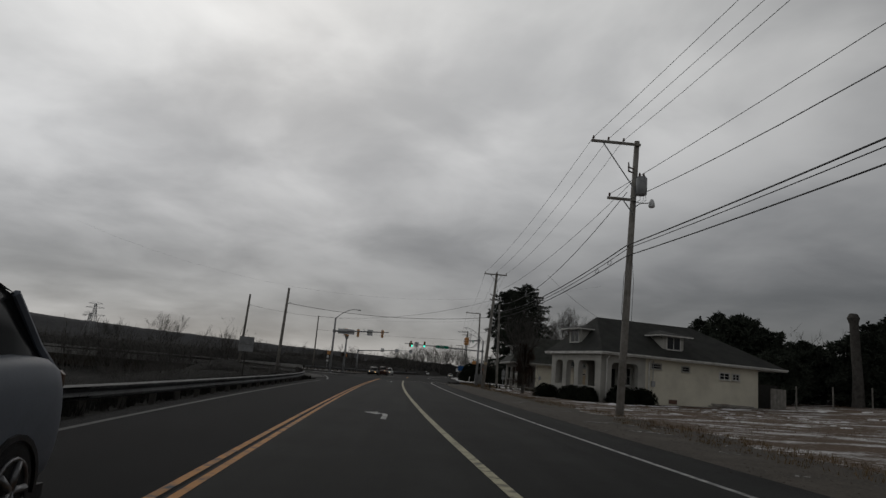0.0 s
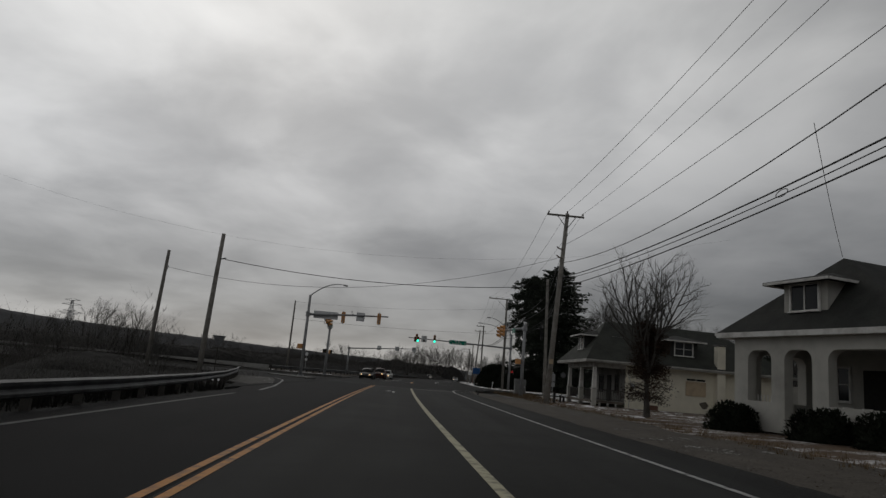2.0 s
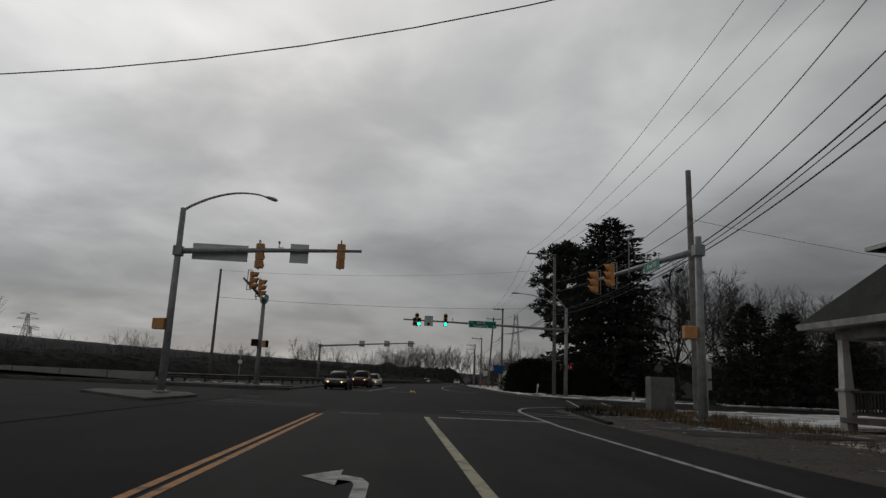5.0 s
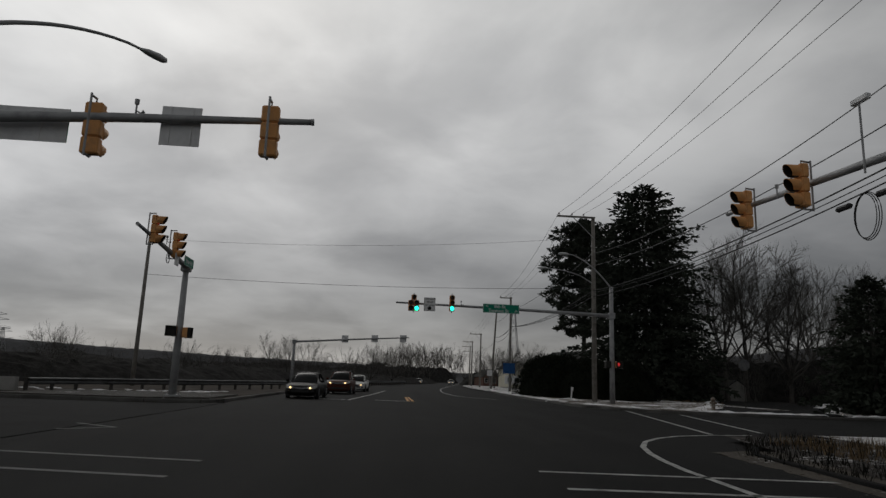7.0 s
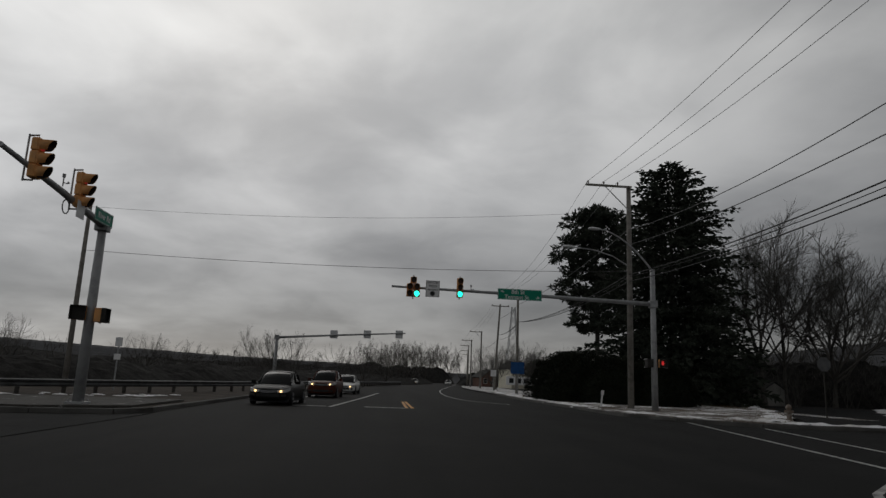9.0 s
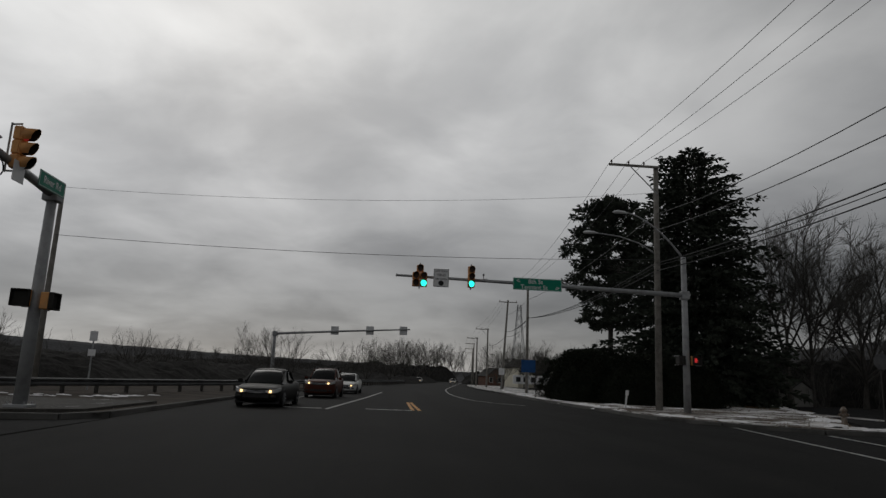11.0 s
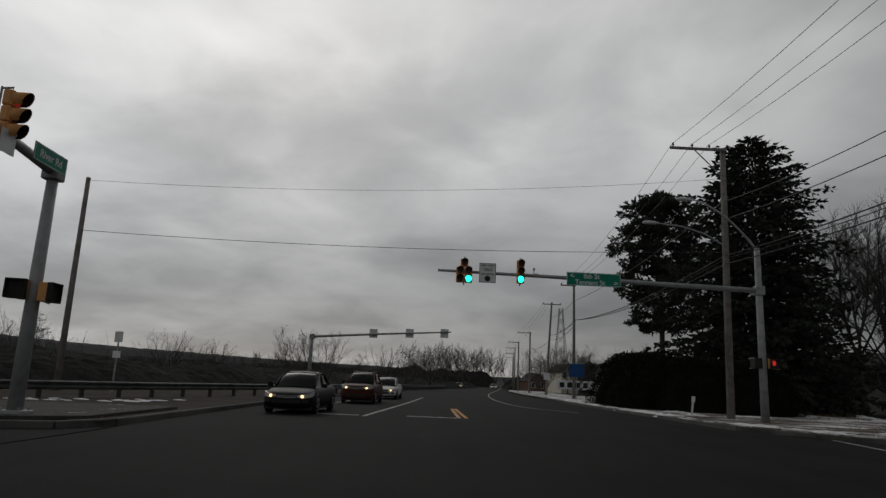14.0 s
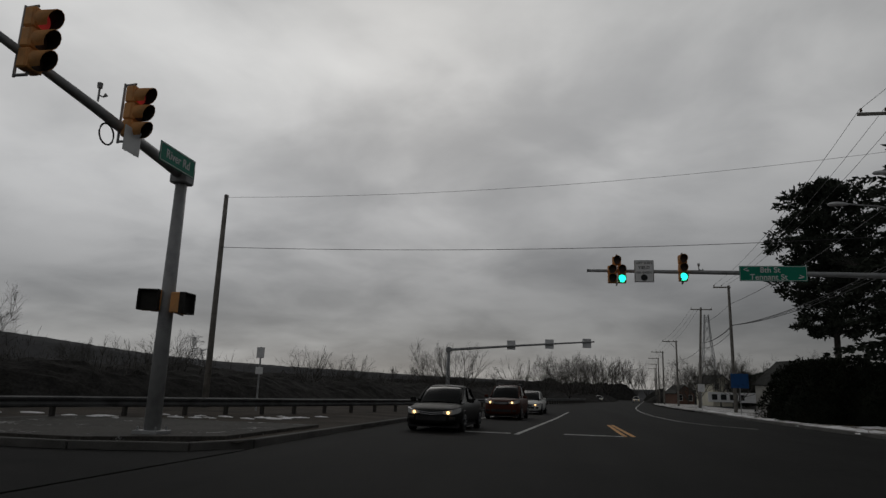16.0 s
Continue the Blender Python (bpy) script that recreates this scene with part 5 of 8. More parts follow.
def bungalow_arched():
    """Cream stucco bungalow with an arched porch; local x runs along its long side."""
    z0 = 0.25
    m = Matrix.Translation((16.05, 51.76, 0)) @ Matrix.Rotation(radians(17), 4, "Z")
    root = thing("house", m, "cream stucco bungalow with arched porch, dormers and dark shingle roof", "house", "bungalows")
    w0, w1, v1, top = 0.3, 15.1, 7.45, 3.78
    bm = bmesh.new()
    box(bm, ((4.0 + w1) / 2, v1 / 2, (z0 + top) / 2), (w1 - 4.0, v1, top - z0))
    part("wall", bm, STUCCO, root, "smooth cream stucco wall")
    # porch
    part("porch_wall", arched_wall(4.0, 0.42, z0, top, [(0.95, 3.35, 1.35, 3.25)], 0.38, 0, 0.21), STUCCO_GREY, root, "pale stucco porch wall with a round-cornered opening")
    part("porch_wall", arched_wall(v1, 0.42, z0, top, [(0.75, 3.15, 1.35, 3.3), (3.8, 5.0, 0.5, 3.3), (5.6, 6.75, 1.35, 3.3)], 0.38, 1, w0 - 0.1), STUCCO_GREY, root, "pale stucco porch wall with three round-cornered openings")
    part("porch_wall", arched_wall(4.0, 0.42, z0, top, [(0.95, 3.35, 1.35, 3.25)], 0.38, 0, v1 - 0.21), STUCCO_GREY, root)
    bm = bmesh.new()
    box(bm, (2.1, v1 / 2, 0.7), (3.6, v1 - 0.9, 0.3))
    part("porch_floor", bm, CONCRETE, root)
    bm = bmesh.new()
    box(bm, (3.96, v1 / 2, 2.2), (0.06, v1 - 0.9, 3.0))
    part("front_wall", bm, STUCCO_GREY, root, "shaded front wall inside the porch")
    for v, w in ((2.2, 1.0), (6.0, 1.1)):
        window(root, Matrix.Translation((3.9, v, 2.3)) @ Matrix.Rotation(radians(-90), 4, "Z"), w, 1.35, 2)
    bm = bmesh.new()
    box(bm, (3.9, 4.4, 1.85), (0.08, 0.95, 2.05), bevel=0.01)
    door = part("door", bm, DARK_ROOM, root, "dark front door")
    for v in (1.9, 2.6):
        bm = bmesh.new()
        box(bm, (w0 - 0.1, v, 1.35), (0.44, 0.05, 0.06))
        part("porch_rail", bm, WHITE_PAINT, root)
    for k in range(7):
        bm = bmesh.new()
        box(bm, (w0 + 0.1, 5.68 + 0.16 * k, 1.15), (0.03, 0.03, 0.9))
        part("baluster", bm, WHITE_PAINT, root)
    # roof
    part("roof", hip_roof(-0.35, 17.6, -0.65, v1 + 0.65, 2.15, 11.7, 4.2, 3.98, 7.0, 7.05), SHINGLE, root, "dark grey shingle hip roof")
    for kind, bm in eaves(-0.35, 17.6, -0.65, v1 + 0.65, 3.98):
        part(kind, bm, WHITE_PAINT, root)
    bm = bmesh.new()
    box(bm, (8.6, v1 / 2, 3.8), (17.6, v1 + 1.1, 0.04))
    part("soffit", bm, WHITE_PAINT, root)
    dormer(root, Matrix.Translation((6.95, 0.5, 4.6)), 2.0, 3.0, 1.2, STUCCO_GREY, 2, False)
    dormer(root, Matrix.Translation((0.28, 4.3, 4.65)) @ Matrix.Rotation(radians(-90), 4, "Z"), 1.9, 2.4, 1.2, STUCCO_GREY, 2, False)
    for u, w in ((4.95, 0.95), (7.75, 0.75)):
        window(root, Matrix.Translation((u, -0.02, 3.25)), w, 0.42, 1, STUCCO_GREY)
    for u, w, h in ((11.6, 1.0, 0.55), (12.75, 0.7, 0.5)):
        window(root, Matrix.Translation((u, -0.02, 3.0)), w, h, 2)
    for u in (6.6, 11.7):
        bm = bmesh.new()
        box(bm, (u, -0.02, 0.65), (0.75, 0.08, 0.32))
        part("cellar_vent", bm, BRICK, root, "dark brown cellar opening")
    for u, v in ((0.45, -0.1), (4.25, -0.1)):
        bm = bmesh.new()
        tube(bm, [(u, v - 0.45, 3.85), (u, v - 0.3, 3.7), (u, v - 0.02, 3.45), (u, v - 0.02, 0.4)], 0.05, 6)
        part("downspout", bm, WHITE_PAINT, root, "white downspout")
    bm = bmesh.new()
    box(bm, (4.65, -0.12, 1.9), (0.28, 0.18, 0.42), bevel=0.015)
    tube(bm, [(4.65, -0.08, 2.1), (4.65, -0.08, 3.7)], 0.03, 6)
    part("electric_meter", bm, STEEL, root)
    # lean-to at the back end: a solid block, its shade given by dark colour
    bm = bmesh.new()
    box(bm, (16.3, 2.5, 1.5), (2.3, 4.5, 2.3))
    part("back_porch", bm, DARK_ROOM, root, "back porch under the long eaves, a dark block coloured as its shade")
    return root


def bungalow_posted():
    """Boarded cream bungalow with a posted porch."""
    z0 = -0.1
    root = thing("house", (14.3, 81.0, 0), "boarded-up cream stucco bungalow with posted porch and peeling wall", "house", "bungalows")
    w1, v1, top = 14.3, 7.6, 3.25
    bm = bmesh.new()
    box(bm, ((2.45 + w1) / 2, v1 / 2, (z0 + top) / 2), (w1 - 2.45, v1, top - z0))
    part("wall", bm, STUCCO, root, "patchy cream stucco wall")
    bm = bmesh.new()
    box(bm, (1.2, v1 / 2, 0.42), (2.5, v1 - 0.1, 0.16), bevel=0.01)
    part("porch_floor", bm, BARE_RENDER, root)
    for v in (0.15, 3.75, 7.45):
        bm = bmesh.new()
        prism(bm, [(0.0, 0.0), (0.34, 0.0), (0.34, 1.3), (0.0, 1.3)], 1, v - 0.17, v + 0.17)
        part("pier", bm, STUCCO_GREY, root)
        bm = bmesh.new()
        box(bm, (0.17, v, 1.34), (0.46, 0.46, 0.09), bevel=0.01)
        part("pier_cap", bm, OLD_WHITE, root)
        bm = bmesh.new()
        a = [bm.verts.new((0.17 + sx * 0.15, v + sy * 0.15, 1.38)) for sx, sy in ((-1, -1), (1, -1), (1, 1), (-1, 1))]
        b = [bm.verts.new((0.17 + sx * 0.11, v + sy * 0.11, 2.92)) for sx, sy in ((-1, -1), (1, -1), (1, 1), (-1, 1))]
        for i in range(4):
            bm.faces.new((a[i], a[(i + 1) % 4], b[(i + 1) % 4], b[i]))
        part("post", bm, WHITE_PAINT, root, "white tapered porch post")
    bm = bmesh.new()
    box(bm, (0.17, v1 / 2, 3.08), (0.3, v1, 0.34))
    box(bm, (1.35, 0.15, 3.08), (2.2, 0.3, 0.335))
    box(bm, (1.35, v1 - 0.15, 3.08), (2.2, 0.3, 0.335))
    part("porch_beam", bm, OLD_WHITE, root)
    for a, b, along_x, at in ((0.4, 2.3, True, 0.15), (0.4, 2.3, True, 7.45), (0.4, 2.6, False, 0.17), (4.9, 7.2, False, 0.17)):
        bm = bmesh.new()
        for z, t in ((1.3, 0.07), (0.62, 0.06)):
            c, s = ((a + b) / 2, at, z), (b - a, 0.07, t)
            if not along_x:
                c, s = (at, (a + b) / 2, z), (0.07, b - a, t)
            box(bm, c, s)
        rail = part("porch_rail", bm, POST_DARK, root, "weathered dark porch rail")
        n = round((b - a) / 0.14)
        for k in range(1, n):
            p = a + (b - a) * k / n
            bm = bmesh.new()
            box(bm, (p, at, 0.96) if along_x else (at, p, 0.96), (0.035, 0.035, 0.62))
            part("baluster", bm, POST_DARK, rail)
    for x in (0.6, 1.2, 1.8):
        bm = bmesh.new()
        box(bm, (x, 0.1, 0.2), (0.12, 0.12, 0.35))
        part("porch_stump", bm, OLD_WHITE, root)
    # Front wall in a darker grey than the house: porch shade in the colour.
    bm = bmesh.new()
    box(bm, (2.42, v1 / 2, 1.85), (0.06, v1 - 0.2, 2.7))
    part("front_wall", bm, PORCH_GREY, root, "grey wall inside the porch, the porch shade put into its colour")
    for v, w in ((1.7, 0.85), (5.8, 1.1)):
        window(root, Matrix.Translation((2.37, v, 1.85)) @ Matrix.Rotation(radians(-90), 4, "Z"), w, 1.3, 2, POST_DARK)
    bm = bmesh.new()
    box(bm, (2.37, 3.7, 1.5), (0.07, 0.95, 2.0), bevel=0.01)
    part("door", bm, DARK_ROOM, root, "dark front door")
    part("roof", hip_roof(-0.75, w1 + 0.9, -0.75, v1 + 0.75, 1.9, 10.8, v1 / 2, 3.42, 6.68, 6.6), SHINGLE_GREEN, root, "mossy green-grey shingle hip roof")
    for kind, bm in eaves(-0.75, w1 + 0.9, -0.75, v1 + 0.75, 3.42):
        part(kind, bm, OLD_WHITE, root)
    bm = bmesh.new()
    box(bm, (w1 / 2 + 0.05, v1 / 2, 3.27), (w1 + 1.4, v1 + 1.2, 0.04))
    part("soffit", bm, OLD_WHITE, root)
    dormer(root, Matrix.Translation((6.9, 0.4, 4.2)), 2.1, 2.8, 1.2, SHINGLE, 2)
    dormer(root, Matrix.Translation((0.0, 3.6, 4.2)) @ Matrix.Rotation(radians(-90), 4, "Z"), 2.1, 2.2, 1.2, SHINGLE, 2)
    # boards, vents, chimney, bare render
    for u, w, h, z in ((7.7, 1.5, 1.05, 1.95), (11.6, 1.15, 0.95, 2.05)):
        bm = bmesh.new()
        box(bm, (u, -0.03, z), (w, 0.06, h), bevel=0.006)
        part("board", bm, BOARD, root, "plywood nailed over a window")
        for k in (-1, 1):
            bm = bmesh.new()
            box(bm, (u + k * w * 0.24, -0.02, z + h / 2 + 0.12), (w * 0.42, 0.06, 0.14))
            part("transom_pane", bm, WINDOW_GLASS, root)
    for u in (4.4,):
        bm = bmesh.new()
        box(bm, (u, -0.02, 0.32), (1.0, 0.07, 0.36))
        part("cellar_vent", bm, BRICK, root, "dark brown cellar opening")
    bm = bmesh.new()
    box(bm, (9.35, -0.3, 2.6), (0.6, 0.62, 5.2), bevel=0.02)
    part("chimney", bm, STUCCO, root, "cream rendered outside chimney")
    bm = bmesh.new()
    box(bm, (9.35, -0.3, 5.24), (0.72, 0.74, 0.12), bevel=0.02)
    part("chimney_cap", bm, CONCRETE, root)
    for cu, cz, r in ((12.6, 1.0, 0.85), (8.35, 0.85, 0.33)):
        bm = bmesh.new()
        rng = random.Random(int(cu * 10))
        ring = [bm.verts.new((cu + r * (1 + 0.3 * rng.uniform(-1, 1)) * math.cos(a * 0.4488), -0.012, cz + 0.8 * r * (1 + 0.3 * rng.uniform(-1, 1)) * math.sin(a * 0.4488))) for a in range(14)]
        bm.faces.new(ring)
        back = bmesh.ops.extrude_face_region(bm, geom=list(bm.faces))
        for v in back["geom"]:
            if isinstance(v, bmesh.types.BMVert):
                v.co.y += 0.03
        part("bare_render", bm, BARE_RENDER, root, "patch where the stucco has fallen off")
    bm = bmesh.new()
    tube(bm, [(2.6, -0.06, 3.2), (2.62, -0.06, 2.4), (2.9, -0.06, 1.9), (2.75, -0.06, 1.2), (2.7, -0.06, 0.2)], 0.02, 5)
    box(bm, (2.95, -0.1, 1.75), (0.25, 0.16, 0.4), bevel=0.01)
    part("electric_meter", bm, STEEL, root)
    bm = bmesh.new()
    box(bm, (14.8, 2.2, 1.4), (2.4, 4.0, 2.8))
    part("back_addition", bm, STUCCO_GREY, root)
    return root


bungalow_arched()
bungalow_posted()


def far_house(at, turn, w, d, h, wall, roof, label, windows=4):
    root = thing("house", Matrix.Translation(at) @ Matrix.Rotation(turn, 4, "Z"), label, "house", "far houses")
    bm = bmesh.new()
    box(bm, (0, 0, h / 2), (w, d, h))
    prism(bm, [(-w / 2, h), (w / 2, h), (0, h + w * 0.42)], 1, -d / 2, d / 2)
    part("wall", bm, wall, root)
    bm = bmesh.new()
    for s in (-1, 1):
        a = math.atan2(w * 0.42, w / 2)
        L = math.hypot(w * 0.42, w / 2) + 0.5
        box(bm, (s * (w / 4 + 0.1), 0, h + w * 0.21 + 0.0), (L, d + 0.6, 0.14), Matrix.Rotation(s * a, 4, "Y"))
    part("roof", bm, roof, root)
    for k in range(windows):
        window(root, Matrix.Translation((-w * 0.28 + (k % 2) * w * 0.56, -d / 2 - 0.03, 1.6 + 2.4 * (k // 2))), 0.9, 1.2, 1)
    return root


far_house((30.9, 246, 0), 0.2, 3.8, 8, 4.6, STUCCO, SHINGLE, "grey gabled house far up the road")
far_house((26.9, 262, 0), 0.2, 4.0, 7, 2.6, BRICK, SHINGLE, "low brick building far up the road", 2)
far_house((31.0, 194, 0), 0.3, 7.0, 11, 3.6, STUCCO_GREY, SHINGLE, "grey gabled house behind the hedge", 4)
root = thing("banner_wall", (27.6, 226, 0.55), "white trailer-long sign with heavy dark lettering", "sign")
bm = bmesh.new()
box(bm, (2.8, 0, 1.3), (9.5, 0.2, 1.7), bevel=0.02)
part("panel", bm, SIGN_WHITE, root)
for x, w in ((-0.9, 0.9), (0.6, 0.95), (2.1, 0.95), (3.6, 0.85)):
    bm = bmesh.new()
    box(bm, (x, -0.12, 1.3), (w, 0.03, 0.95))
    part("lettering_bar", bm, BLACK_PAINT, root)
shed = thing("garden_shed", Matrix.Translation((37.6, 153.5, 0.2)) @ Matrix.Scale(0.8, 4), "small pale shed by the trees", "shed")
bm = bmesh.new()
prism(bm, [(-1.2, 0), (1.2, 0), (1.2, 1.9), (0, 2.7), (-1.2, 1.9)], 1, -1.3, 1.3)
part("shed_wall", bm, PORCH_GREY, shed)
bm = bmesh.new()
box(bm, (0, -1.32, 0.95), (1.1, 0.05, 1.7))
part("shed_door", bm, PORCH_GREY, shed)
bm = bmesh.new()
for s in (-1, 1):
    box(bm, (s * 0.68, 0, 2.33), (1.62, 2.9, 0.08), Matrix.Rotation(s * 0.588, 4, "Y"))
part("shed_roof", bm, SHINGLE, shed)


def bollard(x, y, h):
    root = thing("bollard", (x, y, land(x, y)), "short dark weathered post before the porch", "post", "porch posts")
    bm = bmesh.new()
    tube(bm, [(0, 0, -0.2), (0, 0, h - 0.04), (0, 0, h)], [0.09, 0.085, 0.06], 10)
    part("post", bm, DARK_ROOM, root)
    bm = bmesh.new()
    tube(bm, [(0, 0, h * 0.7), (0, 0, h * 0.78)], 0.094, 10)
    part("band", bm, PLASTIC, root)


for x, y, h in ((11.3, 79.9, 0.8), (12.6, 83.6, 0.55), (13.1, 84.6, 0.45)):
    bollard(x, y, h)

# yard things beside the stucco bungalow
root = thing("plank_pile", (27.2, 53.2, land(27.2, 53.2)), "long weathered planks stacked along the house wall", "planks")
for k, (dx, dz, L) in enumerate(((0, 0.06, 5.2), (0.3, 0.06, 4.6), (0.1, 0.14, 4.9), (-0.2, 0.22, 4.2))):
    bm = bmesh.new()
    box(bm, (0, 0, 0), (L, 0.24, 0.07), bevel=0.008)
    part("plank", bm, POLE_WOOD, root, at=Matrix.Translation((dx, 0.22 * (k % 2), dz)) @ Matrix.Rotation(radians(17 + k), 4, "Z"))
root = thing("yard_fence", (31.2, 55.4, land(31.2, 55.4)), "weathered grey board fence panel behind the house", "fence")
for k in range(9):
    bm = bmesh.new()
    box(bm, (0.17 * k, 0.05 * k, 0.8), (0.15, 0.03, 1.7), bevel=0.006)
    part("board", bm, POLE_WOOD, root)
for z in (0.4, 1.3):
    bm = bmesh.new()
    tube(bm, [(-0.05, 0.05, z), (1.45, 0.47, z)], 0.04, 4)
    part("fence_rail", bm, POLE_WOOD, root)
for x, y in ((34.5, 57.5), (39.0, 59.5), (44.0, 61.5)):
    root = thing("fence_post", (x, y, land(x, y)), "thin weathered yard fence post", "fence post", "yard fence posts")
    bm = bmesh.new()
    tube(bm, [(0, 0, -0.3), (0, 0, 1.9)], [0.07, 0.06], 8)
    part("post", bm, POLE_WOOD, root)
octagon_sign = thing("stop_sign", (22.0, 122.6, 0.2), "octagonal road sign seen from its grey back on a post", "sign")
bm = bmesh.new()
tube(bm, [(0, 0.05, -0.2), (0, 0.05, 3.0)], 0.03, 8)
part("post", bm, POST_DARK, octagon_sign)
bm = bmesh.new()
prism(bm, [(0.37 * math.cos(radians(22.5 + 45 * k)), 2.65 + 0.37 * math.sin(radians(22.5 + 45 * k))) for k in range(8)], 1, -0.006, 0.006)
part("sign_plate", bm, SHADY_PLATE, octagon_sign)


# ---- trees and brush ----
def bare_tree_mesh(seed, height, wide=0.55, fork=0.3, leaders=5, side=7, twigs=6, trunk=0.2, rise=0.5):
    """A leafless tree: a trunk that parts into leaders at fork, limbs that bend up to the light, and fine twigs out to a rounded crown."""
    rng = random.Random(seed)
    wood, fine = ([], []), ([], [])

    def limb(p, d, length, r, pieces, n, store, lift, wander):
        """A bent tapering tube; gives its points."""
        verts, faces = store
        pts, b = [p], len(verts)
        for i in range(pieces + 1):
            u = d.cross(Vector((0.31, 0.87, 0.2))).normalized()
            v = u.cross(d)
            rr = r * (1 - 0.78 * i / pieces)
            for k in range(n):
                a = 2 * math.pi * k / n
                verts.append(p + rr * (math.cos(a) * u + math.sin(a) * v))
            if i == pieces:
                break
            for k in range(n):
                faces.append((b + i * n + k, b + i * n + (k + 1) % n, b + (i + 1) * n + (k + 1) % n, b + (i + 1) * n + k))
            p = p + d * length / pieces
            pts.append(p)
            d = (d + Vector((rng.uniform(-1, 1), rng.uniform(-1, 1), rng.uniform(-0.5, 0.8))) * wander + Vector((0, 0, lift))).normalized()
        return pts

    def off(d, lo, hi):
        """A way that leaves d by between lo and hi radians."""
        a, az = rng.uniform(lo, hi), rng.uniform(0, 2 * math.pi)
        s = d.cross(Vector((math.cos(az), math.sin(az), 0.2))).normalized()
        q = d * math.cos(a) + s * math.sin(a)
        if q.z < 0.05:
            q.z = 0.05 + 0.3 * rng.random()
        return q.normalized()

    def on(pts, f):
        f = min(0.999, f) * (len(pts) - 1)
        i = int(f)
        return pts[i].lerp(pts[i + 1], f - i), (pts[i + 1] - pts[i]).normalized()

    def twig(p, d, length, w):
        verts, faces = fine
        q = p + d * length * 0.55
        e = q + (d + Vector((rng.uniform(-0.5, 0.5), rng.uniform(-0.5, 0.5), rng.uniform(0, 0.6)))).normalized() * length * 0.45
        s = d.cross(Vector((rng.uniform(-1, 1), rng.uniform(-1, 1), 0.3))).normalized() * w
        b = len(verts)
        verts.extend((p - s, p + s, q + s * 0.6, q - s * 0.6, e))
        faces.extend(((b, b + 1, b + 2, b + 3), (b + 3, b + 2, b + 4)))

    H, R = height, height * wide * 0.5
    base = limb(Vector((0, 0, -0.3)), Vector((rng.uniform(-0.05, 0.05), rng.uniform(-0.05, 0.05), 1)).normalized(), H * fork + 0.3, trunk, 4, 8, wood, 0.0, 0.04)
    top = base[-1]
    lead = []
    for k in range(leaders):
        az = 2 * math.pi * (k + rng.uniform(-0.25, 0.25)) / leaders
        out = rng.uniform(0.35, 1.0) if k else 0.1
        f = rng.uniform(0.62, 1.0)
        d = Vector((math.cos(az) * out * R * 1.25, math.sin(az) * out * R * 1.25, H * (1 - fork) * rise)).normalized()
        L = math.hypot(R * out * 0.9, H * (1 - fork)) * rng.uniform(0.85, 1.0)
        lead.append((limb(on(base, f)[0] if k else top, d, L, trunk * rng.uniform(0.3, 0.44), 8, 6, wood, 0.075, 0.17), L, trunk * 0.5))
    for pts, L, r in lead:
        for i in range(side):
            f = 0.22 + 0.75 * (i + rng.random()) / side
            p, d = on(pts, f)
            l2 = L * (0.2 + 0.32 * (1 - f)) * rng.uniform(0.7, 1.3)
            two = limb(p, off(d, 0.45, 0.95), l2, max(0.024, r * (1 - 0.78 * f) * 0.7), 4, 4, fine, 0.1, 0.16)
            for j in range(side - 1):
                g = 0.2 + 0.78 * (j + rng.random()) / (side - 1)
                q, e = on(two, g)
                l3 = l2 * (0.25 + 0.35 * (1 - g)) * rng.uniform(0.7, 1.2) + 0.15
                three = limb(q, off(e, 0.4, 0.9), l3, 0.013, 2, 3, fine, 0.1, 0.2)
                for _ in range(twigs):
                    w, h = on(three, rng.uniform(0.15, 1.0))
                    twig(w, off(h, 0.2, 0.8), l3 * rng.uniform(0.35, 0.75) + 0.12, 0.006)
            for _ in range(twigs):
                w, h = on(two, rng.uniform(0.4, 1.0))
                twig(w, off(h, 0.2, 0.7), l2 * rng.uniform(0.2, 0.4) + 0.1, 0.007)
        for _ in range(twigs * 2):
            w, h = on(pts, rng.uniform(0.6, 1.0))
            twig(w, off(h, 0.2, 0.7), L * rng.uniform(0.06, 0.14) + 0.1, 0.008)
    tall = height / max(v.z for v in fine[0])
    out = []
    for name, (verts, faces), mat in (("trunk", wood, BARK), ("crown", fine, TWIG)):
        me = bpy.data.meshes.new(name)
        me.from_pydata([tuple(v * tall) for v in verts], [], faces)
        me.materials.append(mat)
        out.append(me)
    return out


BARE = [bare_tree_mesh(*a) for a in ((1, 10.0, 0.7, 0.28, 7, 10, 6, 0.19), (2, 10.0, 0.85, 0.2, 8, 10, 6, 0.20), (3, 10.0, 0.65, 0.3, 7, 10, 6, 0.18), (5, 10.0, 0.8, 0.15, 8, 10, 6, 0.19), (8, 10.0, 0.9, 0.22, 9, 10, 6, 0.20),
                                     (21, 10.0, 0.6, 0.34, 11, 7, 4, 0.22, 0.85), (31, 10.0, 0.9, 0.15, 8, 8, 7, 0.2), (32, 10.0, 1.0, 0.12, 8, 8, 7, 0.2), (33, 10.0, 0.75, 0.2, 8, 8, 7, 0.2),
                                     (41, 10.0, 0.8, 0.2, 6, 6, 3, 0.2), (42, 10.0, 0.95, 0.18, 7, 6, 3, 0.2), (44, 10.0, 0.7, 0.25, 6, 6, 3, 0.2))]


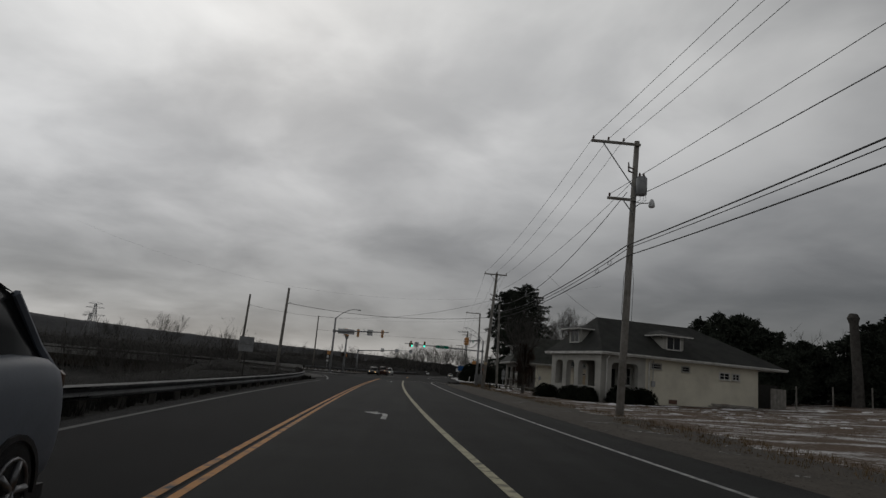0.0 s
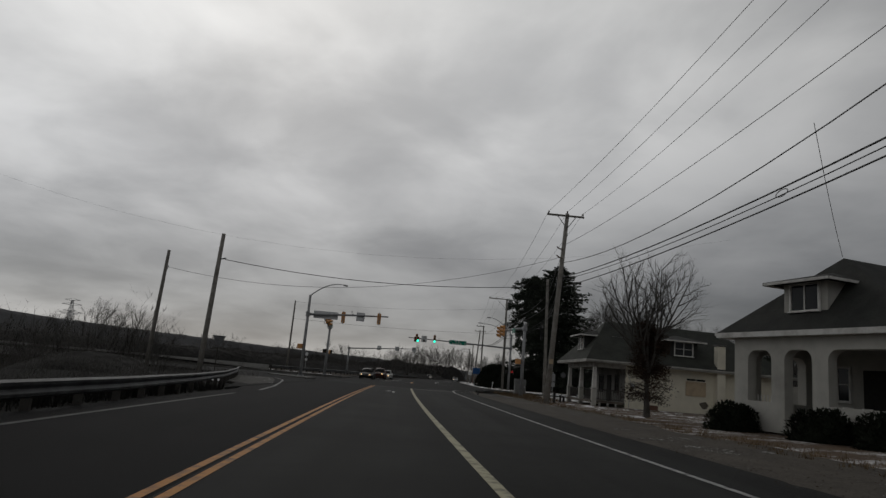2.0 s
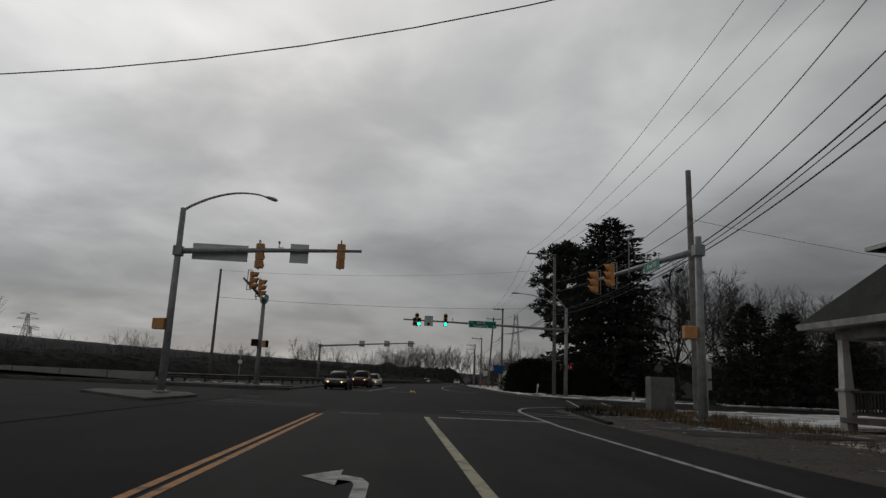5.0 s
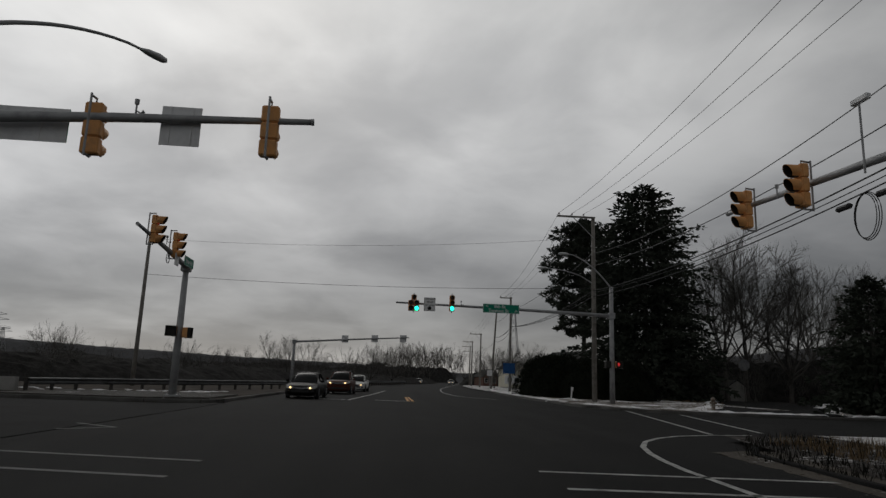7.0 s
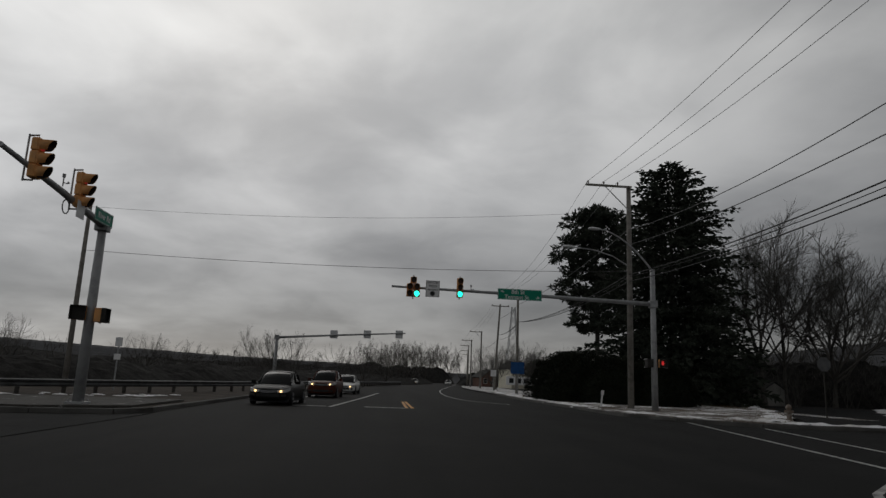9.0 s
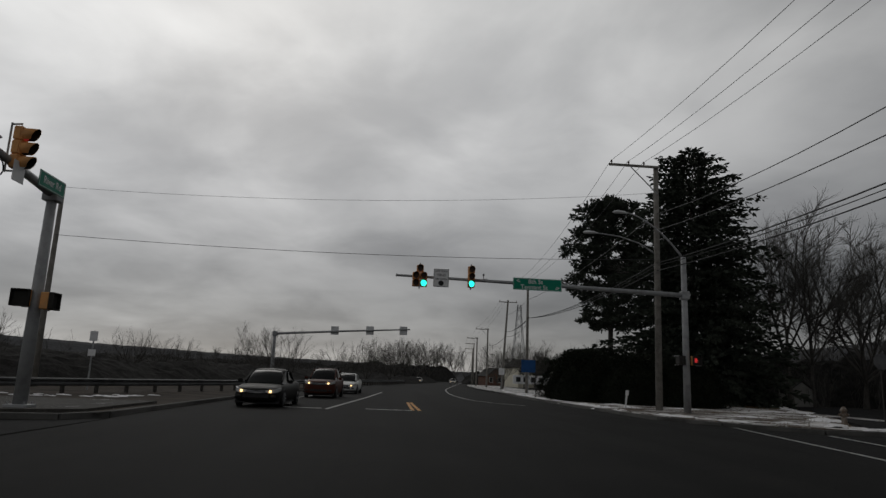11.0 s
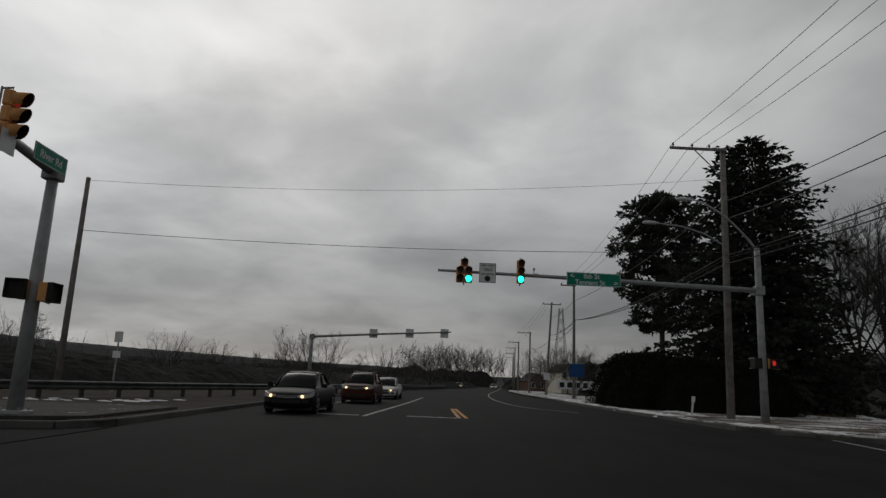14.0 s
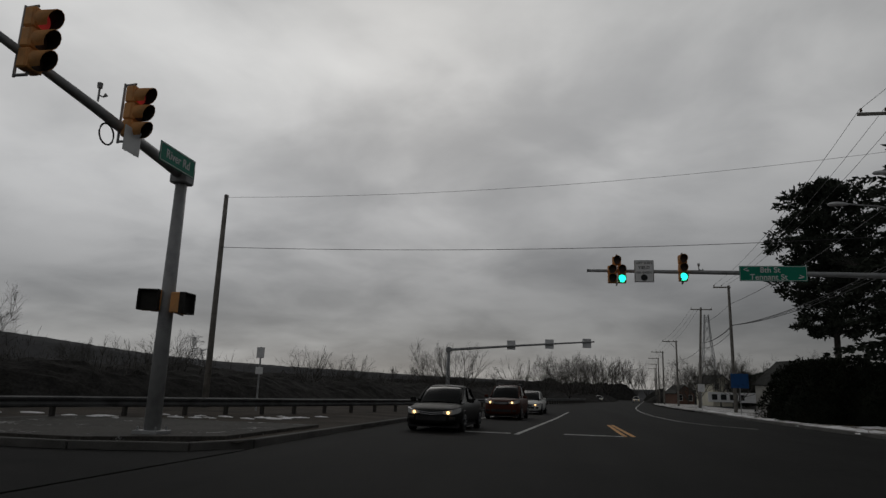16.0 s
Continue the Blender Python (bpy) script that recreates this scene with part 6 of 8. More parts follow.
def bare_tree(x, y, h, kind, turn, label="tall leafless deciduous tree", group="bare trees"):
    root = thing("tree", Matrix.Translation((x, y, land(x, y))) @ Matrix.Rotation(turn, 4, "Z") @ Matrix.Scale(h / 10.0, 4), label, "tree", group)
    part("trunk", BARE[kind][0], None, root)
    part("crown", BARE[kind][1], None, root)


def spray(verts, faces, p, d, size, rng):
    """A small flat fan of needles."""
    d = d.normalized()
    s = d.cross(Vector((rng.uniform(-0.5, 0.5), rng.uniform(-0.5, 0.5), 1))).normalized()
    b = len(verts)
    verts.extend((p, p + d * size * 0.45 + s * size * rng.uniform(0.14, 0.32), p + d * size, p + d * size * 0.5 - s * size * rng.uniform(0.14, 0.32)))
    faces.extend(((b, b + 1, b + 2), (b, b + 2, b + 3)))


def blade(verts, faces, p, d, length, width, rng):
    """A flat pointed spray of needles, creased along its middle."""
    d = d.normalized()
    s = d.cross(Vector((rng.uniform(-1, 1), rng.uniform(-1, 1), rng.uniform(-0.7, 0.7)))).normalized() * width
    m = p + d * length * rng.uniform(0.4, 0.6)
    b = len(verts)
    verts.extend((p, m + s, p + d * length, m - s))
    faces.extend(((b, b + 1, b + 2), (b, b + 2, b + 3)))


def spruce_meshes(seed, height, radius, bare=0.05, tiers=36, per=11, shape=0.42, droop=0.3, size=0.62, gap=0.3):
    """Trunk, and whorls of boughs that sag and lift at the tip, each with side sprays hung with needles."""
    rng = random.Random(seed)
    bm = bmesh.new()
    tube(bm, [(0, 0, -0.3), (0.04, 0, height * 0.5), (0, 0, height * 0.97)], [0.018 * height, 0.011 * height, 0.02], 8)
    trunk = finish("trunk", bm, BARK, True)
    verts, faces = [], []
    for t in range(tiers):
        k = bare + (0.985 - bare) * (t + rng.uniform(0.2, 0.8)) / tiers
        reach = radius * (1 - k) ** shape * min(1.0, (1 - k) / 0.14) ** 0.5 * rng.uniform(0.84, 1.1) + 0.15
        if k < bare + 0.08:
            reach *= 0.8 + 2.5 * (k - bare)
        turn = rng.uniform(0, 6.283)
        for b in range(per):
            az = turn + 2 * math.pi * (b + rng.uniform(-0.3, 0.3)) / per
            L = reach * rng.choice((1.0, 0.95, 0.88, 0.7, 1.14)) * rng.uniform(0.85, 1.05)
            out, side = Vector((math.cos(az), math.sin(az), 0)), Vector((-math.sin(az), math.cos(az), 0))
            up = 0.55 * k - 0.12
            base = k * height + rng.uniform(-0.25, 0.25)
            n = max(4, int(L / gap))
            for i in range(n):
                f = 0.12 + 0.88 * (i + rng.random()) / n
                spine = out * L * f + Vector((0, 0, base + L * (up * f - droop * f * f + 0.2 * max(0, f - 0.6))))
                half = (0.16 * L + 0.25) * (1.15 - f) * 1.5
                for sgn in (-1, 1):
                    w = rng.uniform(0.1, 1.0) * half
                    p = spine + side * sgn * w + Vector((0, 0, -0.18 * w + rng.uniform(-0.12, 0.08)))
                    d = out * rng.uniform(0.4, 1.0) + side * sgn * rng.uniform(0.1, 0.9) + Vector((0, 0, rng.uniform(-0.75, 0.35)))
                    z = size * rng.uniform(0.7, 1.25) * (1.05 - 0.35 * k)
                    blade(verts, faces, p, d, z, z * 0.22, rng)
                    blade(verts, faces, p, d + Vector((rng.uniform(-0.9, 0.9), rng.uniform(-0.9, 0.9), rng.uniform(-0.8, 0.2))), z * 0.85, z * 0.18, rng)
                z = size * rng.uniform(0.8, 1.2)
                blade(verts, faces, spine, out + Vector((rng.uniform(-0.3, 0.3), rng.uniform(-0.3, 0.3), rng.uniform(-0.2, 0.45))), z, z * 0.16, rng)
    for i in range(26):
        p = Vector((0, 0, height * (0.95 + 0.05 * i / 26)))
        blade(verts, faces, p, Vector((rng.uniform(-1, 1), rng.uniform(-1, 1), 1.2)), size * 0.8, size * 0.1, rng)
    me = bpy.data.meshes.new("crown")
    me.from_pydata([tuple(v) for v in verts], [], faces)
    return trunk, me


def pine_meshes(seed, height, radius, bare=0.3, clumps=640, per=38, ball=0.66):
    """A broad pine: a bare lower trunk, limbs, and round plumes of needles on a block-shaped crown."""
    rng = random.Random(seed)
    bm = bmesh.new()
    tube(bm, [(0, 0, -0.3), (0.15, 0.1, height * 0.35), (-0.1, 0, height * 0.7), (0.05, 0, height * 0.94)], [0.34, 0.28, 0.2, 0.06], 10)
    verts, faces = [], []
    for c in range(clumps):
        k = bare + (1 - bare) * rng.random() ** 0.9
        u = (k - bare) / (1 - bare)
        az = rng.uniform(0, 2 * math.pi)
        r = radius * (1 - abs(2 * u - 0.95) ** 4.0) ** 0.5 if abs(2 * u - 0.95) < 1 else 0.2
        r *= 0.92 + 0.5 * noise.noise((math.cos(az) * 1.9, math.sin(az) * 1.9, k * 8 + seed))
        f = rng.random() ** 0.45
        p = Vector((math.cos(az) * r * f, math.sin(az) * r * f, k * height + 0.5 * f - 0.3))
        if c % 14 == 0:
            tube(bm, [(0, 0, p.z - 0.5 - 0.25 * r * f), p * 0.55 + Vector((0, 0, 0.45 * p.z - 0.35)), p], [0.09, 0.06, 0.025], 5, False)
        s = ball * rng.uniform(0.7, 1.2)
        grow = Vector((math.cos(az) * 0.6, math.sin(az) * 0.6, 0.5))
        for _ in range(per):
            d = (Vector((rng.gauss(0, 1), rng.gauss(0, 1), rng.gauss(0, 0.8))).normalized() + grow * 0.5)
            q = p + Vector((rng.uniform(-1, 1), rng.uniform(-1, 1), rng.uniform(-0.6, 0.6))) * s * 0.65
            blade(verts, faces, q, d, s * rng.uniform(0.6, 1.0), s * 0.15, rng)
    trunk = finish("trunk", bm, BARK, True)
    me = bpy.data.meshes.new("crown")
    me.from_pydata([tuple(v) for v in verts], [], faces)
    return trunk, me


def conifer(x, y, meshes, mat, label, turn=0.0, scale=1.0, group="conifers"):
    root = thing("tree", Matrix.Translation((x, y, land(x, y))) @ Matrix.Rotation(turn, 4, "Z") @ Matrix.Scale(scale, 4), label, "tree", group)
    trunk, crown = meshes
    if not crown.materials:
        crown.materials.append(mat)
    part("trunk", trunk, None, root)
    part("crown", crown, None, root)


conifer(26.9, 150.5, spruce_meshes(11, 22.6, 8.5, 0.04, 42, 12), NEEDLE, "tall dark spruce at the street corner")
conifer(26.4, 171, pine_meshes(12, 23.4, 5.0, 0.32), NEEDLE, "dark broad-topped pine beside the spruce")
SMALL_FIR = spruce_meshes(13, 8.0, 3.6, 0.02, 24, 11, 0.6, 0.25, 0.45, 0.32)
conifer(28.6, 120.2, SMALL_FIR, NEEDLE, "dense dark fir by the side street")
conifer(32.4, 121.2, SMALL_FIR, NEEDLE, "dense dark fir by the side street", 2.0, 0.95)
conifer(36.8, 120.4, SMALL_FIR, NEEDLE, "dense dark fir by the side street", 4.0, 0.9)
FIR = spruce_meshes(14, 11.0, 4.2, 0.05, 28, 11, 0.5, 0.2, 0.55, 0.36)
for x, y, s, a in ((37, 82, 0.9, 1.0), (44, 92, 1.05, 2.0), (52, 98, 1.0, 4.0), (47, 66, 0.75, 3.0), (54, 74, 0.8, 5.0), (60, 62, 0.8, 0.4), (40, 104, 0.8, 3.3), (66, 88, 1.1, 1.5)):
    conifer(x, y, FIR, NEEDLE, "dark conifer behind the houses", a, s)
BROAD_FIR = pine_meshes(16, 7.0, 3.2, 0.03, 420, 32, 0.6)
for i in range(14):
    conifer(33.5 + 2.7 * i, 73 + 4.5 * math.sin(i * 2.3) - 0.35 * i, BROAD_FIR, NEEDLE, "broad dark evergreen at the edge of the yard", 1.7 * i, 0.8 + 0.2 * math.sin(i * 1.7))
YARD_PINE = pine_meshes(17, 9.5, 3.6, 0.1, 520, 32, 0.62)
for x, y, s, a in ((39.5, 77.5, 1.0, 0.3), (43.0, 78.5, 0.85, 2.0)):
    conifer(x, y, YARD_PINE, NEEDLE, "tall bushy pine behind the stucco house", a, s)
for x, y, s in ((44, 131, 0.8), (50, 126, 0.75), (56, 134, 0.9), (47, 145, 0.8), (63, 128, 0.8)):
    conifer(x, y, BROAD_FIR, NEEDLE, "broad dark evergreen beside the lot", x, s)
# broken-off trunk at the edge of the yard
snag = thing("dead_trunk", (44.5, 64.2, land(44.5, 64.2)), "tall broken-off dead tree trunk in the yard", "tree trunk")
bm = bmesh.new()
tube(bm, [(0, 0, -0.3), (0.05, 0, 2.5), (-0.05, 0.05, 5.2), (-0.2, 0, 8.2)], [0.6, 0.46, 0.42, 0.4], 12)
part("trunk", bm, BARK, snag)
bm = bmesh.new()
tube(bm, [(-0.2, 0, 8.0), (-0.25, 0, 8.5), (-0.22, 0, 8.9)], [0.42, 0.56, 0.36], 10)
part("splintered_top", bm, BARK, snag)
# street tree before the boarded house, its dead leaves still on the lower boughs
root = thing("tree", (12.55, 65.0, land(12.55, 65.0)), "bare street tree with dead brown leaves on its lower boughs", "tree", "bare trees")
part("trunk", BARE[5][0], None, root, at=Matrix.Scale(0.86, 4))
part("crown", BARE[5][1], None, root, at=Matrix.Scale(0.86, 4))
rng = random.Random(61)
verts, faces, bm = [], [], bmesh.new()
for b in range(84):
    az, z = rng.uniform(0, 2 * math.pi), rng.uniform(0.85, 4.5)
    L = rng.uniform(0.8, 1.3) * (1.15 if z < 2.2 else 0.78) * (1.0 if z < 3.8 else 0.8)
    out = Vector((math.cos(az), math.sin(az), 0))
    tube(bm, [(0, 0, z), out * L * 0.5 + Vector((0, 0, z + 0.15)), out * L + Vector((0, 0, z + 0.05))], [0.02, 0.012, 0.004], 4, False)
    for _ in range(210 if z > 2.0 else 90):
        f = rng.random() ** 0.8
        p = out * L * f + Vector((rng.uniform(-0.22, 0.22), rng.uniform(-0.22, 0.22), z + 0.12 - 0.12 * f + rng.uniform(-0.25, 0.16)))
        blade(verts, faces, p, Vector((rng.uniform(-1, 1), rng.uniform(-1, 1), rng.uniform(-1.2, 0.3))), rng.uniform(0.06, 0.11), 0.024, rng)
part("lower_boughs", bm, BARK, root)
me = bpy.data.meshes.new("dead_leaves")
me.from_pydata([tuple(v) for v in verts], [], faces)
me.materials.append(DEAD_LEAF)
part("dead_leaves", me, None, root, "clinging rust-brown leaves")


def bush_mesh(seed, rx, ry, h, size, n, mat):
    """A clipped shrub: leaf fans over an uneven dome, and some inside."""
    rng = random.Random(seed)
    verts, faces = [], []
    for _ in range(n):
        az, u = rng.uniform(0, 2 * math.pi), rng.random()
        el = math.asin(u)
        out = Vector((math.cos(az) * math.cos(el), math.sin(az) * math.cos(el), math.sin(el)))
        lump = 1 + 0.16 * noise.noise((out * 2.2 + Vector((seed, 0, 0)))) + 0.06 * rng.uniform(-1, 1)
        k = rng.choice((1.0, 1.0, 0.85)) * lump
        p = Vector((out.x * rx * k, out.y * ry * k, out.z * h * k))
        d = out + Vector((rng.uniform(-1, 1), rng.uniform(-1, 1), rng.uniform(-0.6, 0.9)))
        spray(verts, faces, p, d, size * rng.uniform(0.6, 1.2), rng)
    me = bpy.data.meshes.new("leaves")
    me.from_pydata([tuple(v) for v in verts], [], faces)
    me.materials.append(mat)
    bm = bmesh.new()
    bmesh.ops.create_icosphere(bm, subdivisions=3, radius=1.0)
    for v in bm.verts:
        v.co = Vector((v.co.x * rx * 0.9, v.co.y * ry * 0.9, max(-0.1, v.co.z) * h * 0.9)) * (1 + 0.12 * noise.noise(v.co * 2.2 + Vector((seed, 0, 0))))
    return me, finish("inner_growth", bm, mat, True)


def bush(x, y, meshes, label, turn=0.0, scale=1.0, group="bushes"):
    root = thing("bush", Matrix.Translation((x, y, land(x, y) - 0.05)) @ Matrix.Rotation(turn, 4, "Z") @ Matrix.Scale(scale, 4), label, "bush", group)
    part("leaves", meshes[0], None, root)
    part("inner_growth", meshes[1], None, root)


ROUND = bush_mesh(21, 1.1, 0.8, 1.05, 0.16, 2600, HEDGE_LEAF)
for u, v, s in ((-0.9, 6.6, 1.0), (-0.9, 2.6, 1.0), (-0.8, 0.6, 1.0), (1.2, -0.95, 1.15), (3.0, -0.95, 1.1)):
    c, sn = math.cos(radians(17)), math.sin(radians(17))
    bush(16.05 + u * c - v * sn, 51.76 + u * sn + v * c, ROUND, "clipped dark evergreen bush before the porch", v, s, "porch bushes")
HEDGE = bush_mesh(22, 2.9, 3.5, 3.9, 0.22, 15000, HEDGE_LEAF)
for x, y, s, a in ((15.6, 143.5, 0.95, 0.2), (17.6, 140.0, 0.85, 1.2), (16.6, 149.5, 1.0, 2.1), (20.5, 138.5, 0.8, 2.9)):
    bush(x, y, HEDGE, "overgrown dark evergreen hedge clump at the verge", a, s, "hedge clumps")

for x, y, h, k, a in ((36.3, 152, 19.8, 0, 0.2), (39.0, 153, 17.2, 2, 1.3), (55, 152, 15.0, 3, 2.2), (60, 158, 16, 4, 3.0), (66, 150, 15, 2, 4.0), (34.5, 163, 17, 3, 5.0),
                      (72, 160, 17, 1, 0.9), (80, 150, 15, 3, 2.3), (66, 140, 13, 0, 3.3), (90, 165, 16, 0, 1.2), (58, 170, 17, 2, 1.9),
                      (43.6, 152.5, 17.0, 4, 2.6)):
    bare_tree(x, y, h, k, a)
for x, y, h, k, a in ((-12.4, 170, 6.8, 7, 0.4), (-31, 150, 5.2, 10, 2.4), (-19.3, 150, 4.3, 10, 0.7), (-17.6, 151, 3.9, 9, 1.9), (-15.9, 150, 4.0, 11, 4.0), (-7.6, 152, 5.2, 10, 1.2), (-36, 158, 5.6, 9, 0.7), (-52, 150, 9.5, 7, 3.7), (-5.7, 190, 6.2, 10, 2.0), (-2.5, 205, 7.5, 6, 3.1), (1.5, 214, 8.5, 7, 0.2), (20, 205, 8, 8, 1.1), (24, 200, 7, 6, 2.2), (33, 190, 8, 7, 0.5), (30, 236, 10, 8, 2.5), (-90, 215, 9, 6, 1.0), (27, 252, 9, 7, 0.3)):
    bare_tree(x, y, h, k, a, "small leafless tree beside the far road")


for i, (x, y, h) in enumerate(((-1, 246, 8), (2.8, 254, 11.5), (5.6, 280, 12.5), (8.6, 304, 14.5), (12, 332, 15.5), (16, 360, 17), (20.5, 395, 18.5), (0.5, 290, 11.5), (7.0, 330, 14.5), (18, 426, 20), (24, 428, 21), (30, 426, 21), (36, 428, 20), (41, 430, 16), (47, 426, 14), (56, 428, 15), (33, 432, 20), (27, 431, 21))):
    bare_tree(x, y, h, 9 + i % 3, 1.3 * i, "tall leafless tree of the far roadside woods", "far roadside trees")
for x, y, k in ((36, 242, 0.9), (40, 236, 1.0), (45, 240, 0.9), (34, 262, 0.8)):
    conifer(x, y, BROAD_FIR, NEEDLE, "dark evergreen among the far houses", x, k)


def woods(name, label, spots, seed, lo, hi, wide=0.9):
    """Far woods: many small leafless trees in one mesh."""
    rng = random.Random(seed)
    verts, faces = [], []

    def strip(p, q, r):
        d = q - p
        s = Vector((d.y + 0.3 * abs(d.z), -d.x + 0.1 * d.z, 0.02)).normalized() * r
        b = len(verts)
        verts.extend((p - s, p + s, q))
        faces.append((b, b + 1, b + 2))

    for x, y, z in spots:
        h = rng.uniform(lo, hi)
        base = Vector((x, y, z - 0.3))
        strip(base, base + Vector((rng.uniform(-0.6, 0.6), rng.uniform(-0.6, 0.6), h * 0.92)), 0.01 * h)
        for _ in range(30):
            f = rng.uniform(0.15, 0.8)
            p = base + Vector((0, 0, h * f))
            a, L = rng.uniform(0, 6.283), h * (0.16 + 0.3 * math.sin(math.pi * min(1, 1.15 - f))) * rng.uniform(0.6, 1.0)
            q = p + Vector((math.cos(a) * wide, math.sin(a) * wide, rng.uniform(0.5, 1.3))).normalized() * L
            strip(p, q, 0.007 * h)
            for _ in range(6):
                g = rng.uniform(0.3, 0.95)
                w = p.lerp(q, g)
                strip(w, w + Vector((rng.uniform(-1, 1), rng.uniform(-1, 1), rng.uniform(0.0, 1.1))) * L * 0.38, 0.0035 * h)
    me = bpy.data.meshes.new(name)
    me.from_pydata([tuple(v) for v in verts], [], faces)
    me.materials.append(TWIG)
    tagged(new(name, me), label, "woods", kind="stuff")


def scatter(seed, n, x0, x1, y0, y1, keep=lambda x, y: True):
    rng = random.Random(seed)
    out = []
    while len(out) < n:
        x, y = rng.uniform(x0, x1), rng.uniform(y0, y1)
        if keep(x, y):
            out.append((x, y, land(x, y)))
    return out


def shrubs(name, label, spots, seed, lo, hi):
    """Brush: many-stemmed leafless shrubs in one mesh."""
    rng = random.Random(seed)
    verts, faces = [], []

    def strip(p, q, r):
        d = q - p
        s = Vector((d.y + 0.4 * abs(d.z), -d.x + 0.15 * d.z, 0.02)).normalized() * r
        b = len(verts)
        verts.extend((p - s, p + s, q))
        faces.append((b, b + 1, b + 2))

    for x, y, z in spots:
        h = rng.uniform(lo, hi)
        for _ in range(7):
            a, lean = rng.uniform(0, 6.283), rng.uniform(0.15, 0.75)
            p = Vector((x + rng.uniform(-0.4, 0.4), y + rng.uniform(-0.4, 0.4), z - 0.2))
            L = h * rng.uniform(0.6, 1.05)
            d = Vector((math.cos(a) * lean, math.sin(a) * lean, 1.0)).normalized()
            m = p + d * L * 0.55
            q = m + (d + Vector((rng.uniform(-0.5, 0.5), rng.uniform(-0.5, 0.5), rng.uniform(-0.5, 0.2)))).normalized() * L * 0.45
            strip(p, m + (m - p) * 0.15, 0.0085 * h)
            strip(m, q, 0.006 * h)
            for _ in range(9):
                f = rng.uniform(0.25, 1.0)
                w = p.lerp(m, f / 0.55) if f < 0.55 else m.lerp(q, (f - 0.55) / 0.45)
                e = w + (d + Vector((rng.uniform(-1.2, 1.2), rng.uniform(-1.2, 1.2), rng.uniform(-0.4, 0.6)))).normalized() * L * rng.uniform(0.15, 0.36)
                strip(w, e, 0.0048 * h)
                for _ in range(3):
                    u = w.lerp(e, rng.uniform(0.3, 0.95))
                    strip(u, u + Vector((rng.uniform(-1, 1), rng.uniform(-1, 1), rng.uniform(-0.2, 1.1))) * L * 0.12, 0.0035 * h)
    me = bpy.data.meshes.new(name)
    me.from_pydata([tuple(v) for v in verts], [], faces)
    me.materials.append(TWIG)
    tagged(new(name, me), label, "brush", kind="stuff")


def thicket(label, points, height, depth, seed):
    """The dense lower growth of a thicket: a long ragged hump that runs out at both ends."""
    bm = bmesh.new()
    pts = [Vector((*p, 0)) for p in points]
    line, far = [], depth > 11
    for a, b in zip(pts, pts[1:]):
        n = max(2, round((b - a).length / (0.9 if far else 0.5)))
        d = (b - a).normalized()
        line += [(a.lerp(b, i / n), Vector((d.y, -d.x, 0))) for i in range(n)]
    rows = []
    for i, (p, s) in enumerate(line):
        end = min(1.0, (i + 0.02) / 8, (len(line) - 1 - i + 0.02) / 8)
        row = []
        for k in range(25):
            f = k / 24
            q = p + s * depth * (f - 0.5) * (1 + 0.3 * noise.noise((p.x * 0.15, p.y * 0.15, seed)))
            hump = max(0.0, math.sin(math.pi * f)) ** 0.8
            v = 0.85 + 0.22 * noise.noise((q.x * 0.13, q.y * 0.13, seed)) + 0.12 * noise.noise((q.x * 0.6, q.y * 0.6, seed)) + 0.1 * noise.noise((q.x * 2.3, q.y * 2.3, seed))
            row.append((q.x, q.y, land(q.x, q.y) - 0.25 + height * hump * end ** 0.5 * max(0.1, v)))
        rows.append(row)
    quads(bm, rows)
    single("undergrowth", bm, THICKET, label, "brush", kind="stuff", smooth=False)


# brush on the bank, and beyond the side street
thicket("low dark undergrowth in the hollow", [(-16, 66), (-19, 76), (-22, 86), (-25, 92)], 1.4, 7, 2.0)
shrubs("brush", "tall leafless brush in the hollow before the bridge", scatter(31, 52, -40, -20, 82, 92.5), 31, 4.2, 6.2)
shrubs("brush", "low scrub on the bank behind the guard rail", scatter(38, 340, -24, -8.5, 50, 82, lambda x, y: x < edge_left(y) - 3.2), 38, 0.5, 1.3)
shrubs("brush", "low leafless brush in the hollow", scatter(30, 160, -60, -10, 5, 92, lambda x, y: x < edge_left(y) - 9), 30, 1.0, 2.2)
WEST_BRUSH = [(-150, 122), (-60, 121), (-31, 122), (-23, 126), (-18.5, 136), (-15.5, 150), (-13, 165), (-10, 182), (-6, 204), (-1, 226), (4, 250), (11, 290), (16, 330)]
thicket("dense dark undergrowth behind the far guard rail", WEST_BRUSH, 1.9, 7, 3.0)
thicket("dense dark undergrowth behind the far guard rail", [(x - 9, y + 9) for x, y in WEST_BRUSH], 2.3, 12, 4.0)
shrubs("brush", "leafless brush beyond the bridge", scatter(32, 420, -100, -19, 121, 180, lambda x, y: x < edge_left(y) - 14 and y < 150 - 0.15 * x), 32, 1.8, 3.6)
shrubs("brush", "leafless brush behind the far guard rail", scatter(33, 220, -50, 8, 146, 330, lambda x, y: edge_left(y) - 26 < x < edge_left(y) - 8), 33, 1.8, 3.6)
woods("woods", "far leafless woods round the bend", scatter(34, 150, -75, 30, 290, 430, lambda x, y: not edge_left(y) - 4 < x < edge_right(y) + 4), 34, 5, 9)
thicket("dark undergrowth where the road is lost to sight", [(-20, 424), (20, 424), (37, 426)], 8.5, 14, 9.0)
thicket("dark undergrowth where the road is lost to sight", [(39, 427), (60, 428), (90, 424)], 5.5, 14, 9.5)
thicket("dark undergrowth of the far woods", [(-90, 330), (-40, 335), (0, 345), (18, 352)], 5.5, 14, 5.0)
thicket("dark undergrowth of the far woods", [(30, 300), (46, 330), (58, 380)], 5.0, 14, 6.0)
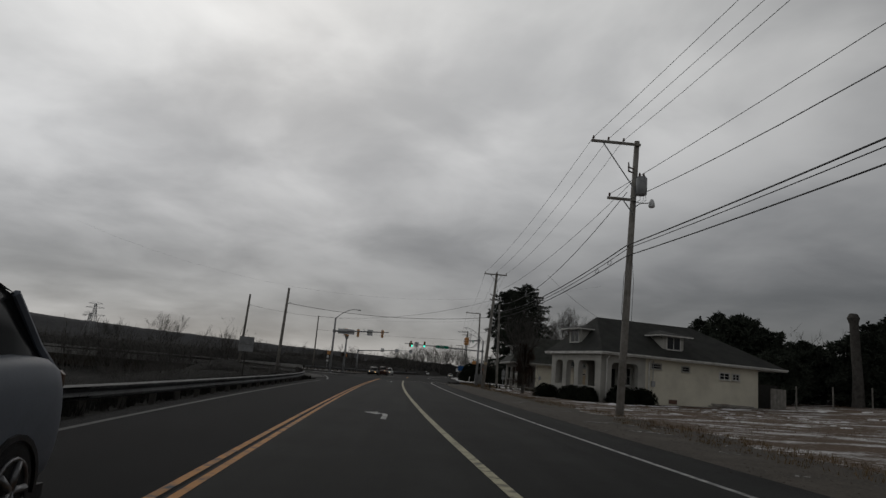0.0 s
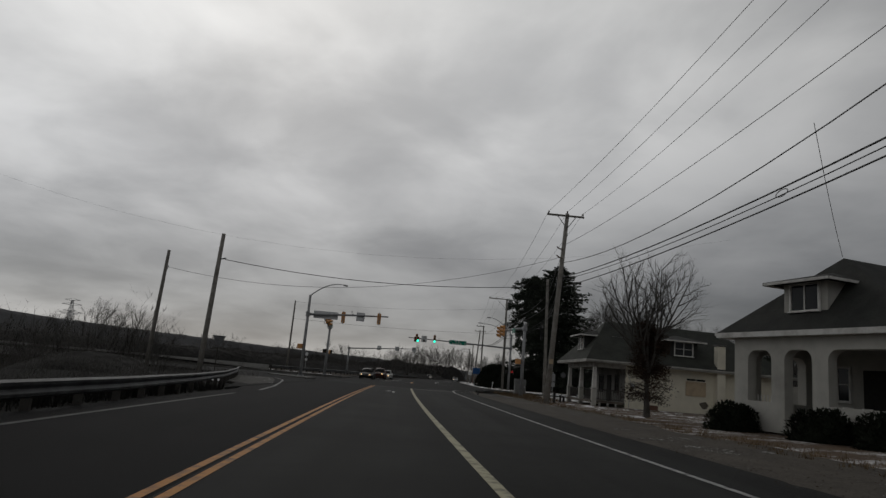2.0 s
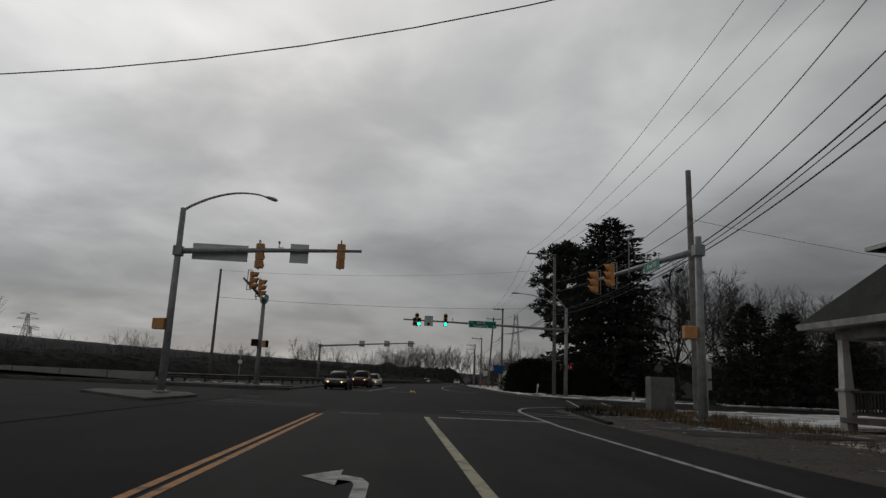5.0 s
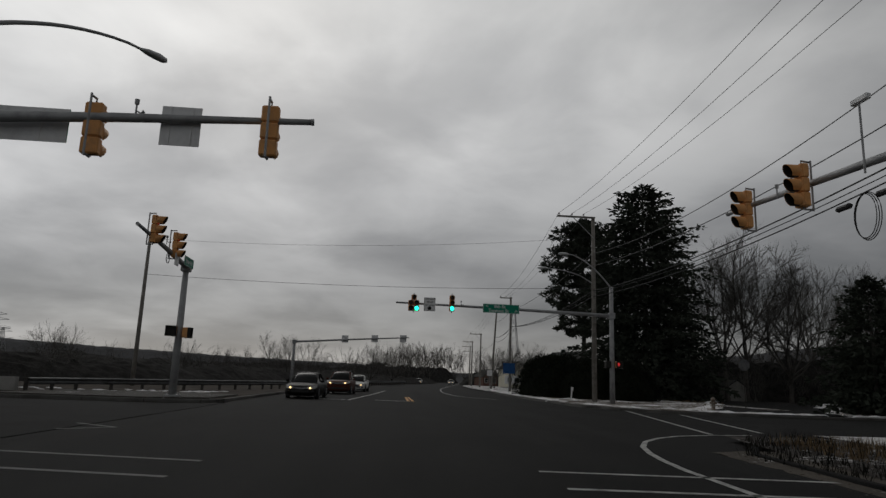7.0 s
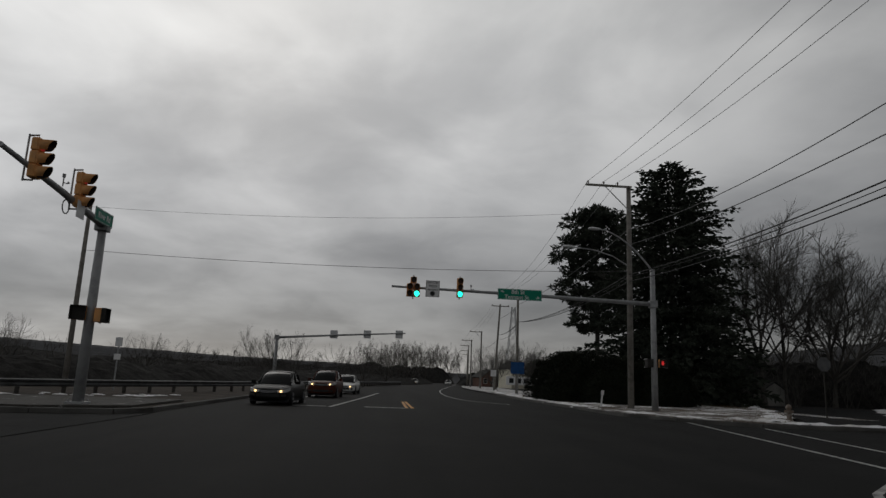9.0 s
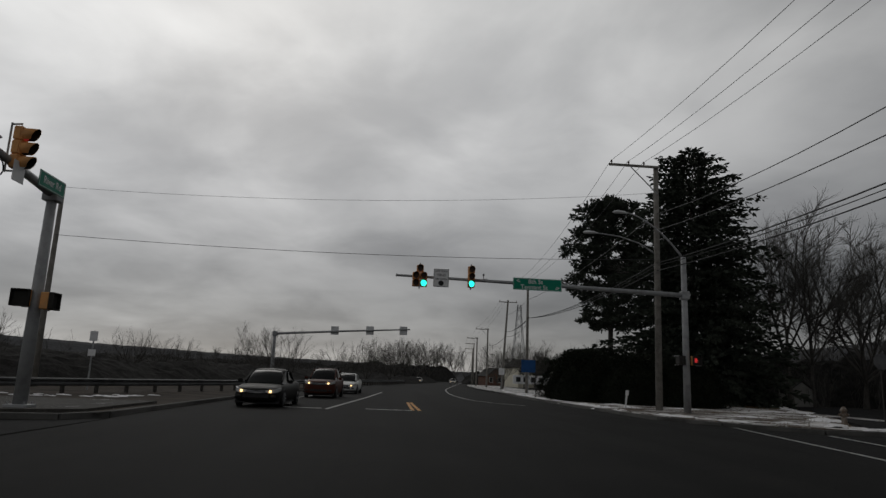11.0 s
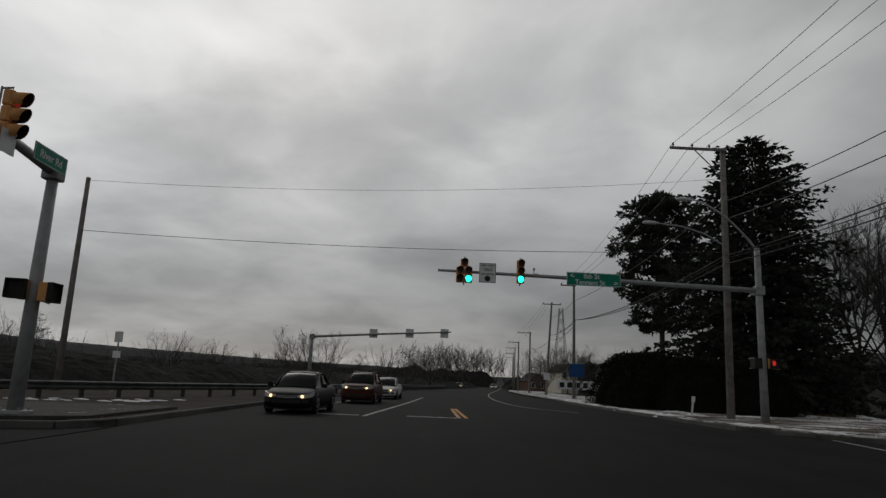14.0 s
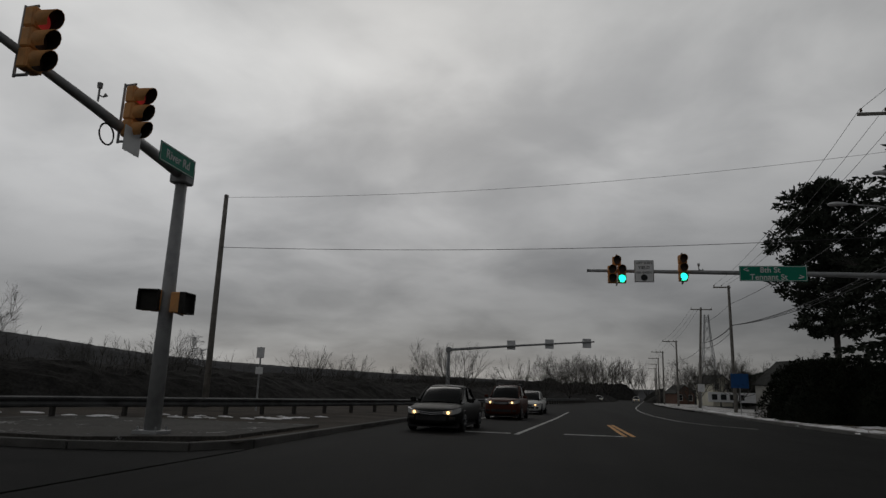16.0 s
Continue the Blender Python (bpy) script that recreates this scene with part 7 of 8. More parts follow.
woods("woods", "far leafless woods on the other side", scatter(35, 260, 40, 150, 240, 420, lambda x, y: x > edge_right(y) + 12), 35, 6, 13)
woods("woods", "leafless woods behind the houses", scatter(36, 240, 55, 150, 20, 230), 36, 6, 12)
thicket("dark undergrowth behind the snowy lot", [(32, 158), (45, 162), (62, 160), (90, 150), (130, 140)], 5.6, 9, 7.0)
thicket("dark undergrowth behind the houses", [(62, 10), (60, 40), (58, 70), (60, 96)], 3.6, 9, 8.0)
shrubs("brush", "leafless brush behind the snowy lot", scatter(37, 160, 30, 95, 150, 172), 37, 3.0, 5.5)


def ridge(name, label, az0, az1, dist, shape, seed, mat=WOODS):
    """A far wooded hill: a strip round the horizon with a ragged crest."""
    bm = bmesh.new()
    rows = []
    n = 260
    for i in range(n + 1):
        az = az0 + (az1 - az0) * i / n
        a = radians(az)
        h = dist * math.tan(radians(max(0.02, shape(az)))) + 1.3
        h += dist * 0.0011 * noise.noise((az * 3.0, seed, 0)) + dist * 0.0007 * noise.noise((az * 11.0, seed, 1))
        rows.append([(math.sin(a) * (dist - k) , 90 + math.cos(a) * (dist - k), z) for k, z in ((h * 3.2 + 40, -1.0), (h * 1.6, h * 0.5), (h * 0.5, h * 0.85), (0, h), (-h * 2, h * 0.4), (-h * 3, -2))])
    quads(bm, rows)
    single(name, bm, mat, label, "hill", kind="structure", smooth=True)


def bump(az, c, w):
    return math.exp(-((az - c) / w) ** 2)


ridge("hill_1", "long dark wooded hill far to the west", -100, 6, 1400, lambda az: 3.2 * bump(az, -47, 16) + 1.2 * bump(az, -22, 14) + 0.9 * bump(az, -2, 14) + 1.5 * bump(az, -80, 20), 2.0)
ridge("hill_2", "low wooded rise along the valley floor", -120, 30, 420, lambda az: 0.62 + 0.25 * bump(az, -12, 12), 5.0)
ridge("hill_3", "dark wooded rise to the east", 22, 130, 330, lambda az: 3.8 * bump(az, 49, 24) + 0.8, 9.0)


# ---- lattice towers ----
def lattice_tower(at, height, foot, label, arms, bar=0.14):
    root = thing("lattice_tower", at, label, "pylon", "lattice towers")
    bm = bmesh.new()
    def corner(sx, sy, f):
        w = foot * (1 - f) ** 1.3 * 0.5 + 0.5
        return Vector((sx * w, sy * w, height * f))
    levels = [i / 9 for i in range(10)]
    for sx, sy in ((1, 1), (1, -1), (-1, -1), (-1, 1)):
        for a, b in zip(levels, levels[1:]):
            tube(bm, [corner(sx, sy, a), corner(sx, sy, b)], bar, 4)
            tx, ty = -sy, sx
            tube(bm, [corner(sx, sy, a), corner(tx, ty, b)], bar * 0.57, 4)
            tube(bm, [corner(tx, ty, a), corner(sx, sy, b)], bar * 0.57, 4)
    part("lattice", bm, STEEL, root)
    for f, w in arms:
        bm = bmesh.new()
        for s in (-1, 1):
            tube(bm, [(s * 0.4, 0, height * f - 0.5), (s * w, 0, height * f)], 0.12, 4)
            tube(bm, [(s * 0.4, 0, height * f + 0.9), (s * w, 0, height * f)], 0.1, 4)
        part("tower_arm", bm, STEEL, root)


lattice_tower((-219, 478, 0), 29, 8, "grey lattice power pylon beyond the valley woods", ((0.72, 8), (0.9, 6.5), (1.0, 5)))
lattice_tower((-260, 560, 0), 26, 8, "grey lattice power pylon further off", ((0.72, 8), (0.9, 6.5), (1.0, 5)))
lattice_tower((39.5, 290, 0), 24, 4.4, "slim grey lattice tower beyond the houses", (), 0.075)


# ---- old snow ----
def snow_patch(x, y, rx, ry, turn, seed, thick=0.07):
    rng = random.Random(seed)
    bm = bmesh.new()
    rings, n = 4, 26
    c, s = math.cos(turn), math.sin(turn)
    prev = None
    wob = [rng.uniform(0.45, 1.25) for _ in range(n)]
    wob = [(wob[i - 1] + 2 * wob[i] + wob[(i + 1) % n]) / 4 for i in range(n)]
    mid = bm.verts.new((0, 0, land(x, y) + thick + 0.02))
    for r in range(1, rings + 1):
        ring = []
        for i in range(n):
            a = 2 * math.pi * i / n
            f = r / rings * wob[i]
            px, py = rx * f * math.cos(a), ry * f * math.sin(a)
            qx, qy = px * c - py * s, px * s + py * c
            h = thick * (1 - (r / rings) ** 2) * (0.6 + 0.5 * noise.noise((qx * 1.5 + seed, qy * 1.5, 0)))
            ring.append(bm.verts.new((qx, qy, land(x + qx, y + qy) + 0.025 + h - (0.06 if r == rings else 0))))
        for i in range(n):
            j = (i + 1) % n
            if prev is None:
                bm.faces.new((mid, ring[i], ring[j]))
            else:
                bm.faces.new((prev[i], ring[i], ring[j], prev[j]))
        prev = ring
    single("snow_patch", bm, SNOW, "patch of dirty half-melted snow on the ground", "snow", "snow patches", at=Matrix.Translation((x, y, 0)), smooth=True)


def snow_strip(points, width, seed, thick=0.1):
    """A ploughed ridge of old snow along a line, broken and uneven."""
    bm = bmesh.new()
    pts = [Vector((*p, 0)) for p in points]
    rows = []
    for a, b in zip(pts, pts[1:]):
        n = max(2, round((b - a).length / 0.35))
        d = (b - a).normalized()
        s = Vector((d.y, -d.x, 0))
        for i in range(n):
            p = a.lerp(b, i / n)
            w = width * max(0.02, 0.62 + 1.3 * noise.noise((p.x * 0.35, p.y * 0.35, seed)) + 0.8 * noise.noise((p.x * 1.3, p.y * 1.3, seed)))
            c = p + s * 0.4 * width * noise.noise((p.x * 0.25, p.y * 0.25, seed + 7))
            row = []
            for k, h in enumerate((-0.08, 0.5, 0.9, 1.0, 0.7, 0.4, -0.08)):
                q = c + s * w * (k / 6 - 0.5)
                row.append((q.x, q.y, max(land(q.x, q.y), 0.12) + 0.03 + thick * h * (0.6 + 0.8 * noise.noise((q.x * 2.1, q.y * 2.1, seed))) * min(1, w / width + 0.1) - (0.12 if w < 0.12 * width else 0)))
            rows.append(row)
    quads(bm, rows)
    single("snow_ridge", bm, SNOW, "ragged ridge of old ploughed snow along the kerb", "snow", "snow ridges", smooth=True)


snow_strip([(70, 118.5), (40, 117.9), (21, 117.3), (16.1, 117.9), (13.9, 120.2), (12.8, 123.4), (12.6, 128), (12.7, 138), (13.1, 150), (13.7, 160), (14.6, 172), (16.4, 186), (18.8, 200)], 0.9, 1.0, 0.12)
snow_strip([(13.9, 122.5), (16, 121.0), (18.4, 121.6)], 1.2, 2.0)
snow_strip([(16.9, 118.4), (19.8, 123.2), (24, 131), (30, 142.8), (36.4, 156.6), (45.4, 165.6)], 1.3, 3.0, 0.14)
snow_strip([(25.1, 118.2), (30.2, 126.4), (38.6, 140.2), (46.8, 150)], 1.0, 4.0, 0.12)
snow_strip([(14.6, 131), (15.6, 140), (14.8, 133)], 1.2, 5.0)
snow_strip([(13, 98.6), (17, 100.4), (24, 101.6), (45, 102.4)], 0.8, 11.0, 0.08)


rng = random.Random(77)
SNOWS = [(13.2, 78, 0.5, 1.4), (15.5, 92, 2.0, 1.2), (18.5, 94, 2.6, 1.6), (17, 90.5, 1.6, 0.8), (21, 97, 2.5, 1.2), (27, 99.5, 3.5, 1.0), (16, 95.5, 1.4, 0.6),
         (12.5, 128.5, 0.35, 1.8), (12.6, 132.5, 0.35, 2.0), (12.7, 137, 0.35, 2.2), (12.9, 142, 0.4, 2.4), (13.2, 147, 0.4, 2.6), (13.7, 153, 0.6, 3), (14.6, 160, 0.9, 3.5), (15.4, 168, 1.2, 4), (16.5, 178, 1.6, 5), (19, 190, 2.6, 6),
         (14.5, 121.5, 1.0, 1.8), (17, 119.8, 2.4, 0.7), (20.5, 118.9, 2.4, 0.6), (25, 118.3, 2.8, 0.45), (30, 118.6, 3.0, 0.4), (17.5, 125.5, 2.0, 1.0), (21.5, 124.0, 2.6, 0.7), (26, 125.2, 3, 0.6), (32, 126.3, 3.5, 0.5), (39, 127.3, 3.5, 0.5),
         (47, 128, 4, 0.5), (24, 134.2, 2.6, 0.6), (30, 136.6, 3.5, 0.7), (37, 138.8, 4, 0.8), (45, 140.5, 4.5, 0.9), (54, 142, 5, 1.0), (18, 134, 1.8, 1.4), (22, 142, 2.0, 1.6), (27, 144, 3, 1.2),
         (-12.5, 120.2, 0.4, 0.2), (-14.0, 118.3, 0.5, 0.2), (-10, 70.5, 0.8, 0.4), (-9.6, 78.5, 0.9, 2.2), (-10.6, 81, 0.8, 1.6), (-11, 96.8, 1.2, 0.3), (-13.5, 97.5, 1.6, 0.25)]
# thin flecks left on the lawns and along the house walks
for k in range(120):
    f = rng.random()
    if k < 34:
        x, y = 13.4 + 26 * f, 47.6 + 7.6 * f + rng.gauss(0, 0.7)
    elif k < 64:
        x, y = rng.uniform(12.5, 34), rng.uniform(30, 47)
    elif k < 90:
        x, y = rng.uniform(11.6, 26), rng.uniform(64, 79.5)
    else:
        x, y = -17.5 + 8.5 * f, 115.6 + 8.8 * f + rng.gauss(0, 0.8)
    size = rng.uniform(0.15, 0.5) * (1.5 if k < 34 else 1.0)
    SNOWS.append((x, y, size * rng.uniform(0.6, 1.5), size * 0.75))
for i, (x, y, rx, ry) in enumerate(SNOWS):
    if inside(x, y, LOT) or (24 < x < 60 and 117 < y < 150):
        continue
    snow_patch(x, y, rx, ry, rng.uniform(-0.5, 0.5), 100 + i, 0.07 if i < len(SNOWS) - 120 else 0.04)


def tufts(name, label, spots, seed, lo, hi, mat):
    """Dead grass: bent blades in one mesh."""
    rng = random.Random(seed)
    verts, faces = [], []
    for x, y, z in spots:
        for _ in range(7):
            a = rng.uniform(0, 6.283)
            h = rng.uniform(lo, hi)
            p = Vector((x + rng.uniform(-0.12, 0.12), y + rng.uniform(-0.12, 0.12), z - 0.02))
            q = p + Vector((math.cos(a) * h * 0.5, math.sin(a) * h * 0.5, h))
            s = Vector((math.sin(a), -math.cos(a), 0)) * 0.012
            b = len(verts)
            verts.extend((p - s, p + s, q))
            faces.append((b, b + 1, b + 2))
    me = bpy.data.meshes.new(name)
    me.from_pydata([tuple(v) for v in verts], [], faces)
    me.materials.append(mat)
    tagged(new(name, me), label, "grass", kind="stuff")


def grit(name, label, spots, seed, lo, hi, mat):
    """Loose bits: squashed little lumps in one mesh."""
    rng = random.Random(seed)
    verts, faces = [], []
    for x, y, z in spots:
        r, a = rng.uniform(lo, hi), rng.uniform(0, 6.283)
        u, v = Vector((math.cos(a), math.sin(a), 0)) * r, Vector((-math.sin(a), math.cos(a), 0)) * r * rng.uniform(0.5, 0.9)
        p, b = Vector((x, y, z + 0.015)), len(verts)
        verts.extend((p + u, p + v, p - u * rng.uniform(0.6, 1.0), p - v, p + Vector((0, 0, r * rng.uniform(0.3, 0.6)))))
        faces.extend((b + k, b + (k + 1) % 4, b + 4) for k in range(4))
    me = bpy.data.meshes.new(name)
    me.from_pydata([tuple(v) for v in verts], [], faces)
    me.materials.append(mat)
    tagged(new(name, me), label, "gravel", kind="stuff")


def shoulder_spots(seed, n):
    rng = random.Random(seed)
    out = []
    for _ in range(n):
        y = rng.uniform(0, 97)
        x = edge_right(y) - 0.5 + 4.2 * rng.random() ** 0.8
        out.append((x, y, max(0.0, land(x, y))))
    return out


grit("gravel", "dark clods and stones strewn on the shoulder", shoulder_spots(71, 6000), 71, 0.01, 0.04, DIRT)
grit("gravel", "pale stones and frozen crumbs on the shoulder", shoulder_spots(72, 1600), 72, 0.008, 0.03, CONCRETE)
tufts("grass", "straggling dead grass where the shoulder meets the lawn", scatter(45, 1500, 9.6, 15, -5, 97, lambda x, y: edge_right(y) + 2.2 + 1.2 * math.sin(y * 0.23) < x < edge_right(y) + 4.6), 45, 0.05, 0.2, GRASS)
tufts("grass", "tufts of dead straw-coloured grass on the verges", scatter(41, 1700, 10.2, 26, 25, 97, lambda x, y: x > edge_right(y) + 3.2 and not (13.5 < x and (51 < y < 64 or 80 < y < 90))), 41, 0.04, 0.13, GRASS)
tufts("grass", "tall dead grass round the signal cabinet", scatter(42, 700, 9.2, 13.5, 86, 99, lambda x, y: not paved(x, y) and not paved(x - 0.6, y)), 42, 0.1, 0.36, GRASS)
tufts("grass", "dark dead weeds on the muddy corner", scatter(44, 260, 7.4, 11.5, 93, 101, lambda x, y: not paved(x, y)), 44, 0.1, 0.32, BANK)
tufts("grass", "dead weeds along the guard rail", scatter(43, 3200, -14, -3, 0, 60, lambda x, y: not paved(x + 0.4, y) and x > edge_left(y) - 3.5), 43, 0.15, 0.5, BANK)
tufts("grass", "dead grass on the far corner", scatter(44, 900, 12.4, 30, 118, 160, lambda x, y: not paved(x, y)), 44, 0.06, 0.2, GRASS)


# ---- cars ----
def loft(bm, rows, close=True):
    """Skin through rings of points."""
    rings = [[bm.verts.new(p) for p in r] for r in rows]
    n = len(rings[0])
    for a, b in zip(rings, rings[1:]):
        for k in range(n if close else n - 1):
            bm.faces.new((a[k], a[(k + 1) % n], b[(k + 1) % n], b[k]))
    if close:
        bm.faces.new(rings[0])
        bm.faces.new(rings[-1][::-1])
    return bm


def car_paint(name, color):
    return material(name, color, 0.5, 0.0, tuple(c * 0.85 for c in color), 1.5, 0.4, 30, 0.0, 0.04, spec=0.1)


def car(m, paint, label, length=4.8, width=1.82, height=1.47, bonnet=1.0, boot=True, lit=True, rack=False):
    """A car whose nose points along -y; m places the middle of its footprint."""
    root = thing("car", m, label, "car", "cars on the road")
    L, W, H = length / 2, width / 2, height
    belt = H * 0.62
    tail = belt + (0.08 if boot else 0.12)
    nose = belt * 0.84 * bonnet

    def ring(y, zl, zt, w, crown=0.03):
        mid = zl + (zt - zl) * 0.55
        return [(-w * 0.8, y, zl), (-w * 0.97, y, zl + 0.07), (-w, y, mid - 0.1), (-w, y, mid + 0.05), (-w * 0.95, y, zt - 0.03), (-w * 0.78, y, zt + crown * 0.4), (0, y, zt + crown),
                (w * 0.78, y, zt + crown * 0.4), (w * 0.95, y, zt - 0.03), (w, y, mid + 0.05), (w, y, mid - 0.1), (w * 0.97, y, zl + 0.07), (w * 0.8, y, zl), (0, y, zl)]

    bm = bmesh.new()
    loft(bm, [ring(-L, 0.34, nose - 0.24, W * 0.5), ring(-L + 0.02, 0.27, nose - 0.17, W * 0.66), ring(-L + 0.1, 0.21, nose - 0.1, W * 0.82), ring(-L + 0.24, 0.19, nose - 0.04, W * 0.92), ring(-L + 0.5, 0.18, nose + 0.02, W * 0.98), ring(-L + 0.85, 0.18, nose * 0.5 + belt * 0.5 - 0.01, W),
              ring(-L + 1.2, 0.18, belt - 0.03, W), ring(-0.4, 0.18, belt, W), ring(0.5, 0.18, belt + 0.02, W), ring(L - 1.1, 0.19, tail - 0.01, W), ring(L - 0.5, 0.2, tail, W * 0.98), ring(L - 0.18, 0.23, tail - 0.03, W * 0.93), ring(L - 0.05, 0.28, tail - 0.12, W * 0.86), ring(L, 0.36, tail - 0.25, W * 0.76)])
    body = part("body", bm, paint, root, smooth=True)
    mod = body.modifiers.new("round", "SUBSURF")
    mod.levels = mod.render_levels = 1
    # greenhouse
    f0, f1, r1, r0 = -L + 1.1, -L + 2.05, (L - 1.6 if boot else L - 0.8), (L - 0.75 if boot else L - 0.18)

    def dome(y, z, w, lo):
        return [(-w - 0.1, y, lo), (-w - 0.03, y, lo + (z - lo) * 0.5), (-w, y, z - 0.06), (-w * 0.8, y, z - 0.01), (0, y, z + 0.015), (w * 0.8, y, z - 0.01), (w, y, z - 0.06), (w + 0.03, y, lo + (z - lo) * 0.5), (w + 0.1, y, lo)]

    lo = belt - 0.03
    shape = [(f0 - 0.02, lo + 0.03, W * 0.76), (f0 + 0.3, lo + (H - lo) * 0.4, W * 0.74), (f0 + 0.62, lo + (H - lo) * 0.74, W * 0.71), (f1, H - 0.05, W * 0.69), (f1 + 0.3, H - 0.015, W * 0.68), ((f1 + r1) / 2, H - 0.005, W * 0.68), (r1 - 0.2, H - 0.03, W * 0.68), (r1 + 0.05, H - 0.09, W * 0.68), ((r1 + r0) / 2 + 0.1, lo + (H - lo) * 0.55, W * 0.7), (r0, lo + 0.06, W * 0.72)]
    bm = bmesh.new()
    loft(bm, [dome(y, z, w, lo) for y, z, w in shape], False)
    part("greenhouse", bm, GLASS_DARK, root, "dark car glass", smooth=True)
    bm = bmesh.new()
    loft(bm, [[(x, y, z + 0.012) for x, y, z in dome(y, z, w + 0.008, lo)[2:7]] for y, z, w in shape[3:8]], False)
    part("roof", bm, paint, root, smooth=True)
    for s in (-1, 1):
        rear = [(s * W * 0.69, r1 + 0.03, H - 0.13), (s * (W * 0.7 + 0.035), (r1 + r0) / 2 + 0.09, lo + (H - lo) * 0.3), (s * (W * 0.72 + 0.08), r0 - 0.04, lo + 0.03)]
        for way, r in (([(s * W * 0.8, f0 + 0.1, belt + 0.05), (s * W * 0.7, f1, H - 0.08)], 0.04), (rear, 0.035), ([(s * (W * 0.68 + 0.1), 0.15, belt), (s * W * 0.685, 0.15, H - 0.07)], 0.03)):
            bm = bmesh.new()
            tube(bm, way, r, 6)
            part("pillar", bm, paint, root)
        bm = bmesh.new()
        box(bm, (s * (W + 0.09), f0 + 0.42, belt + 0.06), (0.2, 0.1, 0.14), bevel=0.03)
        part("wing_mirror", bm, paint, root)
        bm = bmesh.new()
        lens = [(0.42, -0.015, -0.2, -0.13), (0.58, 0.0, -0.23, -0.115), (0.74, 0.06, -0.22, -0.09), (0.88, 0.2, -0.19, -0.055), (0.965, 0.42, -0.13, -0.025)]
        loft(bm, [[(s * W * u, -L + v, nose + lo), (s * W * u, -L + v, nose + hi), (s * W * (u - 0.05), -L + v + 0.2, nose + hi + 0.01), (s * W * (u - 0.05), -L + v + 0.2, nose + lo)] for u, v, lo, hi in lens])
        lamp = part("headlamp", bm, LAMP_LENS, root)
        bm = bmesh.new()
        bmesh.ops.create_uvsphere(bm, u_segments=10, v_segments=6, radius=0.05)
        part("bulb", bm, LAMP_LIT if lit else LAMP_LENS, lamp, at=Matrix.Translation((s * W * 0.6, -L + 0.0, nose - 0.165)))
        bm = bmesh.new()
        box(bm, (s * W * 0.7, L - 0.08, tail - 0.2), (W * 0.28, 0.1, 0.16), bevel=0.03)
        part("tail_lamp", bm, LENS_OFF, root)
        bm = bmesh.new()
        box(bm, (s * W * 0.72, -L + 0.06, 0.42), (0.2, 0.1, 0.1), bevel=0.02)
        part("fog_lamp", bm, PLASTIC, root)
        for y in (-L + 0.92, L - 0.95):
            wheel = part("wheel", wheel_mesh("tyre"), None, root, at=Matrix.Translation((s * (W - 0.1), y, 0.32)))
            part("rim", wheel_mesh("rim"), None, wheel, at=Matrix.Translation((s * 0.06, 0, 0)))
            bm = bmesh.new()
            rows = []
            for k in range(13):
                a = math.radians(-10 + 200 * k / 12)
                rows.append([(s * (W - 0.22), y + 0.37 * math.cos(a), 0.32 + 0.37 * math.sin(a)), (s * (W + 0.012), y + 0.37 * math.cos(a), 0.32 + 0.37 * math.sin(a)), (s * (W + 0.012), y + 0.33 * math.cos(a), 0.32 + 0.33 * math.sin(a))])
            quads(bm, rows)
            part("wheel_arch", bm, PLASTIC, root)
    bm = bmesh.new()
    box(bm, (0, -L + 0.02, nose - 0.2), (W * 0.8, 0.06, 0.15), bevel=0.02)
    grille = part("grille", bm, PLASTIC, root)
    for z in (0.05, 0.0):
        bm = bmesh.new()
        tube(bm, [(u * W * 0.42, -L - 0.02 + 0.02 * abs(u), nose - 0.2 + z - 0.035 * (1 - abs(u))) for u in (-1, -0.5, 0, 0.5, 1)], 0.014, 5)
        part("grille_bar", bm, CHROME, grille)
    bm = bmesh.new()
    box(bm, (0, -L + 0.03, 0.42), (W * 1.1, 0.06, 0.16), bevel=0.02)
    part("lower_intake", bm, PLASTIC, root)
    bm = bmesh.new()
    box(bm, (0, 0, 0.2), (width * 0.9, length * 0.9, 0.12))
    part("underbody", bm, PLASTIC, root)
    if rack:
        for s in (-1, 1):
            bm = bmesh.new()
            tube(bm, [(s * W * 0.62, f1 + 0.1, H - 0.02), (s * W * 0.62, f1 + 0.25, H + 0.05), (s * W * 0.62, r1 - 0.2, H + 0.05), (s * W * 0.62, r1 - 0.05, H - 0.02)], 0.025, 6)
            part("roof_rail", bm, PLASTIC, root)
    return root


WHEELS = {}


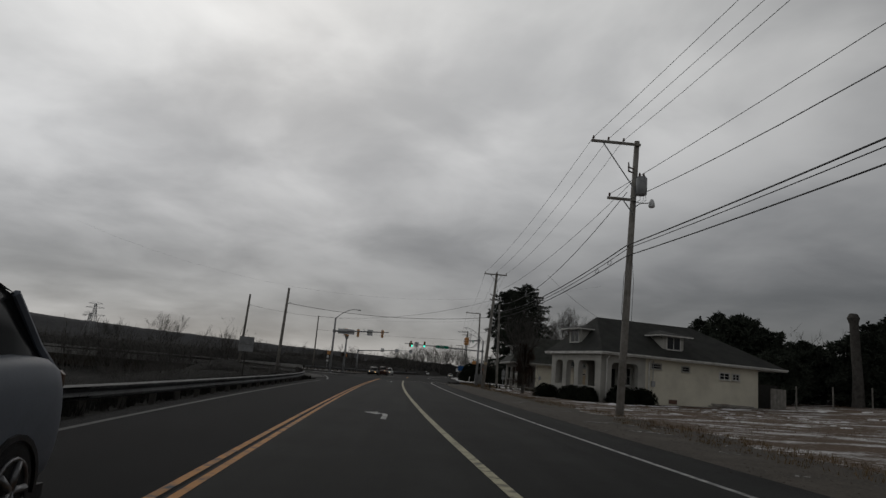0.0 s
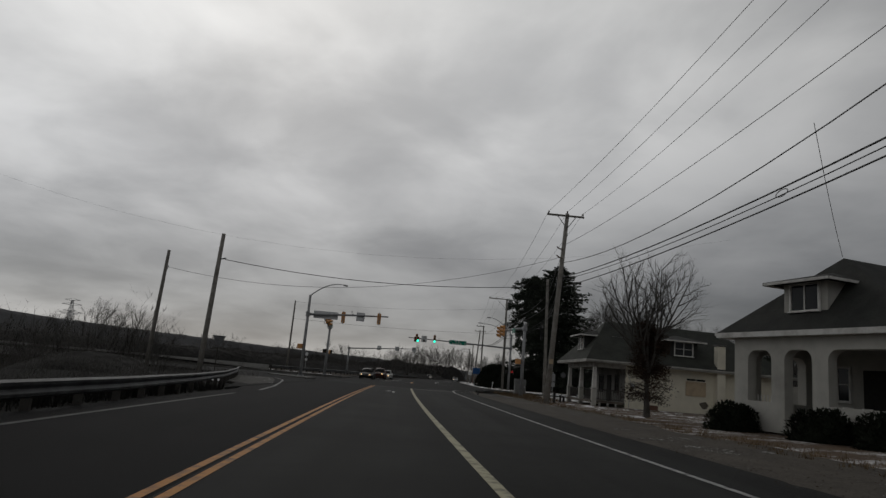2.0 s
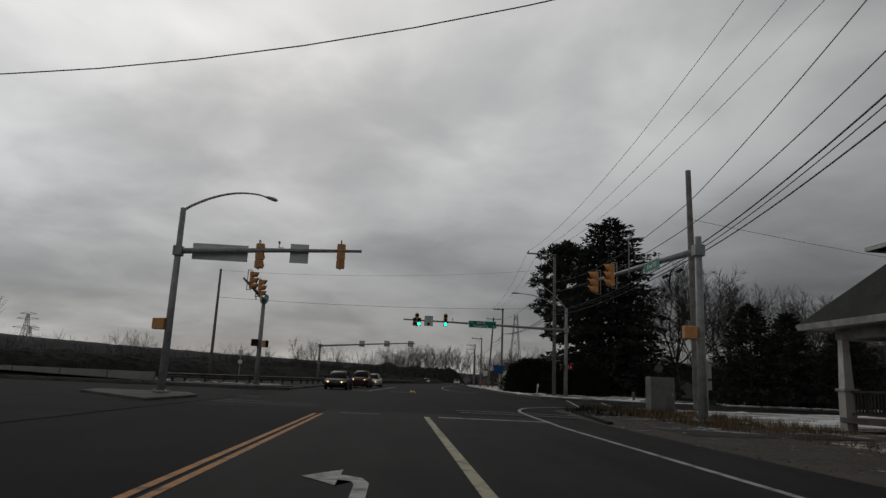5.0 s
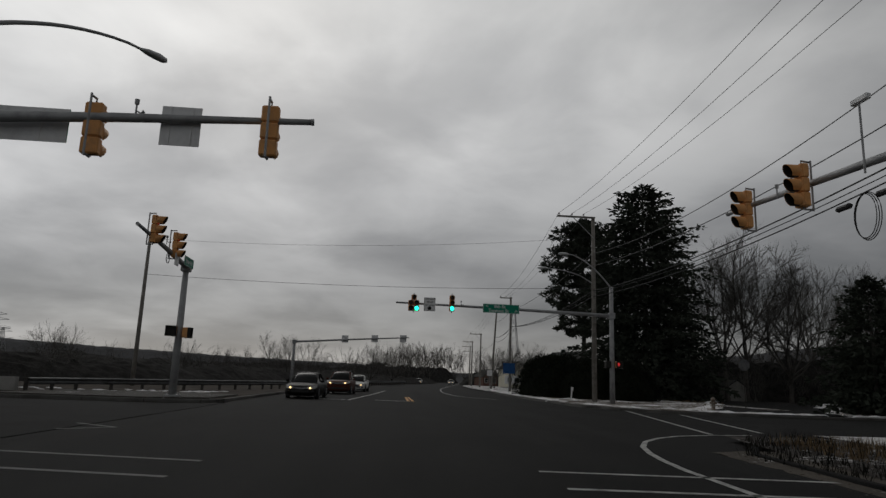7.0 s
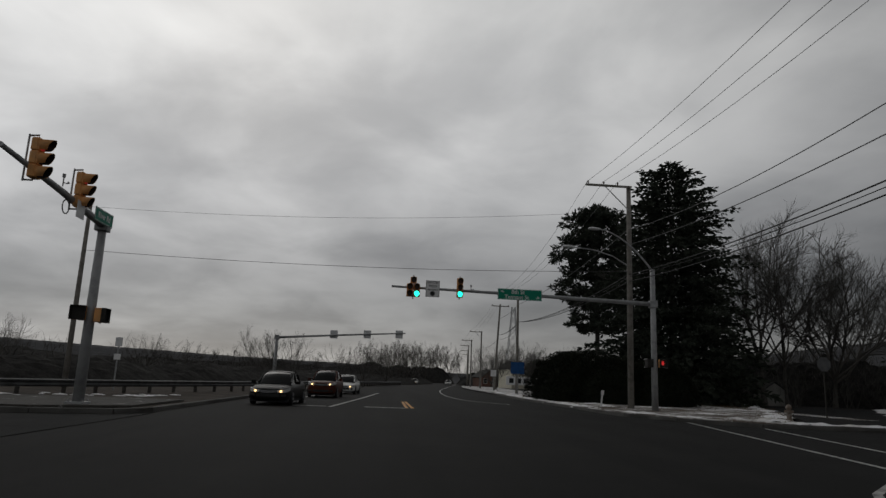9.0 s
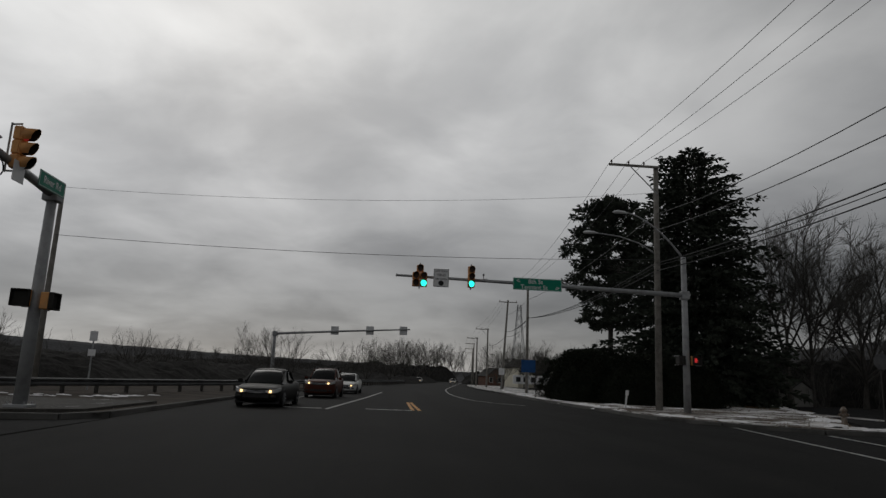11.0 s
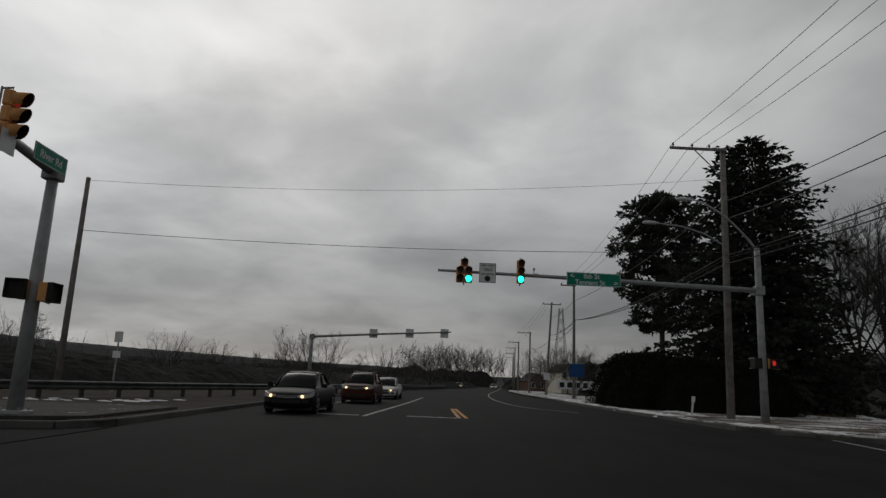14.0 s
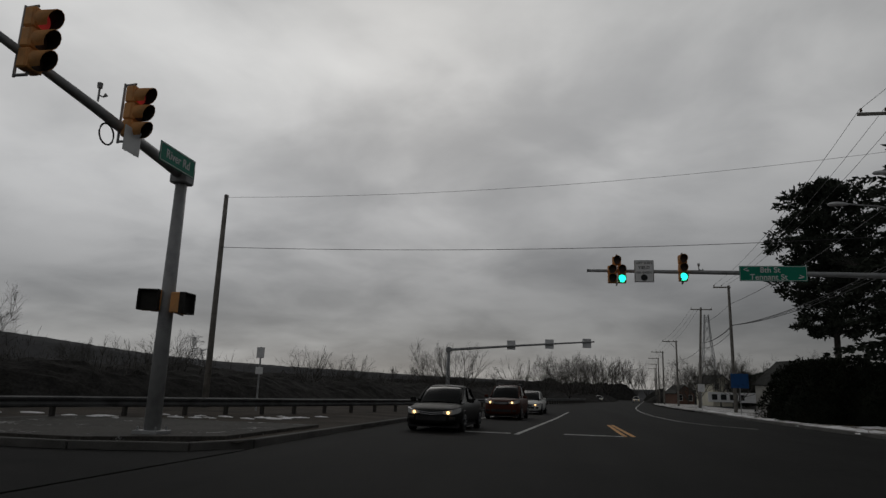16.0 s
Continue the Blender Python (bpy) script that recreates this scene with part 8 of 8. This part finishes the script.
def wheel_mesh(kind):
    if kind not in WHEELS:
        bm = bmesh.new()
        turn = Matrix.Rotation(radians(90), 4, "Y")
        if kind == "tyre":
            tube(bm, [(-0.1, 0, 0), (-0.09, 0, 0), (0.09, 0, 0), (0.1, 0, 0)], [0.28, 0.32, 0.32, 0.28], 20)
            WHEELS[kind] = finish("wheel", bm, RUBBER, False)
        else:
            for s in (-1, 1):
                tube(bm, [(s * 0.044, 0, 0), (s * 0.05, 0, 0)], [0.06, 0.05], 10)
                for k in range(5):
                    a = 2 * math.pi * k / 5
                    tube(bm, [(s * 0.045, 0, 0), (s * 0.047, 0.2 * math.cos(a), 0.2 * math.sin(a))], [0.035, 0.03], 5)
                tube(bm, [(s * 0.046, 0.21 * math.cos(k * 0.3491), 0.21 * math.sin(k * 0.3491)) for k in range(19)], 0.018, 5, False)
            WHEELS[kind] = finish("rim", bm, RIM, True)
    return WHEELS[kind]


GREY_PAINT, MAROON, WHITE_CAR, SILVER = (car_paint(n, c) for n, c in (("dark_grey_car_paint", (0.012, 0.0115, 0.011)), ("copper_red_car_paint", (0.07, 0.022, 0.014)), ("white_car_paint", (0.7, 0.7, 0.68)), ("silver_blue_car_paint", (0.14, 0.155, 0.18))))
car(pose(-4.3, 123.6, 0, 0, 0, -3), GREY_PAINT, "dark grey saloon with lit headlamps in the junction")
car(pose(-3.1, 136.0, 0, 0, 0, -4), MAROON, "copper-red compact SUV with lit headlamps", 4.55, 1.82, 1.68, 1.12, False, True, True)
car(pose(-2.3, 146.5, 0, 0, 0, -4), WHITE_CAR, "white saloon with lit headlamps in the queue")
car(pose(-1.85, 5.0, 0, 0, 0, 3), SILVER, "silver-grey SUV passing in the opposite lane", 4.7, 1.86, 1.76, 1.05, False, False)
car(pose(9.6, 272, 0, 0, 0, -7), WHITE_CAR, "far oncoming car with lit headlamps", 4.5, 1.8, 1.5)
car(pose(20.0, 286, 0, 0, 0, -7), WHITE_CAR, "far oncoming car with lit headlamps", 4.5, 1.8, 1.5)
